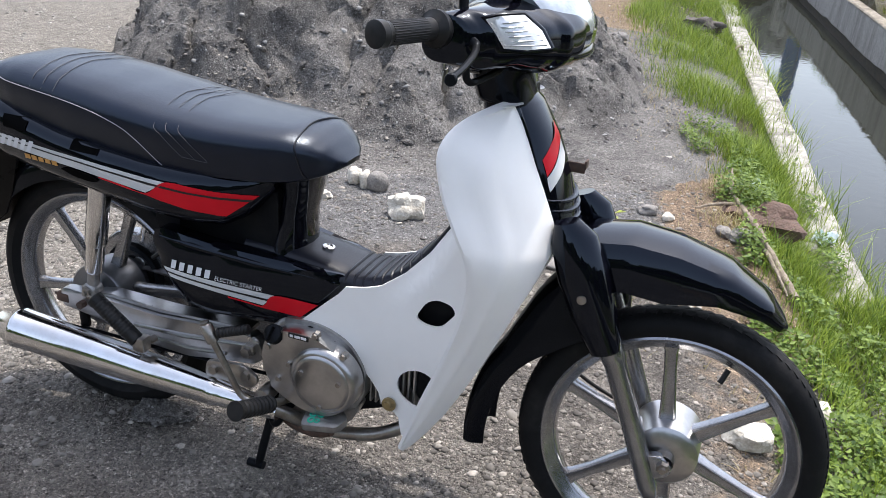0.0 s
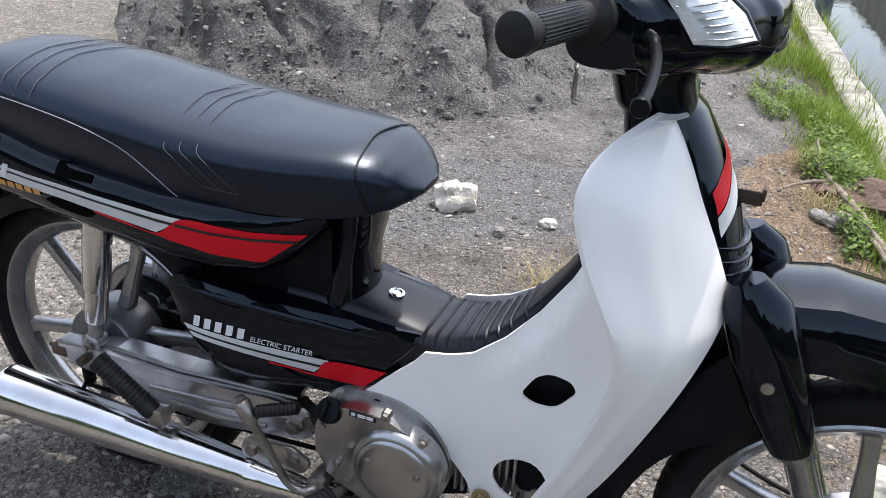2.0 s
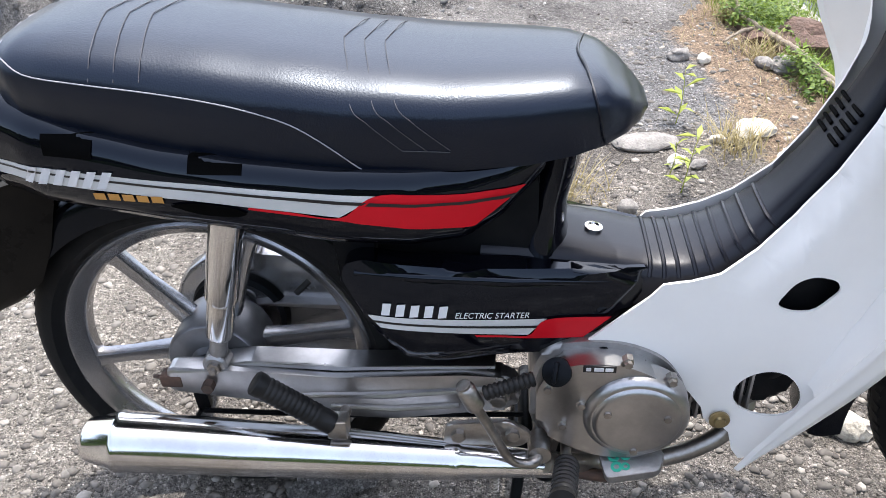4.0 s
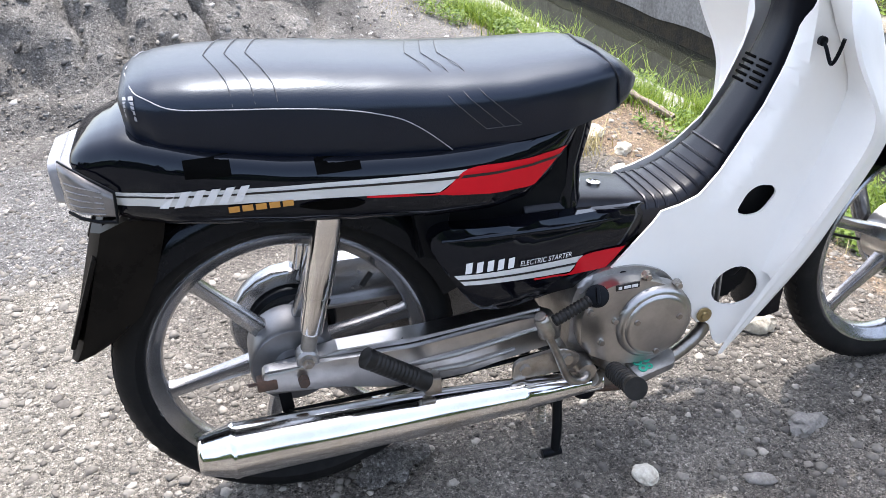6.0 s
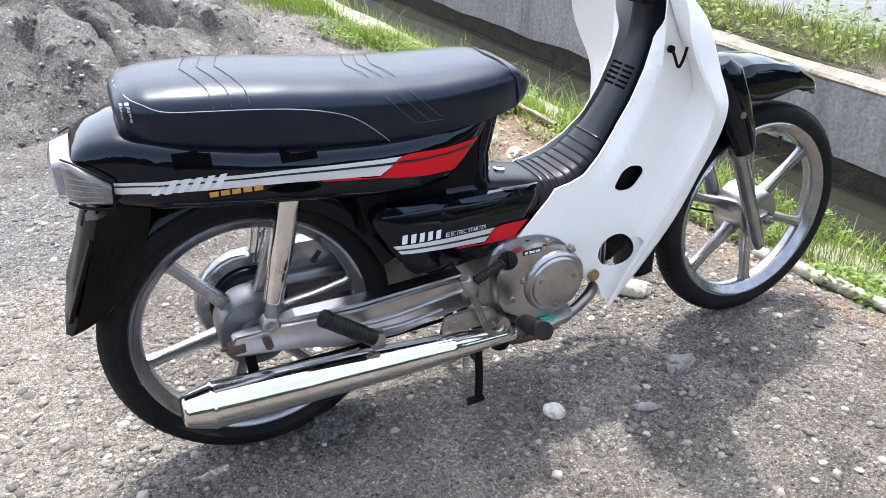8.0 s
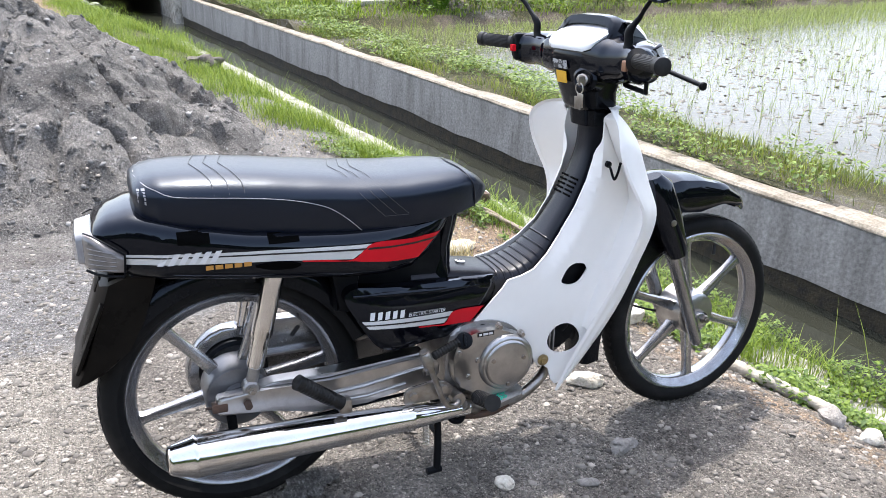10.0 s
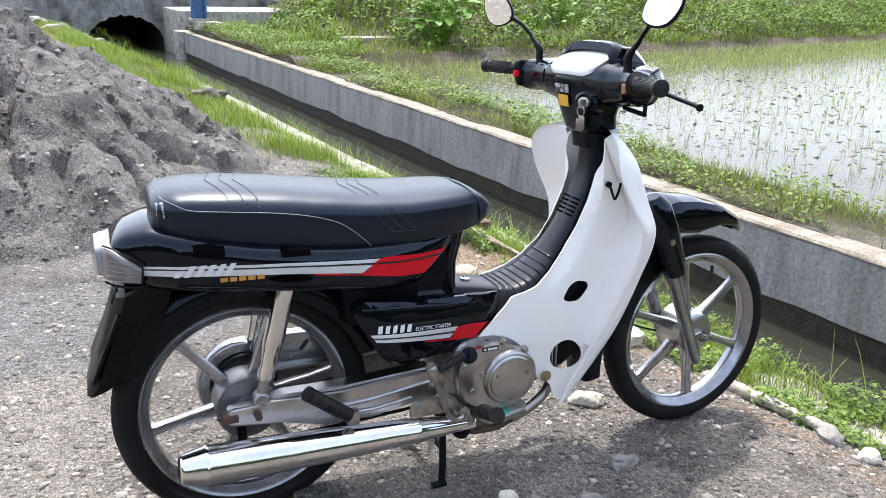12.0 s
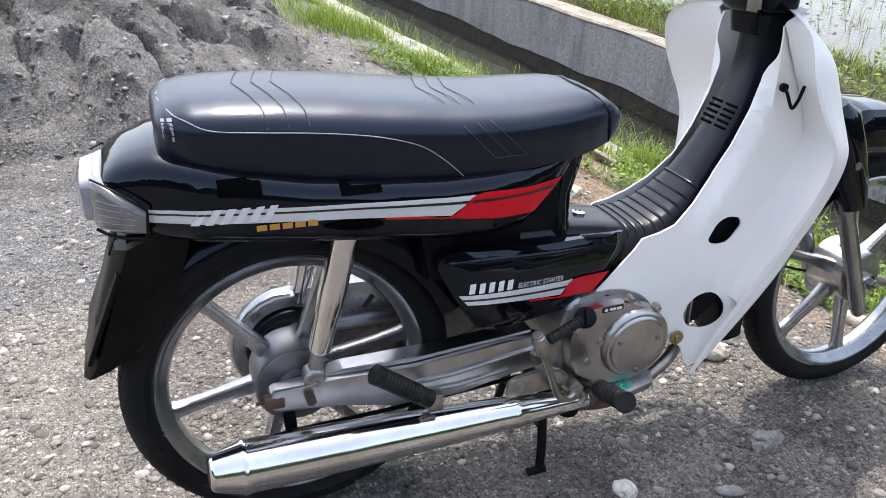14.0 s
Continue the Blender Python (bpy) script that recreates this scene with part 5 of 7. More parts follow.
def side_panel(bm):
    """The white lower panel with its two holes; it runs forward behind the wing."""
    rear = [(0.492, 0.350), (0.498, 0.345), (0.554, 0.343), (0.585, 0.336), (0.612, 0.325), (0.640, 0.306), (0.662, 0.281), (0.680, 0.256), (0.686, 0.236), (0.698, 0.221), (0.712, 0.221), (0.724, 0.210), (0.732, 0.180), (0.742, 0.168)]
    fore = [(front_x(z)[0] - 0.004, z) for z in (0.175, 0.22, 0.285, 0.35, 0.41, 0.47, 0.53, 0.58, 0.62, 0.66, 0.70, 0.74, 0.78)]
    top = [(0.892, 0.808), (0.868, 0.816), (0.842, 0.812), (0.838, 0.770), (0.832, 0.716), (0.818, 0.668), (0.790, 0.606), (0.755, 0.551), (0.715, 0.507), (0.675, 0.478), (0.640, 0.466), (0.606, 0.460), (0.592, 0.442), (0.563, 0.415), (0.525, 0.378)]
    outer = rear + fore + top
    hole1 = rounded([(0.745, 0.434), (0.764, 0.468), (0.785, 0.478), (0.812, 0.472), (0.820, 0.457), (0.794, 0.424), (0.765, 0.424)], 0.02, 3)
    hole2 = [(0.760 + 0.042 * math.cos(a), 0.287 + 0.039 * math.sin(a)) for a in (2 * math.pi * k / 24 for k in range(24))]
    es = []
    for loop in (outer, hole1, hole2):
        vs = [bm.verts.new((x, 0, z)) for x, z in loop]
        es += [bm.edges.new((vs[k], vs[(k + 1) % len(vs)])) for k in range(len(vs))]
    bmesh.ops.triangle_fill(bm, edges=es, use_beauty=True)
    for k in range(1, 44):
        for co, no in (((0.48 + 0.012 * k, 0, 0), (1, 0, 0)), ((0, 0, 0.17 + 0.0155 * k), (0, 0, 1))):
            bmesh.ops.bisect_plane(bm, geom=bm.verts[:] + bm.edges[:] + bm.faces[:], plane_co=co, plane_no=no)
    for v in bm.verts:
        x, z = v.co.x, v.co.z
        fx, fy = front_x(z)
        y = -0.088 - 0.008 * min(max((0.62 - x) / 0.12, 0), 1) - 0.006 * math.exp(-((x - 0.71) / 0.10) ** 2 - ((z - 0.36) / 0.08) ** 2)
        # inwards to the tunnel along the upper edge
        edge = table([(0.49, 0.35), (0.53, 0.385), (0.60, 0.455), (0.675, 0.478), (0.715, 0.507), (0.755, 0.551), (0.79, 0.606), (0.818, 0.668), (0.832, 0.716), (0.842, 0.90)], x)[0]
        e = max(0.0, 1 - max(0.0, edge - z) / 0.06) * min(max((x - 0.56) / 0.08, 0), 1)
        y += 0.026 * e * e * (3 - 2 * e) * min(max((x - 0.67) / 0.09, 0), 1)
        # out to the wing at the front
        f = min(max((x - (fx - 0.085)) / 0.085, 0), 1)
        y = y * (1 - f * f) + (fy + 0.004) * f * f
        v.co.y = y
    ex = bmesh.ops.extrude_face_region(bm, geom=bm.faces[:])
    for v in ex["geom"]:
        if isinstance(v, bmesh.types.BMVert):
            v.co.y += 0.004


def lining(bm):
    rows = []
    for a in spline(EDGE, 56):
        if a.z < 0.30:
            continue
        fx, fy = front_x(a.z)
        b = Vector((max(a.x + 0.008, fx - 0.055), -0.0875, a.z))
        out = Vector((0.004, 0.002, 0))
        row = [(a + out).lerp(b, q / 9) + Vector((0.012 * math.sin(math.pi * q / 9), 0, 0)) for q in range(10)]
        rows.append(row + [p + Vector((0.003, 0.001, 0)) for p in row[::-1]])
    ring_loft(bm, rows)


for mir in (False, True):
    bpart("leg_shield_lining", lining, WHITE, label="white inner face of the leg shield", mirror=mir)
    bpart("leg_shield_panel", side_panel, WHITE, label="white leg shield side panel with two holes", mirror=mir)


def tunnel(bm):
    """The black ribbed cover over the frame between the legs, up to the steering head."""
    path = [(0.38, 0.500, 0.094, 0.0), (0.46, 0.494, 0.094, -0.1), (0.545, 0.480, 0.094, -0.15), (0.60, 0.470, 0.094, 0.1), (0.65, 0.475, 0.094, 0.4), (0.70, 0.503, 0.084, 0.7), (0.745, 0.552, 0.064, 0.95), (0.785, 0.612, 0.058, 1.05), (0.815, 0.672, 0.054, 1.15), (0.835, 0.735, 0.045, 1.35), (0.838, 0.80, 0.044, 1.57), (0.834, 0.85, 0.045, 1.65)]
    n = 60
    rows = [(i, *p) for i, p in enumerate(path)]
    rings = []
    pts = spline([(p[0], 0, p[1]) for p in path], n)
    for k in range(n):
        w = table(rows, k / (n - 1) * (len(path) - 1))[2]
        t = (pts[min(k + 1, n - 1)] - pts[max(k - 1, 0)]).normalized()
        up = Vector((-t.z, 0, t.x))
        ring = []
        for q, h in ((-1.0, -1.3), (-1.0, -0.35), (-0.93, -0.12), (-0.75, 0.0), (-0.35, 0.03), (0, 0.035), (0.35, 0.03), (0.75, 0.0), (0.93, -0.12), (1.0, -0.35), (1.0, -1.3)):
            ring.append(pts[k] + Vector((0, w * q, 0)) + up * 0.045 * h)
        rings.append(ring)
    ring_loft(bm, rings)


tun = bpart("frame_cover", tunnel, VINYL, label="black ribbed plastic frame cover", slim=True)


def rib(bm):
    for k in range(9):
        path = [(0.38, 0.500), (0.46, 0.494), (0.545, 0.480), (0.60, 0.470), (0.65, 0.475), (0.70, 0.503), (0.745, 0.552), (0.785, 0.612), (0.815, 0.672), (0.835, 0.735), (0.838, 0.80), (0.834, 0.85)]
        pts = spline([(x, 0, z) for x, z in path], 200)
        i = round(200 * (0.26 + 0.031 * k))
        p, t = pts[i], (pts[i + 1] - pts[i - 1]).normalized()
        up = Vector((-t.z, 0, t.x))
        w = table([(0.0, 0.0935), (0.65, 0.0935), (0.70, 0.0835), (0.745, 0.064)], p.x)[0]
        tube(bm, [p + Vector((0, w * q, 0)) + up * 0.045 * h for q, h in ((-0.99, -0.33), (-0.93, -0.11), (-0.75, 0.01), (-0.35, 0.04), (0.35, 0.04), (0.75, 0.01), (0.93, -0.11), (0.99, -0.33))], 0.0030, 6)


bpart("rib", rib, VINYL, tun, "moulded ribs", slim=True)


# Raised bars, coloured black for the shade of recessed slots.
def grille(bm):
    for k in range(5):
        for j in range(2):
            x, z = 0.794 + 0.0048 * k, 0.624 + 0.0095 * k
            tube(bm, [(x - 0.003, -0.034 + 0.040 * j, z + 0.002), (x - 0.003, -0.006 + 0.040 * j, z + 0.002)], 0.0026, 6)


bpart("vent_grille", grille, HOLLOW_SHADE, tun, "raised bars painted black as the shade of vent slots")


def cap_bolt(bm):
    lathe(bm, [(-0.004, 0.0), (-0.004, 0.012), (0.002, 0.012), (0.003, 0.008), (0.001, 0.006), (0.001, 0.0)], (0.525, 0, 0.487), (0.14, 0, 1), 20)


bpart("bolt", cap_bolt, CHROME, tun, "bright cover bolt")


def hook(bm):
    tube(bm, spline([(0.851, -0.096, 0.712), (0.851, -0.106, 0.704), (0.853, -0.114, 0.688), (0.854, -0.120, 0.682), (0.855, -0.126, 0.691), (0.856, -0.131, 0.706), (0.856, -0.136, 0.724)], 22), 0.0030, 8)
    lathe(bm, [(-0.004, 0.0), (-0.004, 0.0075), (0.003, 0.0075), (0.005, 0.0)], (0.851, -0.096, 0.712), (0, -1, 0), 16)


bpart("luggage_hook", hook, MATT_BLACK, label="small dark steel luggage hook")
for nm, c, r, mt in (("screw", (0.540, -0.097, 0.357), 0.009, MATT_BLACK), ("washer_bolt", (0.706, -0.096, 0.240), 0.014, BRASS)):
    def scr(bm, c=c, r=r):
        lathe(bm, [(-0.002, 0.0), (-0.002, r), (0.002, r), (0.003, r * 0.6), (0.007, r * 0.5), (0.007, 0.0)], c, (0, -1, 0), 18)
    bpart(nm, scr, mt)


# ---- front cover below the handlebar ----
def front_cover(bm):
    rings = []
    for x, z, w, d in ((0.888, 0.865, 0.045, 0.030), (0.908, 0.840, 0.058, 0.042), (0.936, 0.79, 0.066, 0.046), (0.962, 0.73, 0.072, 0.046), (0.982, 0.675, 0.074, 0.045), (0.995, 0.63, 0.070, 0.042)):
        rings.append([(x - 0.05 + d * max(0, math.sin(t)) ** 0.8 * 1.2 + (0.02 if math.sin(t) < 0 else 0), w * math.cos(t), z - 0.2 * d * math.sin(t)) for t in (2 * math.pi * k / 24 for k in range(24))])
    ring_loft(bm, rings)


fc = bpart("front_cover", front_cover, GLOSS_BLACK, label="glossy black front cover with red and silver stripes")


def on_front(t, z, lift=0.0012):
    """The skin of the front cover at an angle t round it and a height z."""
    x, w, d = table([(-0.865, 0.888, 0.045, 0.030), (-0.840, 0.908, 0.058, 0.042), (-0.79, 0.936, 0.066, 0.046), (-0.73, 0.962, 0.072, 0.046), (-0.675, 0.982, 0.074, 0.045), (-0.63, 0.995, 0.070, 0.042)], -z)
    q = Vector((x - 0.05 + d * max(0, math.sin(t)) ** 0.8 * 1.2, w * math.cos(t), z - 0.2 * d * math.sin(t)))
    return q + Vector((math.sin(t), math.cos(t), 0)) * lift


for mt, z0, z1, nm in ((RED, 0.732, 0.757, "red sticker stripe"), (GREY, 0.707, 0.730, "silver sticker stripe")):
    def band(bm, z0=z0, z1=z1):
        rows = []
        for k in range(12):
            t = radians(150 - 62 * k / 11)
            up = 0.055 * (k / 11)
            rows.append([on_front(t, z0 + up + (z1 - z0) * j / 3) for j in range(4)])
        ring_loft(bm, rows, closed=False, caps=False)
    bpart("stripe", band, mt, fc, nm)


def fc_ribs(bm):
    for k in range(4):
        z = 0.690 - 0.0165 * k
        tube(bm, [on_front(radians(20 + 140 * q / 16), z + 0.004 * abs(q - 8) / 8, 0.0005) for q in range(17)], [0.001 + 0.0035 * math.sin(math.pi * q / 16) for q in range(17)], 8)


bpart("ribs", fc_ribs, GLOSS_BLACK, fc, "black moulded ribs")


def bracket(bm):
    box(bm, (0.955, 0.012, 0.718), (0.990, 0.016, 0.736), 0.001)


bk_ = bpart("bracket", bracket, RUST, label="small rusty bracket")


def bracket_plate(bm):
    box(bm, (0.988, 0.008, 0.726), (0.992, 0.028, 0.741), 0.001)


bpart("plate", bracket_plate, RUST, bk_)

# ---- seat ----
SEAT = [(-0.176, 0.728, 0.748, 0.060), (-0.172, 0.710, 0.760, 0.085), (-0.160, 0.690, 0.768, 0.105), (-0.13, 0.670, 0.775, 0.122), (-0.09, 0.666, 0.776, 0.130), (-0.02, 0.655, 0.773, 0.136), (0.06, 0.641, 0.765, 0.140), (0.15, 0.632, 0.753, 0.142), (0.25, 0.627, 0.740, 0.142),
        (0.35, 0.628, 0.732, 0.137), (0.43, 0.630, 0.731, 0.125), (0.48, 0.636, 0.730, 0.112), (0.515, 0.643, 0.722, 0.098), (0.54, 0.651, 0.706, 0.080), (0.56, 0.660, 0.687, 0.056), (0.572, 0.666, 0.675, 0.028)]


def seat_ring(x, grow=0.0):
    zb, zt, w = table(SEAT, x)
    h = zt - zb
    prof = [(0, 0), (-0.79, 0.0), (-0.88, 0.05), (-0.935, 0.25), (-0.975, 0.48), (-1.0, 0.68), (-0.965, 0.80), (-0.82, 0.92), (-0.52, 0.985), (-0.25, 1.0), (0, 1.0)]
    prof = prof + [(-a, b) for a, b in prof[-2:0:-1]]
    return [Vector((x, (w + grow) * a, zb + h * b + (grow if b > 0.5 else 0))) for a, b in prof]


def seat(bm):
    n = 64
    ring_loft(bm, [seat_ring(-0.176 + 0.748 * (0.5 - 0.5 * math.cos(math.pi * k / n))) for k in range(n + 1)])


st = bpart("seat", seat, SEAT_VINYL, label="long black vinyl seat with stitched seams")


def on_seat(x, a, side=-1, lift=0.0012):
    """A point of the seat's skin at x; a runs from 0 at the bottom edge to 1 at the crown."""
    r = seat_ring(x, lift)[1:11]
    s = a * (len(r) - 1)
    i = min(int(s), len(r) - 2)
    p = r[i].lerp(r[i + 1], s - i)
    return Vector((p.x, p.y if side < 0 else -p.y, p.z))


def seat_at(x, z, side=-1, lift=0.0012):
    """The seat's skin at x and at the height z."""
    r = seat_ring(x, lift)[1:11]
    for a, b in zip(r, r[1:]):
        if z <= b.z:
            q = a.lerp(b, min(max((z - a.z) / max(b.z - a.z, 1e-6), 0), 1))
            return Vector((x, q.y if side < 0 else -q.y, q.z))
    return Vector((x, r[-1].y if side < 0 else -r[-1].y, r[-1].z))


THREAD = material("pale_thread", (0.3, 0.3, 0.32), 0.6)
THREAD_SEAM = material("dark_thread", (0.05, 0.05, 0.056), 0.6)
for side in (-1, 1):
    def piping(bm, side=side):
        pts = [on_seat(-0.166, 0.96, side)] + [seat_at(x, z, side) for x, z in ((-0.152, 0.764), (-0.136, 0.758), (-0.107, 0.746), (-0.05, 0.740), (0.014, 0.734), (0.07, 0.727), (0.114, 0.719), (0.150, 0.709), (0.180, 0.697), (0.205, 0.680), (0.228, 0.660), (0.248, 0.640), (0.258, 0.630))]
        tube(bm, spline(pts, 50), 0.0008, 6)
    bpart("piping", piping, THREAD, st, "pale piping seam")
for x0, x1, x2 in ((-0.062, -0.046, -0.036), (-0.034, -0.018, -0.008), (-0.006, 0.010, 0.020), (0.218, 0.234, 0.298), (0.242, 0.257, 0.324), (0.266, 0.280, 0.350)):
    for side in (-1, 1):
        def stitch(bm, x0=x0, x1=x1, x2=x2, side=side):
            pts = [on_seat(x0, 1.0, side, 0.0007), on_seat(x0 * 0.6 + x1 * 0.4, 0.9, side, 0.0007), on_seat(x1, 0.78, side, 0.0007)]
            if x2 > 0.1:
                pts += [seat_at(x1 + (x2 - x1) * f, z, side, 0.0007) for f, z in ((0.2, 0.717), (0.45, 0.700), (0.75, 0.680), (1.0, 0.664))]
            else:
                pts += [on_seat(x2, 0.66, side, 0.0007), seat_at(x2 + 0.002, 0.742, side, 0.0007)]
            tube(bm, spline(pts, 36), 0.0006, 5)
        bpart("stitching", stitch, THREAD_SEAM, st, "stitched seam")
for side in (-1, 1):
    def stitch_foot(bm, side=side):
        tube(bm, spline([seat_at(0.298 + 0.013 * k, 0.664 - 0.0006 * k, side, 0.0007) for k in range(5)], 12), 0.0006, 5)
    bpart("stitching", stitch_foot, THREAD_SEAM, st, "stitched seam")


def nose_seam(bm):
    pts = [on_seat(0.490 + 0.035 * (1 - a), a, -1) for a in (0.05, 0.2, 0.4, 0.6, 0.8, 1.0)]
    pts += [Vector((p.x, -p.y, p.z)) for p in pts[-2::-1]]
    tube(bm, spline(pts, 40), 0.0018, 6)


bpart("nose_seam", nose_seam, VINYL, st)
for k in range(5):
    def rear_mark(bm, k=k):
        a0, a1 = 0.36 + 0.055 * k, 0.36 + 0.055 * k + 0.04
        bm.faces.new([bm.verts.new(on_seat(x, a, -1, 0.0015)) for x, a in ((-0.166, a0), (-0.152, a0), (-0.152, a1), (-0.166, a1))])
    bpart("mark", rear_mark, THREAD, st, "pale maker's mark" if k == 0 else "", smooth=False)

# ---- tail cowl ----
COWL = [(-0.258, 0.614, 0.668, 0.066), (-0.247, 0.606, 0.686, 0.084), (-0.22, 0.600, 0.700, 0.098), (-0.18, 0.588, 0.710, 0.116), (-0.13, 0.581, 0.702, 0.134), (-0.06, 0.573, 0.684, 0.142), (0.03, 0.562, 0.667, 0.147), (0.13, 0.551, 0.654, 0.149), (0.22, 0.538, 0.646, 0.148), (0.30, 0.532, 0.643, 0.141), (0.36, 0.535, 0.643, 0.127), (0.40, 0.554, 0.644, 0.112), (0.435, 0.590, 0.646, 0.098), (0.455, 0.612, 0.648, 0.085)]


def cowl_ring(x, grow=0.0):
    zb, zt, w = table(COWL, x)
    h = zt - zb
    prof = [(0, 0), (-0.80, 0), (-0.90, 0.06), (-0.955, 0.2), (-0.985, 0.42), (-1.0, 0.62), (-0.985, 0.80), (-0.90, 0.93), (-0.72, 1.0), (-0.4, 1.03), (0, 1.04)]
    prof = prof + [(-a, b) for a, b in prof[-2:0:-1]]
    return [Vector((x, (w + grow) * a, zb + h * b)) for a, b in prof]


def cowl(bm):
    n = 60
    ring_loft(bm, [cowl_ring(-0.258 + 0.713 * k / n) for k in range(n + 1)])


cw = bpart("tail_cowl", cowl, GLOSS_BLACK, label="glossy black tail cowl with silver and red stripes")


def on_cowl(x, z, lift):
    """The skin of the right-hand cowl at (x, z)."""
    r = cowl_ring(x, lift)[1:10]
    for a, b in zip(r, r[1:]):
        if a.z <= z <= b.z:
            return Vector((x, a.lerp(b, (z - a.z) / max(b.z - a.z, 1e-6)).y, z))
    return Vector((x, (r[0] if z < r[0].z else r[-1]).y, z))


def decal(bm, lower, upper, n, lift, skin):
    """A sticker between two lines of (x, z)."""
    A, B = spline([(x, 0, z) for x, z in lower], n), spline([(x, 0, z) for x, z in upper], n)
    rows = [[skin(p.x, p.z, lift) for p in (a.lerp(b, k / 3) for k in range(4))] for a, b in zip(A, B)]
    ring_loft(bm, rows, closed=False, caps=False)


LOW = [(-0.204, 0.6205), (-0.12, 0.617), (-0.03, 0.611), (0.058, 0.6045), (0.14, 0.596), (0.2235, 0.586)]
TOP = [(-0.200, 0.640), (-0.11, 0.638), (-0.026, 0.633), (0.07, 0.627), (0.17, 0.6195), (0.2675, 0.6125)]


def between(f):
    return [(a[0] + (b[0] - a[0]) * f, a[1] + (b[1] - a[1]) * f) for a, b in zip(LOW, TOP)]


for mir in (False, True):
    bpart("silver_stripe", lambda bm: decal(bm, LOW, TOP, 40, 0.0008, on_cowl), GREY, cw, "silver sticker stripe", mirror=mir)
    bpart("black_line", lambda bm: decal(bm, between(0.60), between(0.74), 40, 0.0014, on_cowl), SHADEBLACK, cw, mirror=mir)
    bpart("red_stripe", lambda bm: decal(bm, [(0.120, 0.5955), (0.17, 0.5885), (0.224, 0.5815), (0.25, 0.5755), (0.32, 0.5645), (0.376, 0.560)], [(0.122, 0.5985), (0.17, 0.5925), (0.2245, 0.586), (0.268, 0.6135), (0.35, 0.6085), (0.434, 0.605)], 40, 0.0016, on_cowl), RED, cw, "red sticker stripe", mirror=mir)
    bpart("black_line", lambda bm: decal(bm, [(0.254, 0.602), (0.34, 0.596), (0.420, 0.592)], [(0.259, 0.606), (0.34, 0.600), (0.425, 0.5965)], 16, 0.0030, on_cowl), SHADEBLACK, cw, mirror=mir)


for mir in (False, True):
    # flat patches on the skin; the hollows' shade is painted, not cut
    for x0, x1, z0, z1 in ((-0.108, -0.050, 0.656, 0.680), (0.058, 0.118, 0.640, 0.664)):
        def recess_patch(bm, x0=x0, x1=x1, z0=z0, z1=z1):
            decal(bm, [(x0, z0), (x1, z0 - 0.002)], [(x0, z1), (x1, z1 - 0.002)], 8, 0.0024, on_cowl)
        bpart("seat_stop", recess_patch, HOLLOW_SHADE, cw, "flat black patch painted as the shade of a seat stop hollow", mirror=mir)
    # flat black patch painted as the shade of a finger slot in the lower edge
    bpart("slot", lambda bm: decal(bm, [(0.030, 0.596), (0.06, 0.586), (0.10, 0.583), (0.118, 0.588)], [(0.030, 0.598), (0.06, 0.602), (0.10, 0.598), (0.118, 0.590)], 14, 0.0022, on_cowl), HOLLOW_SHADE, cw, mirror=mir)


# ---- tail lamp ----
LENS = material("smoky_clear_lens", (0.30, 0.30, 0.31), 0.08, other=(0.20, 0.20, 0.21), scale=14, coat=1.0, bump=0.1, bump_scale=90)
LENS_SIDE = material("grey_ribbed_lens", (0.16, 0.145, 0.135), 0.12, other=(0.10, 0.092, 0.088), scale=20, coat=1.0, bump=0.1, bump_scale=120)


def lamp(bm):
    rings = []
    for x, w, z0, z1 in ((-0.201, 0.113, 0.600, 0.640), (-0.230, 0.105, 0.600, 0.662), (-0.252, 0.092, 0.602, 0.676), (-0.268, 0.074, 0.604, 0.676), (-0.275, 0.045, 0.608, 0.670)):
        rings.append([(x, w * math.copysign(abs(math.cos(t)) ** 0.35, math.cos(t)), (z0 + z1) / 2 + (z1 - z0) / 2 * math.copysign(abs(math.sin(t)) ** 0.35, math.sin(t))) for t in (2 * math.pi * (k + 0.5) / 28 for k in range(28))])
    ring_loft(bm, rings)


tl = bpart("tail_lamp", lamp, LENS_SIDE, label="smoky clear tail lamp")


def lamp_rear(bm):
    rings = []
    for x, w, z0, z1 in ((-0.264, 0.068, 0.608, 0.678), (-0.281, 0.062, 0.612, 0.674), (-0.287, 0.040, 0.618, 0.664)):
        rings.append([(x, w * math.copysign(abs(math.cos(t)) ** 0.35, math.cos(t)), (z0 + z1) / 2 + (z1 - z0) / 2 * math.copysign(abs(math.sin(t)) ** 0.35, math.sin(t))) for t in (2 * math.pi * (k + 0.5) / 28 for k in range(28))])
    ring_loft(bm, rings)


for side in (-1, 1):
    def lens_ribs(bm, side=side):
        for k in range(5):
            z = 0.612 + 0.010 * k
            tube(bm, [(-0.262, side * 0.0815, z), (-0.246, side * 0.0968, z - 0.0004 * k), (-0.216, side * 0.1094, z - 0.0022 * k)], 0.0012, 5)
    bpart("lens_ribs", lens_ribs, LENS_SIDE, tl, side < 0 and "moulded ribs of the side lens" or "")
bpart("brake_lens", lamp_rear, LENS, tl, "clear brake light lens")


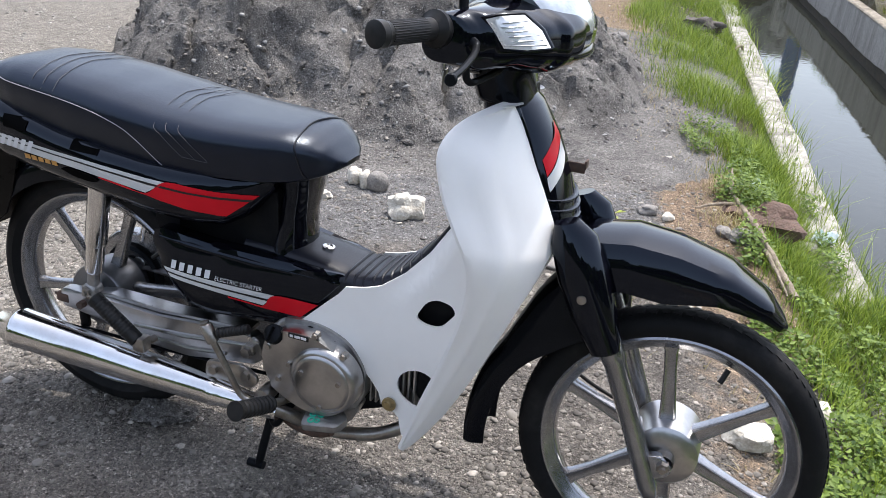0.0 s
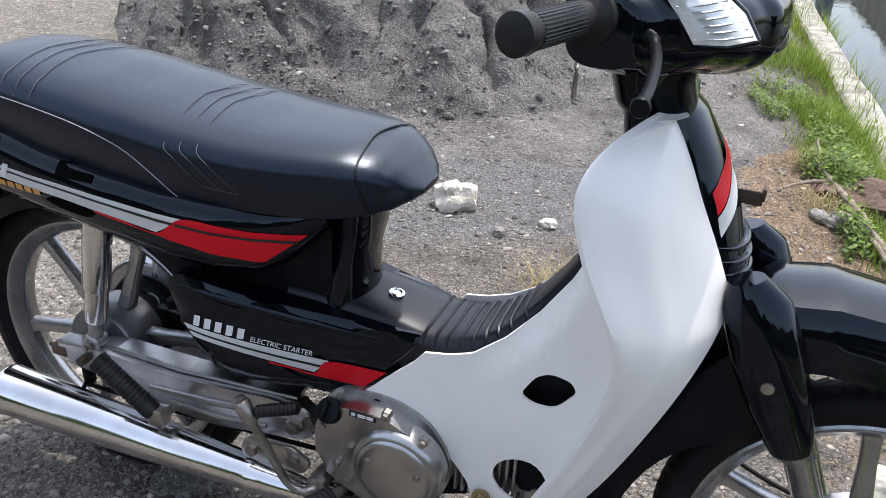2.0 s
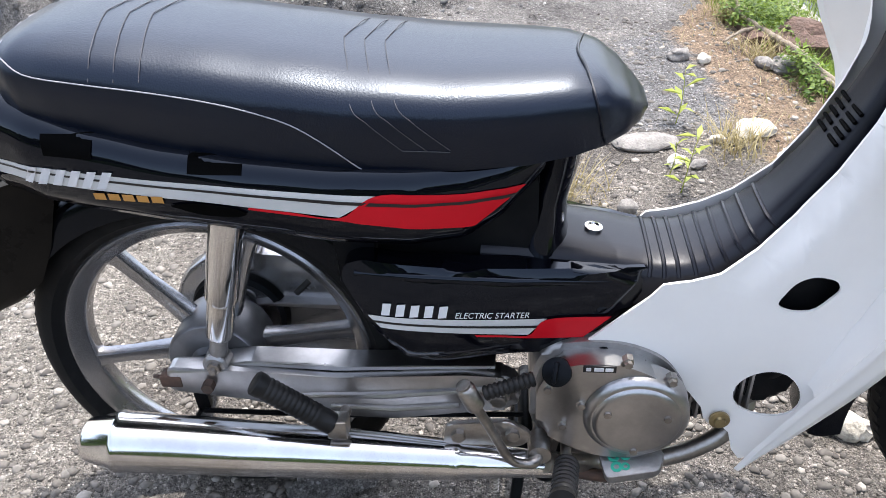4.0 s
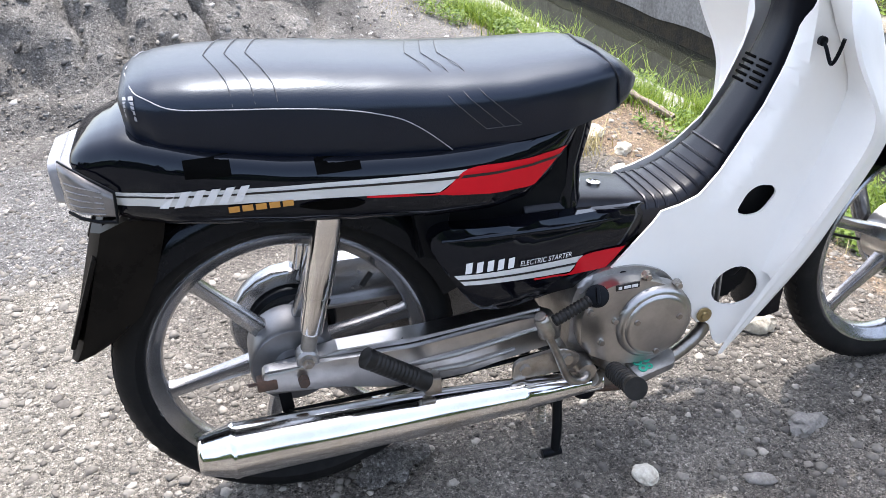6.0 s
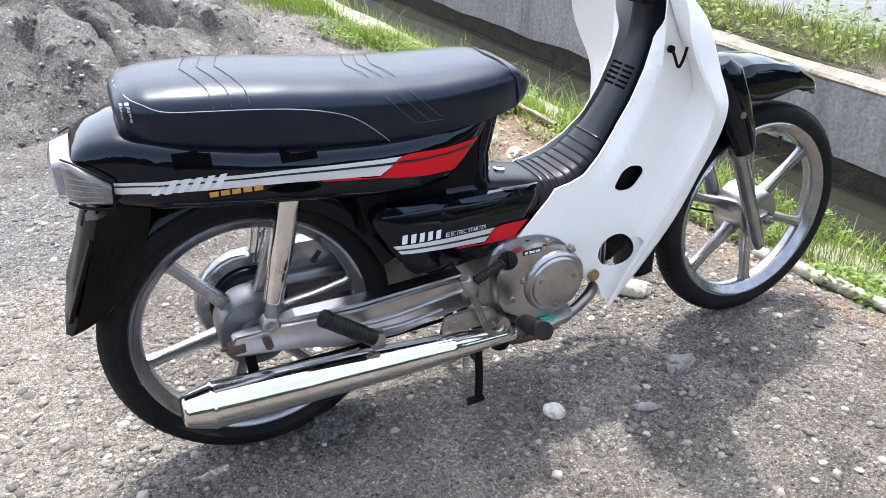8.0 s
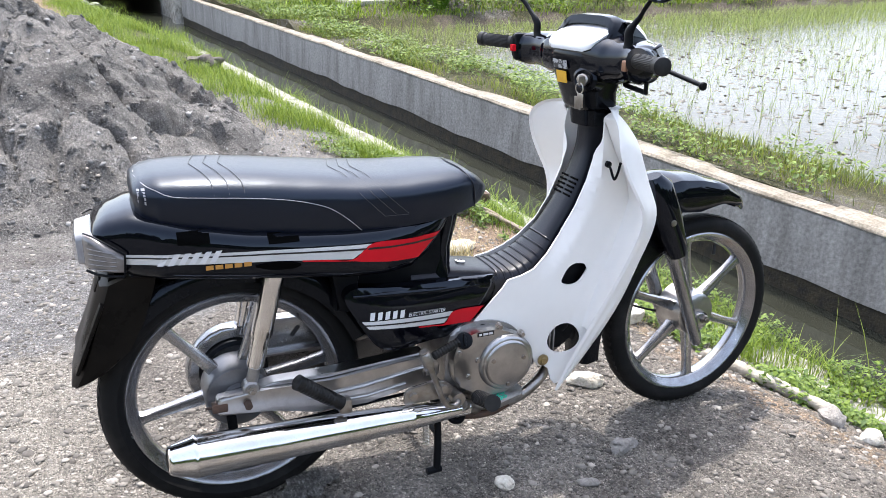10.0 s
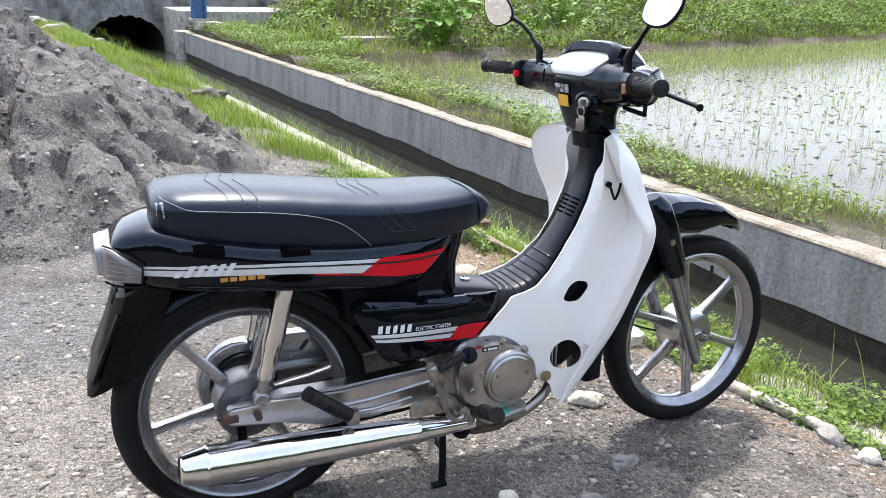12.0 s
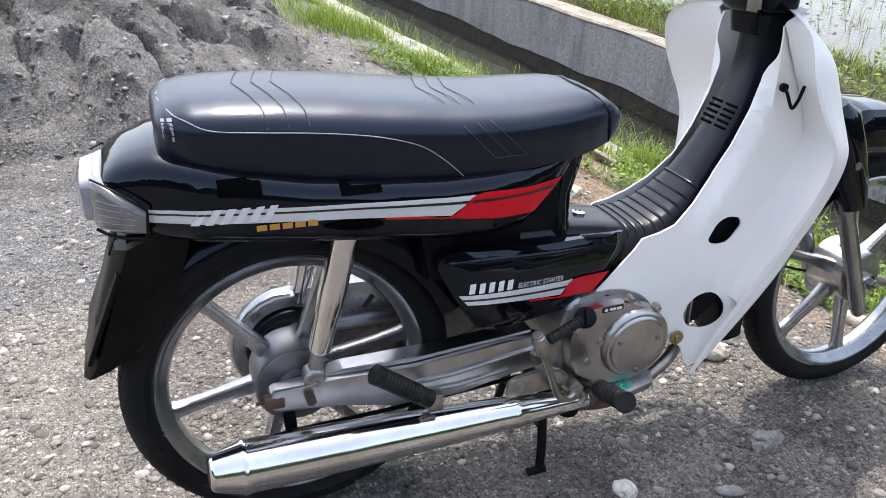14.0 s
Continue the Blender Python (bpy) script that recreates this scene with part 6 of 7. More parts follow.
for side in (-1, 1):
    def lamp_trim(bm, side=side):
        tube(bm, [(-0.266, side * 0.066, 0.677), (-0.252, side * 0.090, 0.677), (-0.230, side * 0.105, 0.665), (-0.200, side * 0.1135, 0.643), (-0.202, side * 0.113, 0.620), (-0.205, side * 0.112, 0.600), (-0.230, side * 0.100, 0.599), (-0.252, side * 0.086, 0.601), (-0.268, side * 0.066, 0.604)], [0.0016] * 3 + [0.0022] * 3 + [0.0026] * 3, 8)
    bpart("lamp_trim", lamp_trim, MATT_BLACK, tl, "black lamp surround")


# ---- rear mudguard ----
def rear_guard(bm):
    rows = []
    for k in range(26):
        f = k / 25
        a = radians(20 + 128 * f)
        r = 0.318
        rows.append((AXR.x + r * math.cos(a), AXR.z + r * math.sin(a), math.cos(a), math.sin(a), 0.062 + 0.012 * f, 0.05))
    guard(bm, rows)


bpart("rear_mudguard", rear_guard, BAR_BLACK, label="dusty black rear mudguard")


def flap(bm):
    rings = []
    for x, z, w, d in ((-0.195, 0.590, 0.088, 0.075), (-0.214, 0.530, 0.086, 0.080), (-0.238, 0.465, 0.083, 0.080), (-0.264, 0.408, 0.079, 0.072), (-0.291, 0.378, 0.075, 0.047), (-0.306, 0.366, 0.064, 0.024)):
        rings.append([(x + d * 0.9 * a, w * b, z + d * 0.35 * a) for a, b in ((0.8, -0.9), (0.1, -1), (-0.6, -0.95), (-0.85, -0.7), (-0.85, 0.7), (-0.6, 0.95), (0.1, 1), (0.8, 0.9), (0.7, 0.75), (-0.6, 0.7), (-0.6, -0.7), (0.7, -0.75))])
    ring_loft(bm, rings)


fl = bpart("mudguard_tail", flap, TAIL_BLACK, label="black mudguard tail with a number plate holder")


def plate_holder(bm):
    m = Matrix.Translation((-0.282, 0, 0.47)) @ Matrix.Rotation(radians(24), 4, "Y")
    box(bm, (-0.004, -0.09, -0.075), (0.004, 0.09, 0.075), 0.003, m)
    box(bm, (-0.015, -0.03, 0.075), (0.02, 0.03, 0.105), 0.004, m)


bpart("plate_holder", plate_holder, TAIL_BLACK, fl, "black number plate holder")


# ---- side covers, added hole liner and inner frame ----
COVER = [(0.210, 0.484), (0.216, 0.502), (0.236, 0.510), (0.345, 0.493), (0.485, 0.479), (0.592, 0.468), (0.598, 0.452), (0.586, 0.430), (0.552, 0.392), (0.512, 0.354), (0.490, 0.342), (0.42, 0.348), (0.325, 0.346), (0.298, 0.354), (0.276, 0.370), (0.248, 0.412), (0.228, 0.448)]


def cover_y(x, z, lift=0.0):
    f = min(max((z - 0.35) / 0.14, 0), 1)
    g = min(max((x - 0.22) / 0.36, 0), 1)
    y = -0.118 - 0.016 * math.sin(math.pi * min(1, 0.25 + f * 0.6)) + 0.064 * max(0, (x - 0.27) / 0.33) ** 1.3 + 0.012 * max(0, 0.45 - f)
    return y - lift


def side_cover(bm):
    out = rounded(COVER, 0.012, 3)
    vs = [bm.verts.new((x, 0, z)) for x, z in out]
    f = bm.faces.new(vs)
    for k in range(1, 15):
        bmesh.ops.bisect_plane(bm, geom=bm.verts[:] + bm.edges[:] + bm.faces[:], plane_co=(0.21 + 0.026 * k, 0, 0), plane_no=(1, 0, 0))
    for k in range(1, 9):
        bmesh.ops.bisect_plane(bm, geom=bm.verts[:] + bm.edges[:] + bm.faces[:], plane_co=(0, 0, 0.345 + 0.018 * k), plane_no=(0, 0, 1))
    rim = {v for e in bm.edges if len(e.link_faces) < 2 for v in e.verts}
    for v in bm.verts:
        v.co.y = cover_y(v.co.x, v.co.z) + (0.006 if v in rim else 0)
    ex = bmesh.ops.extrude_edge_only(bm, edges=[e for e in bm.edges if len(e.link_faces) < 2])
    for v in ex["geom"]:
        if isinstance(v, bmesh.types.BMVert):
            v.co.y += 0.03


def skin_cover(x, z, lift):
    return Vector((x, cover_y(x, z, lift), z))


def cover_ridge(bm):
    tube(bm, [skin_cover(x, z, -0.004) for x, z in ((0.228, 0.492), (0.30, 0.486), (0.42, 0.470), (0.575, 0.452))], [0.004, 0.007, 0.007, 0.004], 10)


LETTER_WHITE = material("white_sticker", (0.68, 0.68, 0.68), 0.3, coat=0.4)


def letters(text, x0, z0, height, width, mat, parent, label, skin, slope=0.0, shear=0.0, lift=0.0012, back=False):
    """Flat lettering of the built-in font, laid on a skin."""
    cu = bpy.data.curves.new("lettering", "FONT")
    cu.body, cu.size = text, 1.0
    ob = bpy.data.objects.new("lettering", cu)
    scene.collection.objects.link(ob)
    dg = bpy.context.evaluated_depsgraph_get()
    me = bpy.data.meshes.new_from_object(ob.evaluated_get(dg))
    bpy.data.objects.remove(ob)
    co = [v.co.copy() for v in me.vertices]
    lo, hi = min(c.x for c in co), max(c.x for c in co)
    zlo, zhi = min(c.y for c in co), max(c.y for c in co)
    for v, c in zip(me.vertices, co):
        f, g = (c.x - lo) / (hi - lo), (c.y - zlo) / (zhi - zlo)
        x, z = x0 + width * f + shear * g, z0 + height * g + slope * f
        q = skin(x, z, lift)
        v.co = q
    me.materials.clear()
    me.materials.append(mat)
    for p in me.polygons:
        p.material_index = 0
    o = new("lettering", me)
    o.parent = parent
    o["label"] = label
    return o


def bar_letters(x0, z0, x1, z1, n, mat, parent, label, skin, lift=0.0013, shear=0.003, fill=0.6, slope=0.0):
    """A row of plain bars in place of a name."""
    w = (x1 - x0) / n
    for k in range(n):
        def one(bm, k=k):
            a = x0 + w * k
            d = slope * k / n
            q = [(a, z0 + d), (a + w * fill, z0 + d), (a + w * fill + shear, z1 + d), (a + shear, z1 + d)]
            vs = [bm.verts.new(skin(x, z, lift)) for x, z in q]
            bm.faces.new(vs)
        bpart("mark", one, mat, parent, label if k == 0 else "", smooth=False)


for mir in (False, True):
    sc = bpart("side_cover", side_cover, GLOSS_BLACK, label="glossy black side cover with silver and red stripes", mirror=mir)
    bpart("ridge", cover_ridge, GLOSS_BLACK, sc, mirror=mir)
    bpart("silver_stripe", lambda bm: decal(bm, [(0.257, 0.4185), (0.35, 0.403), (0.442, 0.3885)], [(0.242, 0.4375), (0.35, 0.425), (0.465, 0.4135)], 20, 0.0012, skin_cover), GREY, sc, "silver sticker stripe", mirror=mir)
    bpart("black_line", lambda bm: decal(bm, [(0.250, 0.4265), (0.35, 0.4125), (0.452, 0.3995)], [(0.248, 0.4300), (0.35, 0.416), (0.456, 0.4035)], 20, 0.0017, skin_cover), SHADEBLACK, sc, mirror=mir)
    bpart("red_stripe", lambda bm: decal(bm, [(0.376, 0.3945), (0.41, 0.3895), (0.438, 0.3835), (0.470, 0.379), (0.513, 0.373)], [(0.374, 0.3985), (0.41, 0.3930), (0.443, 0.3885), (0.467, 0.4135), (0.548, 0.4055)], 30, 0.0026, skin_cover), RED, sc, "red sticker stripe", mirror=mir)
    if not mir:
        bar_letters(0.259, 0.4375, 0.346, 0.4545, 5, LETTER_WHITE, sc, "white maker's mark", skin_cover, 0.002, slope=-0.010)
        letters("ELECTRIC STARTER", 0.350, 0.4285, 0.0085, 0.092, LETTER_WHITE, sc, "white lettering", skin_cover, slope=-0.0095, shear=0.002, lift=0.003)
bar_letters(-0.148, 0.616, -0.036, 0.639, 6, LETTER_WHITE, cw, "silver model mark", on_cowl, 0.002, 0.014, 0.6)
bar_letters(-0.062, 0.600, 0.026, 0.6095, 5, GOLD, cw, "gold model mark", on_cowl, 0.002, 0.0, 0.8)


def inner_frame(bm):
    """The dark middle of the machine between the covers."""
    slab(bm, [(0.20, 0.55), (0.20, 0.43), (0.28, 0.36), (0.45, 0.34), (0.58, 0.35), (0.60, 0.42), (0.52, 0.430), (0.44, 0.45), (0.45, 0.58), (0.45, 0.62), (0.40, 0.62)], -0.06, 0.06, 0.01)
    tube(bm, spline([(0.47, 0, 0.46), (0.60, 0, 0.42), (0.75, 0, 0.46), (0.86, 0, 0.62), (0.88, 0, 0.82)], 20), 0.028, 12)
    slab(bm, [(0.60, 0.16), (0.60, 0.36), (0.66, 0.40), (0.72, 0.38), (0.70, 0.20)], -0.05, 0.05, 0.01)


bpart("frame", inner_frame, MATT_BLACK, label="black frame and inner covers")


# Added black block that keeps the shield holes dark; not a known part.
def hole_liner(bm):
    slab(bm, rounded([(0.66, 0.385), (0.68, 0.46), (0.74, 0.51), (0.80, 0.57), (0.86, 0.57), (0.875, 0.47), (0.83, 0.37), (0.79, 0.25), (0.735, 0.25), (0.72, 0.36)], 0.02), -0.066, 0.066, 0.01)


bpart("shield_hole_liner", hole_liner, MATT_BLACK, label="black liner added inside the leg shield to darken its holes")


def horn(bm):
    lathe(bm, [(-0.03, 0.0), (-0.03, 0.028), (-0.015, 0.033), (0.01, 0.033), (0.014, 0.026), (0.03, 0.022), (0.03, 0.0)], (0.775, -0.040, 0.322), (0.3, 0, 1), 20)


bpart("fuel_tap", horn, MATT_BLACK, label="dark fitting behind the shield hole")


def pillar(bm):
    rings = []
    for x, z, w, d in ((0.475, 0.645, 0.075, 0.035), (0.472, 0.60, 0.066, 0.030), (0.462, 0.55, 0.060, 0.028), (0.455, 0.50, 0.066, 0.034), (0.455, 0.478, 0.070, 0.040)):
        rings.append([(x + d * math.cos(t), w * math.sin(t), z) for t in (2 * math.pi * k / 16 for k in range(16))])
    ring_loft(bm, rings)


bpart("seat_pillar", pillar, GLOSS_BLACK, label="glossy black cover under the seat nose")


def under_tray(bm):
    slab(bm, [(-0.19, 0.60), (-0.2, 0.585), (0.0, 0.565), (0.2, 0.555), (0.2, 0.45), (0.24, 0.44), (0.26, 0.56), (0.2, 0.60)], -0.09, 0.09, 0.008)


bpart("under_tray", under_tray, MATT_BLACK, label="black tray under the tail cowl")


# ---- rear suspension, swing arm, chain case ----
for side in (-1, 1):
    def shock(bm, s=side):
        top, low = Vector((0.076, s * 0.122, 0.572)), Vector((0.011, s * 0.106, 0.306))
        d = low - top
        tube(bm, [top + d * f for f in (0, 0.02, 0.55, 0.565, 0.57, 0.80, 0.815, 0.82)], [0.0212, 0.0222, 0.0222, 0.0212, 0.0188, 0.0188, 0.0178, 0.012], 24)

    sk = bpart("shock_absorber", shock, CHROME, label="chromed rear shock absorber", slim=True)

    def shock_rod(bm, s=side):
        top, low = Vector((0.076, s * 0.122, 0.572)), Vector((0.011, s * 0.106, 0.306))
        d = low - top
        tube(bm, [top + d * 0.8, top + d * 0.94], [0.0125, 0.0125], 14)
        lathe(bm, [(-0.016, 0.0), (-0.016, 0.014), (-0.012, 0.018), (0.012, 0.018), (0.016, 0.014), (0.016, 0.0)], low, (0, 1, 0), 20)

    bpart("shock_eye", shock_rod, ALLOY_DULL, sk, "grey lower eye", slim=True)

    def shock_nut(bm, s=side):
        lathe(bm, [(0, 0), (0, 0.010), (0.008, 0.010), (0.009, 0.006), (0.014, 0.005), (0.014, 0)], (0.011, s * 0.120, 0.306), (0, s, 0), 6)

    bpart("nut", shock_nut, STEEL, sk, slim=True)

    def arm(bm, s=side):
        out = rounded([(-0.062, 0.300), (-0.062, 0.258), (0.05, 0.250), (0.14, 0.226), (0.26, 0.222), (0.34, 0.236), (0.425, 0.248), (0.438, 0.275), (0.42, 0.305), (0.36, 0.308), (0.18, 0.296), (0.05, 0.302)], 0.012, 3)
        slab(bm, out, s * 0.092, s * 0.124, 0.006)

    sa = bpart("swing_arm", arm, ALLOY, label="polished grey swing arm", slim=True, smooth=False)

    def arm_groove(bm, s=side):
        tube(bm, [(0.13, s * 0.1245, 0.262), (0.25, s * 0.1245, 0.268), (0.40, s * 0.1245, 0.286)], [0.004, 0.006, 0.004], 8)
        tube(bm, [(0.17, s * 0.1245, 0.244), (0.26, s * 0.1245, 0.242), (0.35, s * 0.1245, 0.253)], [0.004, 0.005, 0.004], 8)

    bpart("pressed_rib", arm_groove, ALLOY, sa, slim=True)

    def arm_top(bm, s=side):
        slab(bm, [(0.02, 0.302), (0.18, 0.298), (0.40, 0.309), (0.40, 0.316), (0.20, 0.306), (0.06, 0.309)], s * 0.070, s * 0.112, 0.003)

    bpart("arm_cover", arm_top, ALLOY, sa, "grey top plate of the swing arm", slim=True, smooth=False)

    def pivot(bm, s=side):
        lathe(bm, [(0, 0), (0, 0.016), (0.008, 0.016), (0.010, 0.012), (0.018, 0.011), (0.018, 0)], (0.405, s * 0.124, 0.277), (0, s, 0), 6)

    bpart("nut", pivot, STEEL, sa, slim=True)


def adjuster(bm):
    box(bm, (-0.072, -0.126, 0.268), (-0.04, -0.104, 0.288), 0.003)
    tube(bm, [(-0.03, -0.114, 0.278), (-0.085, -0.114, 0.278)], 0.003, 8)
    lathe(bm, [(-0.02, 0), (-0.02, 0.009), (0.008, 0.009), (0.008, 0)], (0.0, -0.118, 0.278), (0, 1, 0), 6)


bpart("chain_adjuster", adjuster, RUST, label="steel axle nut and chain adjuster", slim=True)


def brake_rod(bm):
    tube(bm, [(-0.03, -0.10, 0.20), (0.15, -0.105, 0.205), (0.44, -0.10, 0.215)], 0.004, 8)
    slab(bm, rounded([(-0.045, 0.285), (-0.025, 0.285), (-0.02, 0.20), (-0.04, 0.195)], 0.006), -0.098, -0.088, 0.002)
    tube(bm, spline([(-0.035, -0.1, 0.20), (-0.05, -0.1, 0.17), (-0.02, -0.1, 0.155), (0.0, -0.1, 0.165)], 10), 0.004, 8)


bpart("brake_rod", brake_rod, MATT_BLACK, label="black rear brake arm and rod", slim=True)


def chain_case(bm):
    out = []
    for k in range(15):
        a = radians(70 + 220 * k / 14)
        out.append((0.0 + 0.105 * math.cos(a), 0.278 + 0.105 * math.sin(a)))
    out += [(0.20, 0.195), (0.40, 0.21), (0.44, 0.25), (0.44, 0.33), (0.40, 0.355), (0.22, 0.378)]
    slab(bm, out, 0.066, 0.104, 0.010, 3)


cc = bpart("chain_case", chain_case, SILVER, label="grey metal chain case")


def case_ring(bm):
    lathe(bm, [(0.0, 0.078), (-0.012, 0.074), (-0.016, 0.066), (0.0, 0.062)], (0, 0.066, 0.278), (0, 1, 0), 40)


bpart("case_ring", case_ring, MATT_BLACK, cc, "dark ring round the sprocket")


# ---- engine ----
def crankcase(bm):
    slab(bm, rounded([(0.452, 0.190), (0.456, 0.300), (0.475, 0.335), (0.520, 0.345), (0.575, 0.342), (0.628, 0.318), (0.660, 0.270), (0.664, 0.225), (0.645, 0.178), (0.600, 0.152), (0.50, 0.150)], 0.025, 4), -0.085, 0.10, 0.012, 3)
    slab(bm, rounded([(0.46, 0.15), (0.46, 0.12), (0.62, 0.12), (0.65, 0.18)], 0.02), -0.07, 0.07, 0.01)


en = bpart("engine", crankcase, ALLOY_DULL, label="grey alloy single-cylinder engine")
en.location = (-0.006, -0.013, 0.030)


def right_cover(bm):
    slab(bm, rounded([(0.462, 0.215), (0.460, 0.285), (0.478, 0.322), (0.515, 0.334), (0.568, 0.334), (0.618, 0.312), (0.650, 0.268), (0.655, 0.235), (0.638, 0.192), (0.598, 0.166), (0.545, 0.168), (0.50, 0.188)], 0.02, 4), -0.118, -0.084, 0.012, 4)


bpart("clutch_cover", right_cover, ALLOY, en, "satin grey clutch cover")


def round_cover(bm):
    lathe(bm, [(-0.02, 0.0), (-0.02, 0.071), (0.008, 0.069), (0.014, 0.064), (0.016, 0.060), (0.016, 0.058), (0.0195, 0.055), (0.0205, 0.050), (0.0205, 0.0)], (0.592, -0.113, 0.247), (0, -1, 0), 56)


bpart("round_cover", round_cover, ALLOY, en, "round grey engine cover")
for x, z in ((0.630, 0.258), (0.553, 0.262), (0.592, 0.196)):
    def ebolt(bm, x=x, z=z):
        lathe(bm, [(0, 0), (0, 0.0055), (0.003, 0.005), (0.003, 0)], (x, -0.1335, z), (0, -1, 0), 14)
    bpart("bolt", ebolt, STEEL, en)
for x, z in ((0.497, 0.226), (0.520, 0.264), (0.574, 0.338), (0.632, 0.31), (0.475, 0.29)):
    def cbolt(bm, x=x, z=z):
        lathe(bm, [(-0.01, 0), (-0.01, 0.008), (0.0, 0.0075), (0.001, 0.0055), (0.006, 0.0055), (0.006, 0)], (x, -0.118, z), (0, -1, 0), 6)
    bpart("bolt", cbolt, STEEL, en)


def filler(bm):
    lathe(bm, [(0, 0.0), (0, 0.019), (0.012, 0.019), (0.014, 0.015), (0.016, 0.0)], (0.487, -0.112, 0.315), (-0.2, -0.75, 0.55), 22)
    box(bm, (-0.014, -0.003, 0.014), (0.014, 0.003, 0.024), 0.002, Matrix.Translation((0.487, -0.112, 0.315)) @ Vector((-0.2, -0.75, 0.55)).to_track_quat("Z", "X").to_matrix().to_4x4())


bpart("oil_filler_cap", filler, MATT_BLACK, en, "black oil filler cap")


def oil_label(bm):
    box(bm, (0.518, -0.1195, 0.3215), (0.560, -0.117, 0.3325), 0.0008)


osk = bpart("oil_sticker", oil_label, SHADEBLACK, en, "small black sticker with pale marks")
for x0, x1 in ((0.522, 0.528), (0.532, 0.544), (0.546, 0.556)):
    def oil_mark(bm, x0=x0, x1=x1):
        box(bm, (x0, -0.1205, 0.3245), (x1, -0.1190, 0.3295), 0.0)
    bpart("mark", oil_mark, LETTER_WHITE, osk)


def cylinder_head(bm):
    slab(bm, rounded([(0.65, 0.205), (0.78, 0.205), (0.79, 0.25), (0.78, 0.295), (0.65, 0.295)], 0.02), -0.045, 0.045, 0.006)


cyl = bpart("cylinder", cylinder_head, ALLOY_DULL, en, "finned cylinder")
for k in range(9):
    def fin(bm, x=0.662 + 0.011 * k):
        slab(bm, [(x, 0.19), (x + 0.004, 0.19), (x + 0.004, 0.31), (x, 0.31)], -0.062, 0.062, 0.001)
    bpart("fin", fin, ALLOY_DULL, cyl)


def carb(bm):
    tube(bm, spline([(0.735, 0.0, 0.29), (0.735, 0.0, 0.33), (0.72, 0.0, 0.36)], 8), 0.02, 12)
    slab(bm, rounded([(0.70, 0.34), (0.75, 0.34), (0.76, 0.40), (0.70, 0.40)], 0.01), -0.03, 0.03, 0.005)


bpart("carburettor", carb, MATT_BLACK, en, "dark carburettor")


# ---- exhaust ----
def muffler(bm):
    A, B = Vector((-0.120, -0.154, 0.215)), Vector((0.350, -0.138, 0.188))
    d = B - A
    ks = ((-0.1125, 0.001), (-0.112, 0.022), (-0.108, 0.027), (-0.095, 0.031), (-0.012, 0.0415), (-0.008, 0.0435), (0.0, 0.0440), (0.008, 0.0435), (0.012, 0.0425), (0.35, 0.0395), (0.7, 0.0345), (0.97, 0.0290), (0.985, 0.0305), (1.0, 0.0305), (1.01, 0.028), (1.06, 0.026), (1.2, 0.020), (1.3, 0.018))
    tube(bm, [A + d * f for f, r in ks], [max(r, 0.001) for f, r in ks], 40)


ex = bpart("exhaust", muffler, CHROME, label="chromed exhaust silencer with a tapered tail")


def outlet(bm):
    A, B = Vector((-0.120, -0.154, 0.215)), Vector((0.350, -0.138, 0.188))
    d = (B - A)
    lathe(bm, [(-0.0535, 0.0), (-0.0535, 0.018), (-0.052, 0.020)], A, d.normalized(), 24)


bpart("outlet", outlet, MATT_BLACK, ex, "dark outlet")


def header(bm):
    tube(bm, spline([(0.47, -0.146, 0.196), (0.50, -0.125, 0.175), (0.54, -0.09, 0.138), (0.60, -0.075, 0.128), (0.67, -0.068, 0.142), (0.725, -0.058, 0.172), (0.755, -0.04, 0.205), (0.765, -0.02, 0.235)], 30), 0.0135, 16)


bpart("exhaust_pipe", header, STEEL, ex, "discoloured steel exhaust pipe")


def ex_bracket(bm):
    slab(bm, rounded([(0.335, 0.258), (0.33, 0.222), (0.44, 0.222), (0.452, 0.245), (0.42, 0.268)], 0.01), -0.142, -0.134, 0.002)
    for x, z in ((0.352, 0.242), (0.425, 0.247)):
        lathe(bm, [(0, 0), (0, 0.010), (0.008, 0.010), (0.008, 0)], (x, -0.142, z), (0, -1, 0), 6)


bpart("exhaust_bracket", ex_bracket, STEEL, ex, "rust-specked steel bracket")


# ---- pedals, pegs, stand ----
def peg_core(bm):
    tube(bm, [(0.500, -0.09, 0.190), (0.498, -0.16, 0.218), (0.486, -0.264, 0.262)], 0.008, 10)


pg = bpart("footpeg", peg_core, STEEL, label="rider's footpeg with ribbed black rubber")


def peg_rubber(bm):
    a, b = Vector((0.497, -0.172, 0.224)), Vector((0.485, -0.270, 0.265))
    ks, rs = [], []
    for k in range(9):
        for f, r in ((0.0, 0.0130), (0.3, 0.0170), (0.7, 0.0170), (1.0, 0.0130)):
            ks.append(a + (b - a) * (k + f) / 9 * 0.94)
            rs.append(r)
    ks += [a + (b - a) * 0.945, a + (b - a) * 1.0]
    rs += [0.0185, 0.0185]
    tube(bm, ks, rs, 16)


bpart("peg_rubber", peg_rubber, RUBBER_PLAIN, pg, "ribbed black rubber")


def pillion_bar(bm):
    tube(bm, [(0.196, -0.12, 0.258), (0.194, -0.155, 0.262)], 0.008, 10)
    box(bm, (0.178, -0.168, 0.248), (0.206, -0.142, 0.280), 0.004)


pp = bpart("pillion_peg", pillion_bar, STEEL, label="folded pillion peg with black rubber")


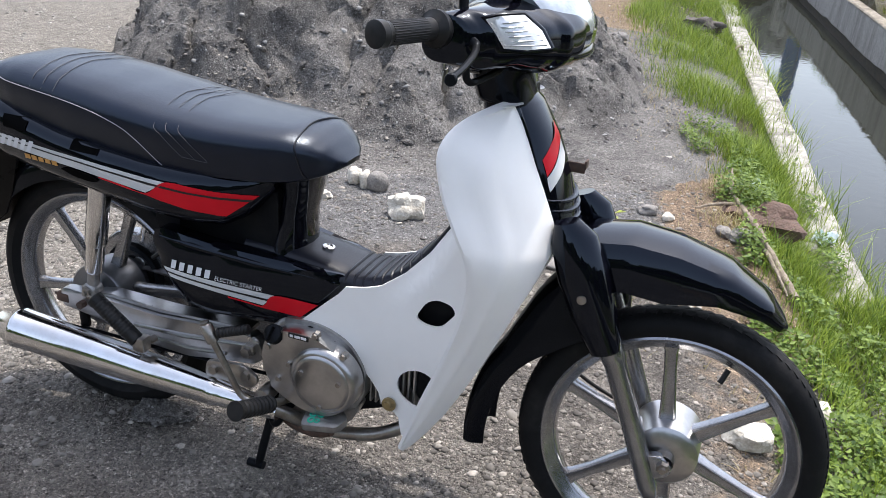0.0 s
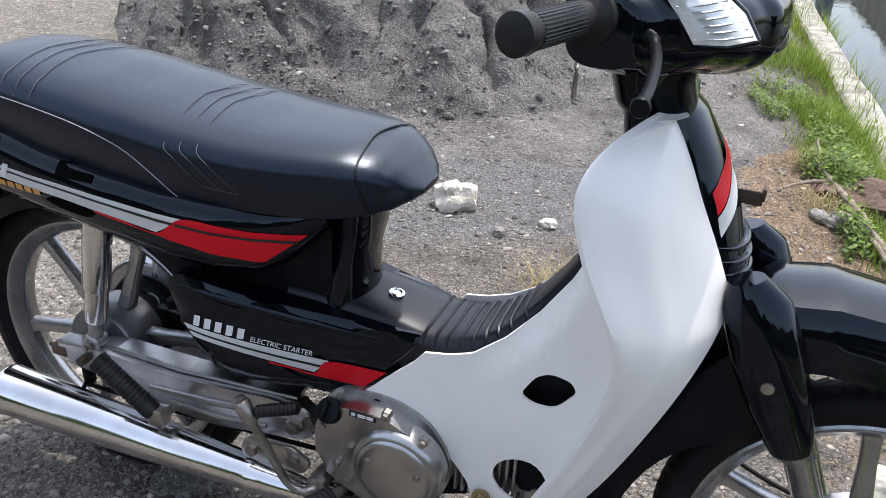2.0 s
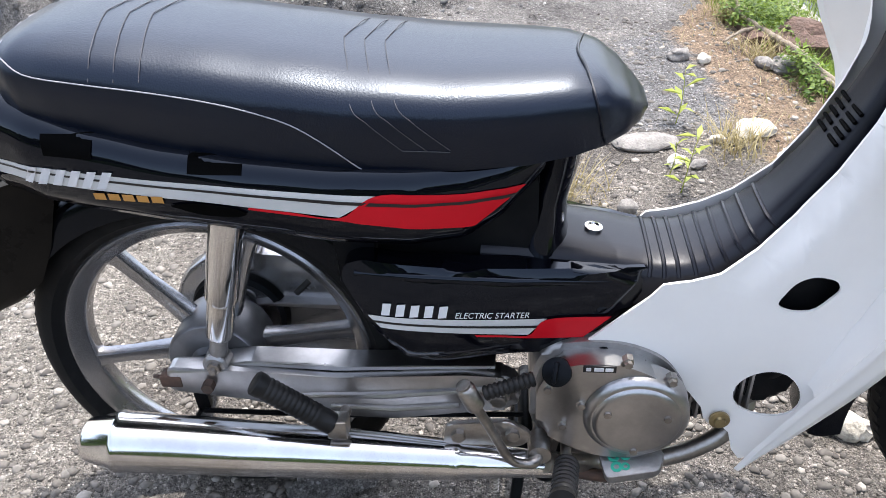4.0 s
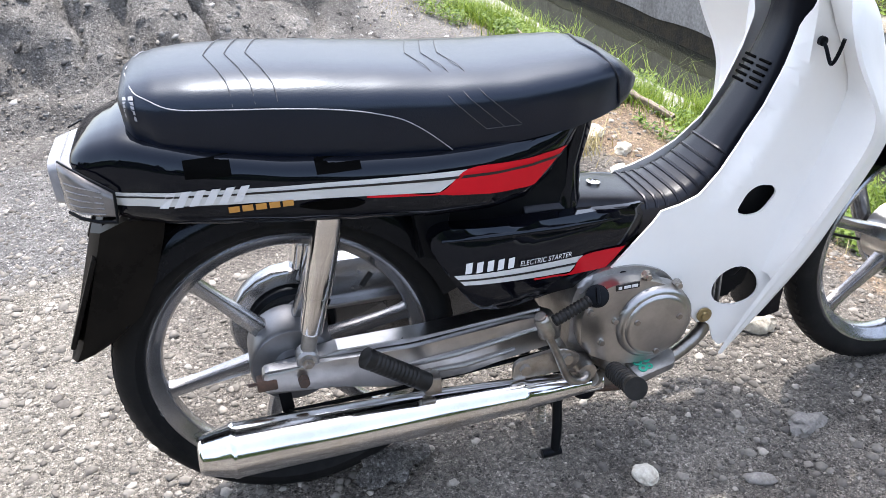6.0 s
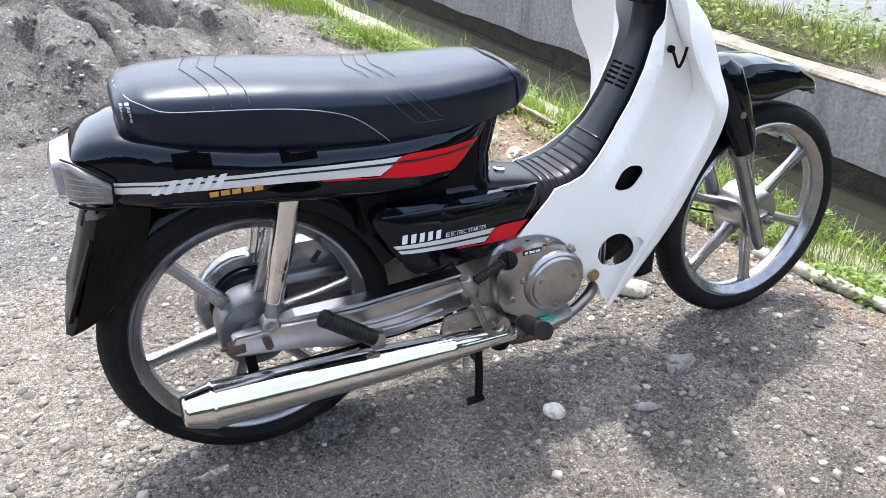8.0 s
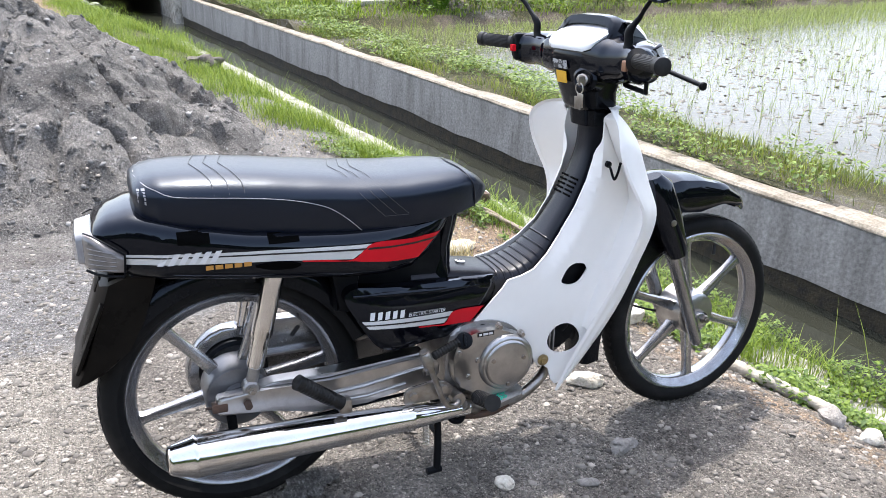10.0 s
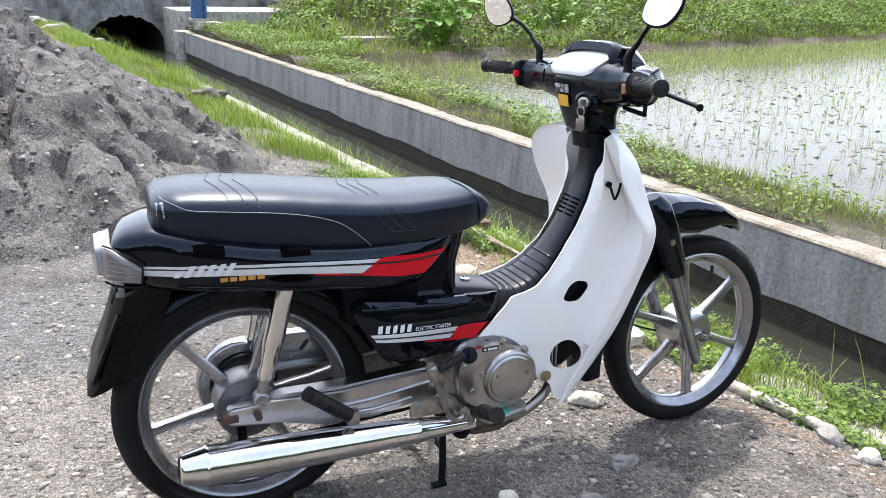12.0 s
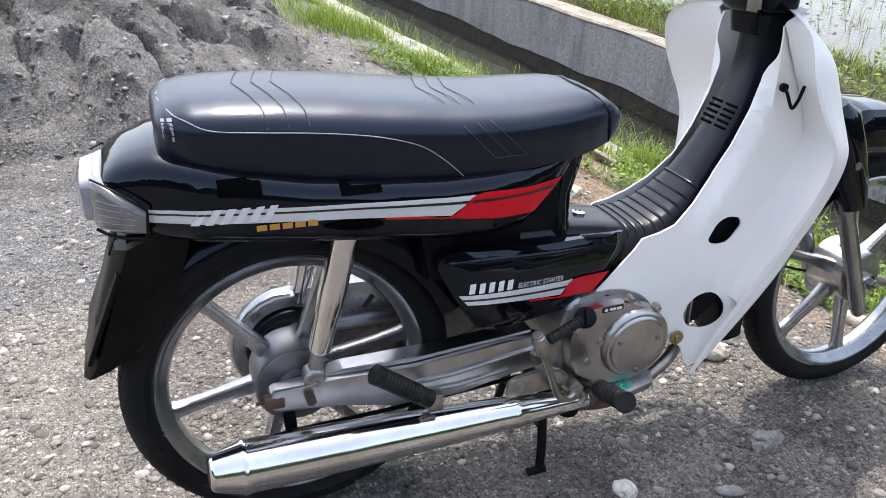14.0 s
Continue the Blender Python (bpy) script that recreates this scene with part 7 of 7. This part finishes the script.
def pillion_rubber(bm):
    a, b = Vector((0.186, -0.158, 0.268)), Vector((0.090, -0.162, 0.344))
    ks = [(0.0, 0.013), (0.02, 0.0155), (0.12, 0.016)] + [(0.2 + 0.06 * k + e, r) for k in range(11) for e, r in ((0.0, 0.0152), (0.02, 0.0164), (0.04, 0.0164), (0.058, 0.0152))] + [(0.90, 0.0168), (0.98, 0.0168), (1.0, 0.014)]
    tube(bm, [a + (b - a) * f for f, r in ks], [r for f, r in ks], 18)


bpart("peg_rubber", pillion_rubber, RUBBER_PLAIN, pp, "ridged black rubber")


def kick(bm):
    tube(bm, spline([(0.462, -0.105, 0.212), (0.458, -0.150, 0.207), (0.437, -0.158, 0.207), (0.418, -0.162, 0.225), (0.395, -0.170, 0.285), (0.370, -0.178, 0.345)], 26), [0.0085] * 8 + [0.0065] * 18, 12)
    lathe(bm, [(-0.018, 0), (-0.018, 0.016), (0.018, 0.016), (0.018, 0)], (0.462, -0.13, 0.212), (0, 1, 0), 16)
    lathe(bm, [(-0.02, 0), (-0.02, 0.0125), (0.014, 0.0125), (0.018, 0.009), (0.022, 0.0095), (0.024, 0)], (0.370, -0.178, 0.348), (-0.35, -0.1, 0.9), 14)


ks_ = bpart("kick_starter", kick, STEEL, label="steel kick starter lever")


def kick_pedal(bm):
    a, b = Vector((0.375, -0.176, 0.345)), Vector((0.458, -0.165, 0.372))
    P, R = [], []
    for k in range(10):
        for f, r in ((0.0, 0.008), (0.3, 0.0098), (0.7, 0.0098), (1.0, 0.008)):
            P.append(a + (b - a) * (0.15 + 0.75 * (k + f) / 10))
            R.append(r)
    tube(bm, P, R, 12)


bpart("kick_rubber", kick_pedal, RUBBER_PLAIN, ks_, "ribbed black rubber")


def brake_arm(bm):
    tube(bm, spline([(0.452, -0.085, 0.15), (0.50, -0.10, 0.135), (0.56, -0.115, 0.140), (0.60, -0.122, 0.160)], 14), 0.009, 10)


br = bpart("brake_pedal", brake_arm, RUST, label="rusty rear brake pedal with a worn pad")


def brake_pad(bm):
    m = Matrix.Translation((0.590, -0.130, 0.188)) @ pose(0, 0, 0, 8, -8, 10)
    slab(bm, rounded([(-0.042, -0.022), (0.03, -0.026), (0.046, 0.0), (0.03, 0.026), (-0.042, 0.022)], 0.008), -0.007, 0.007, 0.002)
    bmesh.ops.transform(bm, matrix=m @ Matrix.Rotation(radians(-90), 4, "X"), verts=bm.verts)


bpd = bpart("pedal_pad", brake_pad, ALLOY_DULL, br, "worn grey pedal pad")
GREEN = material("green_paint_marks", (0.03, 0.42, 0.27), 0.4, other=(0.05, 0.5, 0.33), scale=40)


def pad_mark(bm):
    m = Matrix.Translation((0.590, -0.130, 0.188)) @ pose(0, 0, 0, 8, -8, 10)
    for cx, cy, r in ((-0.024, 0.008, 0.008), (-0.024, -0.008, 0.008), (-0.008, 0.006, 0.007), (-0.012, -0.010, 0.006)):
        lathe(bm, [(0.0072, r), (0.0085, r), (0.0085, r * 0.5), (0.0072, r * 0.5)], (cx, cy, 0), (0, 0, 1), 12, closed=True)
    bmesh.ops.transform(bm, matrix=m, verts=bm.verts)


bpart("paint_mark", pad_mark, GREEN, bpd, "green paint marks")


def stand(bm):
    for s in (-1, 1):
        tube(bm, [(0.445, s * 0.06, 0.17), (0.432, s * 0.095, 0.06), (0.425, s * 0.105, 0.012)], 0.009, 10)
        tube(bm, [(0.436, s * 0.105, 0.010), (0.400, s * 0.105, 0.009)], 0.009, 10)
    tube(bm, [(0.445, -0.08, 0.16), (0.445, 0.08, 0.16)], 0.012, 10)
    tube(bm, [(0.436, -0.09, 0.09), (0.436, 0.09, 0.09)], 0.008, 10)


bpart("centre_stand", stand, MATT_BLACK, label="black centre stand")


def stand_spring(bm):
    pts = [(0.40 + 0.007 * math.cos(k * 0.9), -0.10 + 0.007 * math.sin(k * 0.9), 0.19 - 0.0011 * k) for k in range(100)]
    tube(bm, pts, 0.0015, 5)


bpart("stand_spring", stand_spring, STEEL, label="coil spring of the stand")


def peg_bracket(bm):
    tube(bm, spline([(0.50, -0.09, 0.18), (0.49, -0.115, 0.165), (0.478, -0.12, 0.14), (0.462, -0.11, 0.138), (0.455, -0.10, 0.155)], 16), 0.008, 10)


bpart("peg_bracket", peg_bracket, MATT_BLACK, pg, "black bent bracket")


# ---- handlebar ----
def bar_body(bm):
    """The instrument housing across the bar, from sleeve to sleeve."""
    rows = [(0.0, 0.782, 0.972, 0.888, 1.006), (0.05, 0.782, 0.970, 0.889, 1.003), (0.085, 0.786, 0.960, 0.892, 0.997), (0.110, 0.792, 0.938, 0.898, 0.992), (0.130, 0.795, 0.908, 0.906, 0.989), (0.152, 0.786, 0.874, 0.906, 0.985), (0.172, 0.778, 0.854, 0.910, 0.982), (0.196, 0.772, 0.840, 0.914, 0.979), (0.200, 0.780, 0.832, 0.922, 0.972)]
    rings = []
    for k in range(-40, 41):
        y = 0.2 * k / 40
        x0, x1, z0, z1 = table(rows, abs(y))
        ring = []
        for j in range(32):
            t = 2 * math.pi * j / 32
            c, q = math.cos(t), math.sin(t)
            ring.append(((x0 + x1) / 2 + (x1 - x0) / 2 * math.copysign(abs(c) ** 0.72, c), y, (z0 + z1) / 2 + (z1 - z0) / 2 * math.copysign(abs(q) ** 0.72, q) - 0.10 * (x1 - x0) * max(0, c) * max(0, q)))
        rings.append(ring)
    ring_loft(bm, rings)


hs = bpart("handlebar_housing", bar_body, GLOSS_BLACK, label="black handlebar housing with instruments", steer="bars")


def neck(bm):
    rings = []
    for z, x0, x1, w in ((0.790, 0.818, 0.905, 0.040), (0.826, 0.814, 0.896, 0.043), (0.830, 0.806, 0.898, 0.050), (0.838, 0.802, 0.896, 0.053), (0.868, 0.794, 0.890, 0.058), (0.900, 0.786, 0.895, 0.066), (0.930, 0.780, 0.918, 0.075), (0.950, 0.777, 0.92, 0.080), (0.958, 0.780, 0.915, 0.078)):
        rings.append([((x0 + x1) / 2 + (x1 - x0) / 2 * math.copysign(abs(math.cos(t)) ** 0.55, math.cos(t)), w * math.copysign(abs(math.sin(t)) ** 0.6, math.sin(t)), z) for t in (2 * math.pi * k / 36 for k in range(36))])
    ring_loft(bm, rings)


bpart("neck_cover", neck, BAR_BLACK, hs, "black cover between bar and steering head", steer="bars")


def hood(bm):
    """The roof over the dials, open to the rear."""
    rings = []
    for x, w, top, foot in ((0.838, 0.083, 1.026, 0.985), (0.842, 0.085, 1.036, 0.982), (0.862, 0.084, 1.038, 0.98), (0.895, 0.080, 1.026, 0.97), (0.925, 0.074, 1.004, 0.96), (0.945, 0.066, 0.985, 0.95)):
        arch = [(-1.0, 0.0), (-0.97, 0.35), (-0.88, 0.72), (-0.7, 0.93), (-0.4, 1.0), (0, 1.0), (0.4, 1.0), (0.7, 0.93), (0.88, 0.72), (0.97, 0.35), (1.0, 0.0)]
        outer = [(x - 0.025 * (1 - b), w * a, foot + (top - foot) * b) for a, b in arch]
        inner = [(x - 0.025 * (1 - b), (w - 0.009) * a, foot + (top - foot - 0.009) * b) for a, b in arch]
        rings.append(outer + inner[::-1])
    ring_loft(bm, rings)


bpart("console_hood", hood, BAR_BLACK, hs, "black instrument hood", steer="bars")
# The pale base colour paints in a reflection of bright sky.
GLASS_SKY = material("instrument_glass", (0.62, 0.63, 0.64), 0.05, spec=0.9, other=(0.5, 0.51, 0.52), scale=10)


def dial(bm):
    rows = []
    for x, z, w in ((0.779, 0.972, 0.050), (0.784, 0.978, 0.064), (0.80, 0.989, 0.072), (0.83, 1.004, 0.073), (0.86, 1.016, 0.070), (0.88, 1.022, 0.066)):
        rows.append([(x, w * a, z + 0.004 * (1 - a * a)) for a in (-1, -0.6, -0.2, 0.2, 0.6, 1)] + [(x, w * a, z - 0.010) for a in (1, -1)])
    ring_loft(bm, rows)


bpart("instrument_glass", dial, GLASS_SKY, hs, "instrument glass with the sky's reflection painted in pale", steer="bars")
LAMP_GLASS = material("headlamp_glass", (0.62, 0.66, 0.68), 0.06, 0.55, spec=0.9, other=(0.36, 0.39, 0.41), scale=22, mix=(0.4, 0.7), bump=0.25, bump_scale=45)
LAMP_RIB = material("indicator_lens", (0.82, 0.82, 0.82), 0.12, 0.3, spec=0.9, other=(0.62, 0.62, 0.62), scale=40)


def headlamp(bm):
    rows = []
    for b in range(9):
        f = b / 8
        z = 0.907 + 0.100 * f
        w = 0.082 + 0.020 * f
        row = []
        for a in range(-8, 9):
            g = a / 8
            row.append((0.996 - (0.038 + 0.03 * f * f) * abs(g) ** 2.2 - 0.012 * (1 - f) ** 6 - 0.045 * max(0, f - 0.35) ** 1.6 / 0.65 ** 1.6, w * g, z - 0.006 * g * g * (1 - f)))
        rows.append(row + [(0.90, w * 0.9, z), (0.90, -w * 0.9, z)])
    ring_loft(bm, rows)
    bmesh.ops.translate(bm, vec=(-0.022, 0, 0.016), verts=bm.verts)


bpart("headlamp", headlamp, LAMP_GLASS, hs, "clear headlamp glass", steer="bars")


def lamp_lip(bm):
    tube(bm, spline([(0.90, -0.104, 0.912), (0.950, -0.086, 0.908), (0.978, -0.055, 0.905), (0.987, 0.0, 0.903), (0.978, 0.055, 0.905), (0.950, 0.086, 0.908), (0.90, 0.104, 0.912)], 30), 0.009, 10)
    bmesh.ops.translate(bm, vec=(-0.020, 0, 0.016), verts=bm.verts)


bpart("lamp_lip", lamp_lip, BAR_BLACK, hs, "black lip under the headlamp", steer="bars")
for side in (-1, 1):
    o = Vector((0.57, side * 0.80, 0.16)).normalized()
    quad = [Vector((0.938, side * 0.108, 0.926)), Vector((0.910, side * 0.126, 0.924)), Vector((0.881, side * 0.140, 0.926)), Vector((0.865, side * 0.147, 0.948)), Vector((0.852, side * 0.151, 0.964)), Vector((0.872, side * 0.139, 0.970)), Vector((0.897, side * 0.118, 0.971)), Vector((0.922, side * 0.110, 0.950))]
    quad = [p + Vector((-0.006, 0, 0.011)) for p in quad]

    def indicator(bm, o=o, quad=quad):
        c = sum(quad, Vector()) / 8
        ring_loft(bm, [[c + (p - c) * g + o * h for p in quad] for h, g in ((-0.03, 1.0), (0.010, 1.0), (0.014, 0.94), (0.016, 0.6))])
    ind = bpart("indicator", indicator, LAMP_RIB, hs, "clear ribbed indicator lens", steer="bars")

    def indicator_ribs(bm, o=o, quad=quad):
        for k in range(6):
            f = 0.12 + 0.14 * k
            a, b = quad[0].lerp(quad[6], f) * 0.94 + quad[2].lerp(quad[4], f) * 0.06, quad[2].lerp(quad[4], f) * 0.94 + quad[0].lerp(quad[6], f) * 0.06
            tube(bm, [a + o * 0.0145, (a + b) / 2 + o * 0.0165, b + o * 0.0145], 0.0013, 6)
    bpart("lens_ribs", indicator_ribs, LAMP_GLASS, ind, steer="bars")

    def indicator_rim(bm, o=o, quad=quad):
        tube(bm, [p + o * 0.009 for p in quad + quad[:1]], 0.0045, 8)
    bpart("lens_rim", indicator_rim, BAR_BLACK, ind, "black lens surround", steer="bars")
    ga, gb = Vector((0.795, side * 0.192, 0.958)), Vector((0.754, side * 0.297, 0.961))

    def grip(bm, ga=ga, gb=gb):
        d = gb - ga
        ks = [(0, 0.024), (0.04, 0.026), (0.10, 0.026), (0.14, 0.020), (0.18, 0.0152), (0.86, 0.0152), (0.88, 0.0178), (0.985, 0.0178), (1.0, 0.0145)]
        tube(bm, [ga + d * f for f, r in ks], [r for f, r in ks], 24)
    gp = bpart("handlebar_grip", grip, RUBBER_PLAIN, label="black rubber handlebar grip", steer="bars")

    def grip_ribs(bm, ga=ga, gb=gb):
        d = gb - ga
        t = d.normalized()
        w = t.cross(Vector((0, 0, 1))).normalized()
        u = w.cross(t)
        for k in range(30):
            q = 2 * math.pi * k / 30
            off = (math.cos(q) * u + math.sin(q) * w) * 0.0152
            tube(bm, [ga + d * 0.30 + off, ga + d * 0.80 + off], 0.0007, 5)
    bpart("grip_ribs", grip_ribs, RUBBER_PLAIN, gp, steer="bars")
    mc = Vector((0.814, -0.232, 1.117)) if side < 0 else Vector((0.764, 0.262, 1.108))

    def mirror_stem(bm, s=side, mc=mc):
        tip = mc + Vector((0.016, -0.012 * s, -0.012))
        tube(bm, spline([(0.812, s * 0.130, 0.965), (0.812, s * 0.131, 0.990), (0.811, s * 0.133, 1.015), Vector((0.811, s * 0.14, 1.035)).lerp(tip, 0.15), Vector((0.811, s * 0.14, 1.035)).lerp(tip, 0.6), tip], 22), [0.0085] * 3 + [0.0065] * 7 + [0.0052] * 9 + [0.0075] * 3, 12)
    ms = bpart("mirror", mirror_stem, MATT_BLACK, label="rear-view mirror on a black stem", steer="bars")
    mm = Matrix.Translation(mc) @ Matrix.Rotation(radians(16 if side < 0 else 24), 4, "Z") @ Matrix.Rotation(radians(17 if side < 0 else -4), 4, "Y") @ Matrix.Rotation(radians(-24 * side), 4, "X")

    def oval(g, x=0.0):
        return [mm @ Vector((x, 0.035 * g * math.copysign(abs(math.cos(t)) ** 0.85, math.cos(t)) * (1 - 0.12 * math.sin(t)), 0.046 * g * math.copysign(abs(math.sin(t)) ** 0.85, math.sin(t)))) for t in (2 * math.pi * k / 36 for k in range(36))]

    def mirror_shell(bm):
        ring_loft(bm, [oval(0.97, 0.0), oval(1.0, 0.003), oval(0.95, 0.012), oval(0.72, 0.022), oval(0.3, 0.026)])
    bpart("mirror_shell", mirror_shell, MATT_BLACK, ms, "black mirror shell", steer="bars")

    def mirror_glass(bm):
        bm.faces.new([bm.verts.new(p) for p in oval(0.91, -0.0012)])
    bpart("mirror_glass", mirror_glass, MIRROR, ms, "mirror glass", smooth=False, steer="bars")


def lever(bm):
    tube(bm, spline([(0.838, -0.185, 0.948), (0.848, -0.195, 0.944), (0.856, -0.225, 0.936), (0.858, -0.262, 0.926), (0.856, -0.292, 0.920)], 20), [0.0078] * 6 + [0.0053] * 14, 10, 0.8)
    bmesh.ops.create_uvsphere(bm, u_segments=14, v_segments=10, radius=0.0085, matrix=Matrix.Translation((0.856, -0.296, 0.919)))


bpart("brake_lever", lever, MATT_BLACK, label="black front brake lever", steer="bars")


def lever_bracket(bm):
    tube(bm, spline([(0.858, -0.095, 0.893), (0.852, -0.12, 0.890), (0.842, -0.148, 0.888), (0.836, -0.160, 0.893), (0.834, -0.168, 0.912), (0.832, -0.168, 0.935)], 18), 0.0055, 8)


bpart("cable_guide", lever_bracket, MATT_BLACK, label="black curved cable guide", steer="bars")


def switches(bm):
    box(bm, (0.775, 0.160, 0.918), (0.825, 0.192, 0.982), 0.006)


bpart("switch_box", switches, MATT_BLACK, hs, "black switch box", steer="bars")


def red_switch(bm):
    box(bm, (0.766, 0.163, 0.940), (0.778, 0.188, 0.956), 0.002)


bpart("red_switch", red_switch, RED, hs, "red switch", steer="bars")
AMBER = material("amber_button", (0.22, 0.10, 0.05), 0.3, other=(0.3, 0.16, 0.09), scale=60)


def starter(bm):
    box(bm, (0.783, -0.150, 0.934), (0.793, -0.140, 0.956), 0.002)


bpart("starter_button", starter, AMBER, hs, "amber starter button", steer="bars")
STICK = Matrix.Translation((0.7805, 0.018, 0.902)) @ Matrix.Rotation(radians(-9), 4, "Y")


def sticker(bm):
    box(bm, (-0.0008, -0.022, -0.015), (0.0008, 0.014, 0.012), 0.0, STICK)


def sticker_top(bm):
    box(bm, (-0.0008, -0.028, 0.018), (0.0008, 0.022, 0.037), 0.0, STICK)


YELLOW = material("yellow_sticker", (0.75, 0.42, 0.03), 0.4, other=(0.65, 0.36, 0.03), scale=60)
PLATE = material("grey_data_sticker", (0.4, 0.4, 0.4), 0.4, other=(0.04, 0.04, 0.04), scale=90, mix=(0.48, 0.52))
bpart("warning_sticker", sticker, YELLOW, hs, "yellow warning sticker", steer="bars")
bpart("data_sticker", sticker_top, PLATE, hs, "grey data sticker", steer="bars")


def lock_boss(bm):
    lathe(bm, [(-0.02, 0), (-0.02, 0.030), (0.010, 0.026), (0.014, 0.020), (0.010, 0.014), (0.010, 0)], (0.795, -0.052, 0.902), (-1, -0.35, 0.1), 24)


bpart("lock_boss", lock_boss, BAR_BLACK, hs, "black boss round the lock", steer="bars")


def lock(bm):
    lathe(bm, [(0, 0), (0, 0.012), (0.014, 0.012), (0.016, 0.009), (0.014, 0)], (0.788, -0.054, 0.903), (-1, -0.35, 0.1), 18)


lk = bpart("ignition_lock", lock, STEEL, hs, "steel ignition lock", steer="bars")


def key_in_lock(bm):
    pts = [(0.764, -0.064 + 0.010 * math.cos(t), 0.886 + 0.012 * math.sin(t)) for t in (2 * math.pi * k / 16 for k in range(17))]
    tube(bm, pts, 0.0012, 5)
    box(bm, (0.760, -0.0655, 0.892), (0.780, -0.0625, 0.912), 0.001)


bpart("key", key_in_lock, STEEL, lk, "steel key on a ring", steer="bars")
for dy, dz, l in ((-0.006, -0.028, 0.030), (0.007, -0.034, 0.028), (0.0, -0.030, 0.036)):
    def loose_key(bm, dy=dy, dz=dz, l=l):
        box(bm, (0.763, -0.064 + dy - 0.005, 0.888 + dz - l / 2), (0.765, -0.064 + dy + 0.005, 0.888 + dz + l / 2), 0.0006)
    bpart("key", loose_key, STEEL, lk, "steel key", steer="bars")
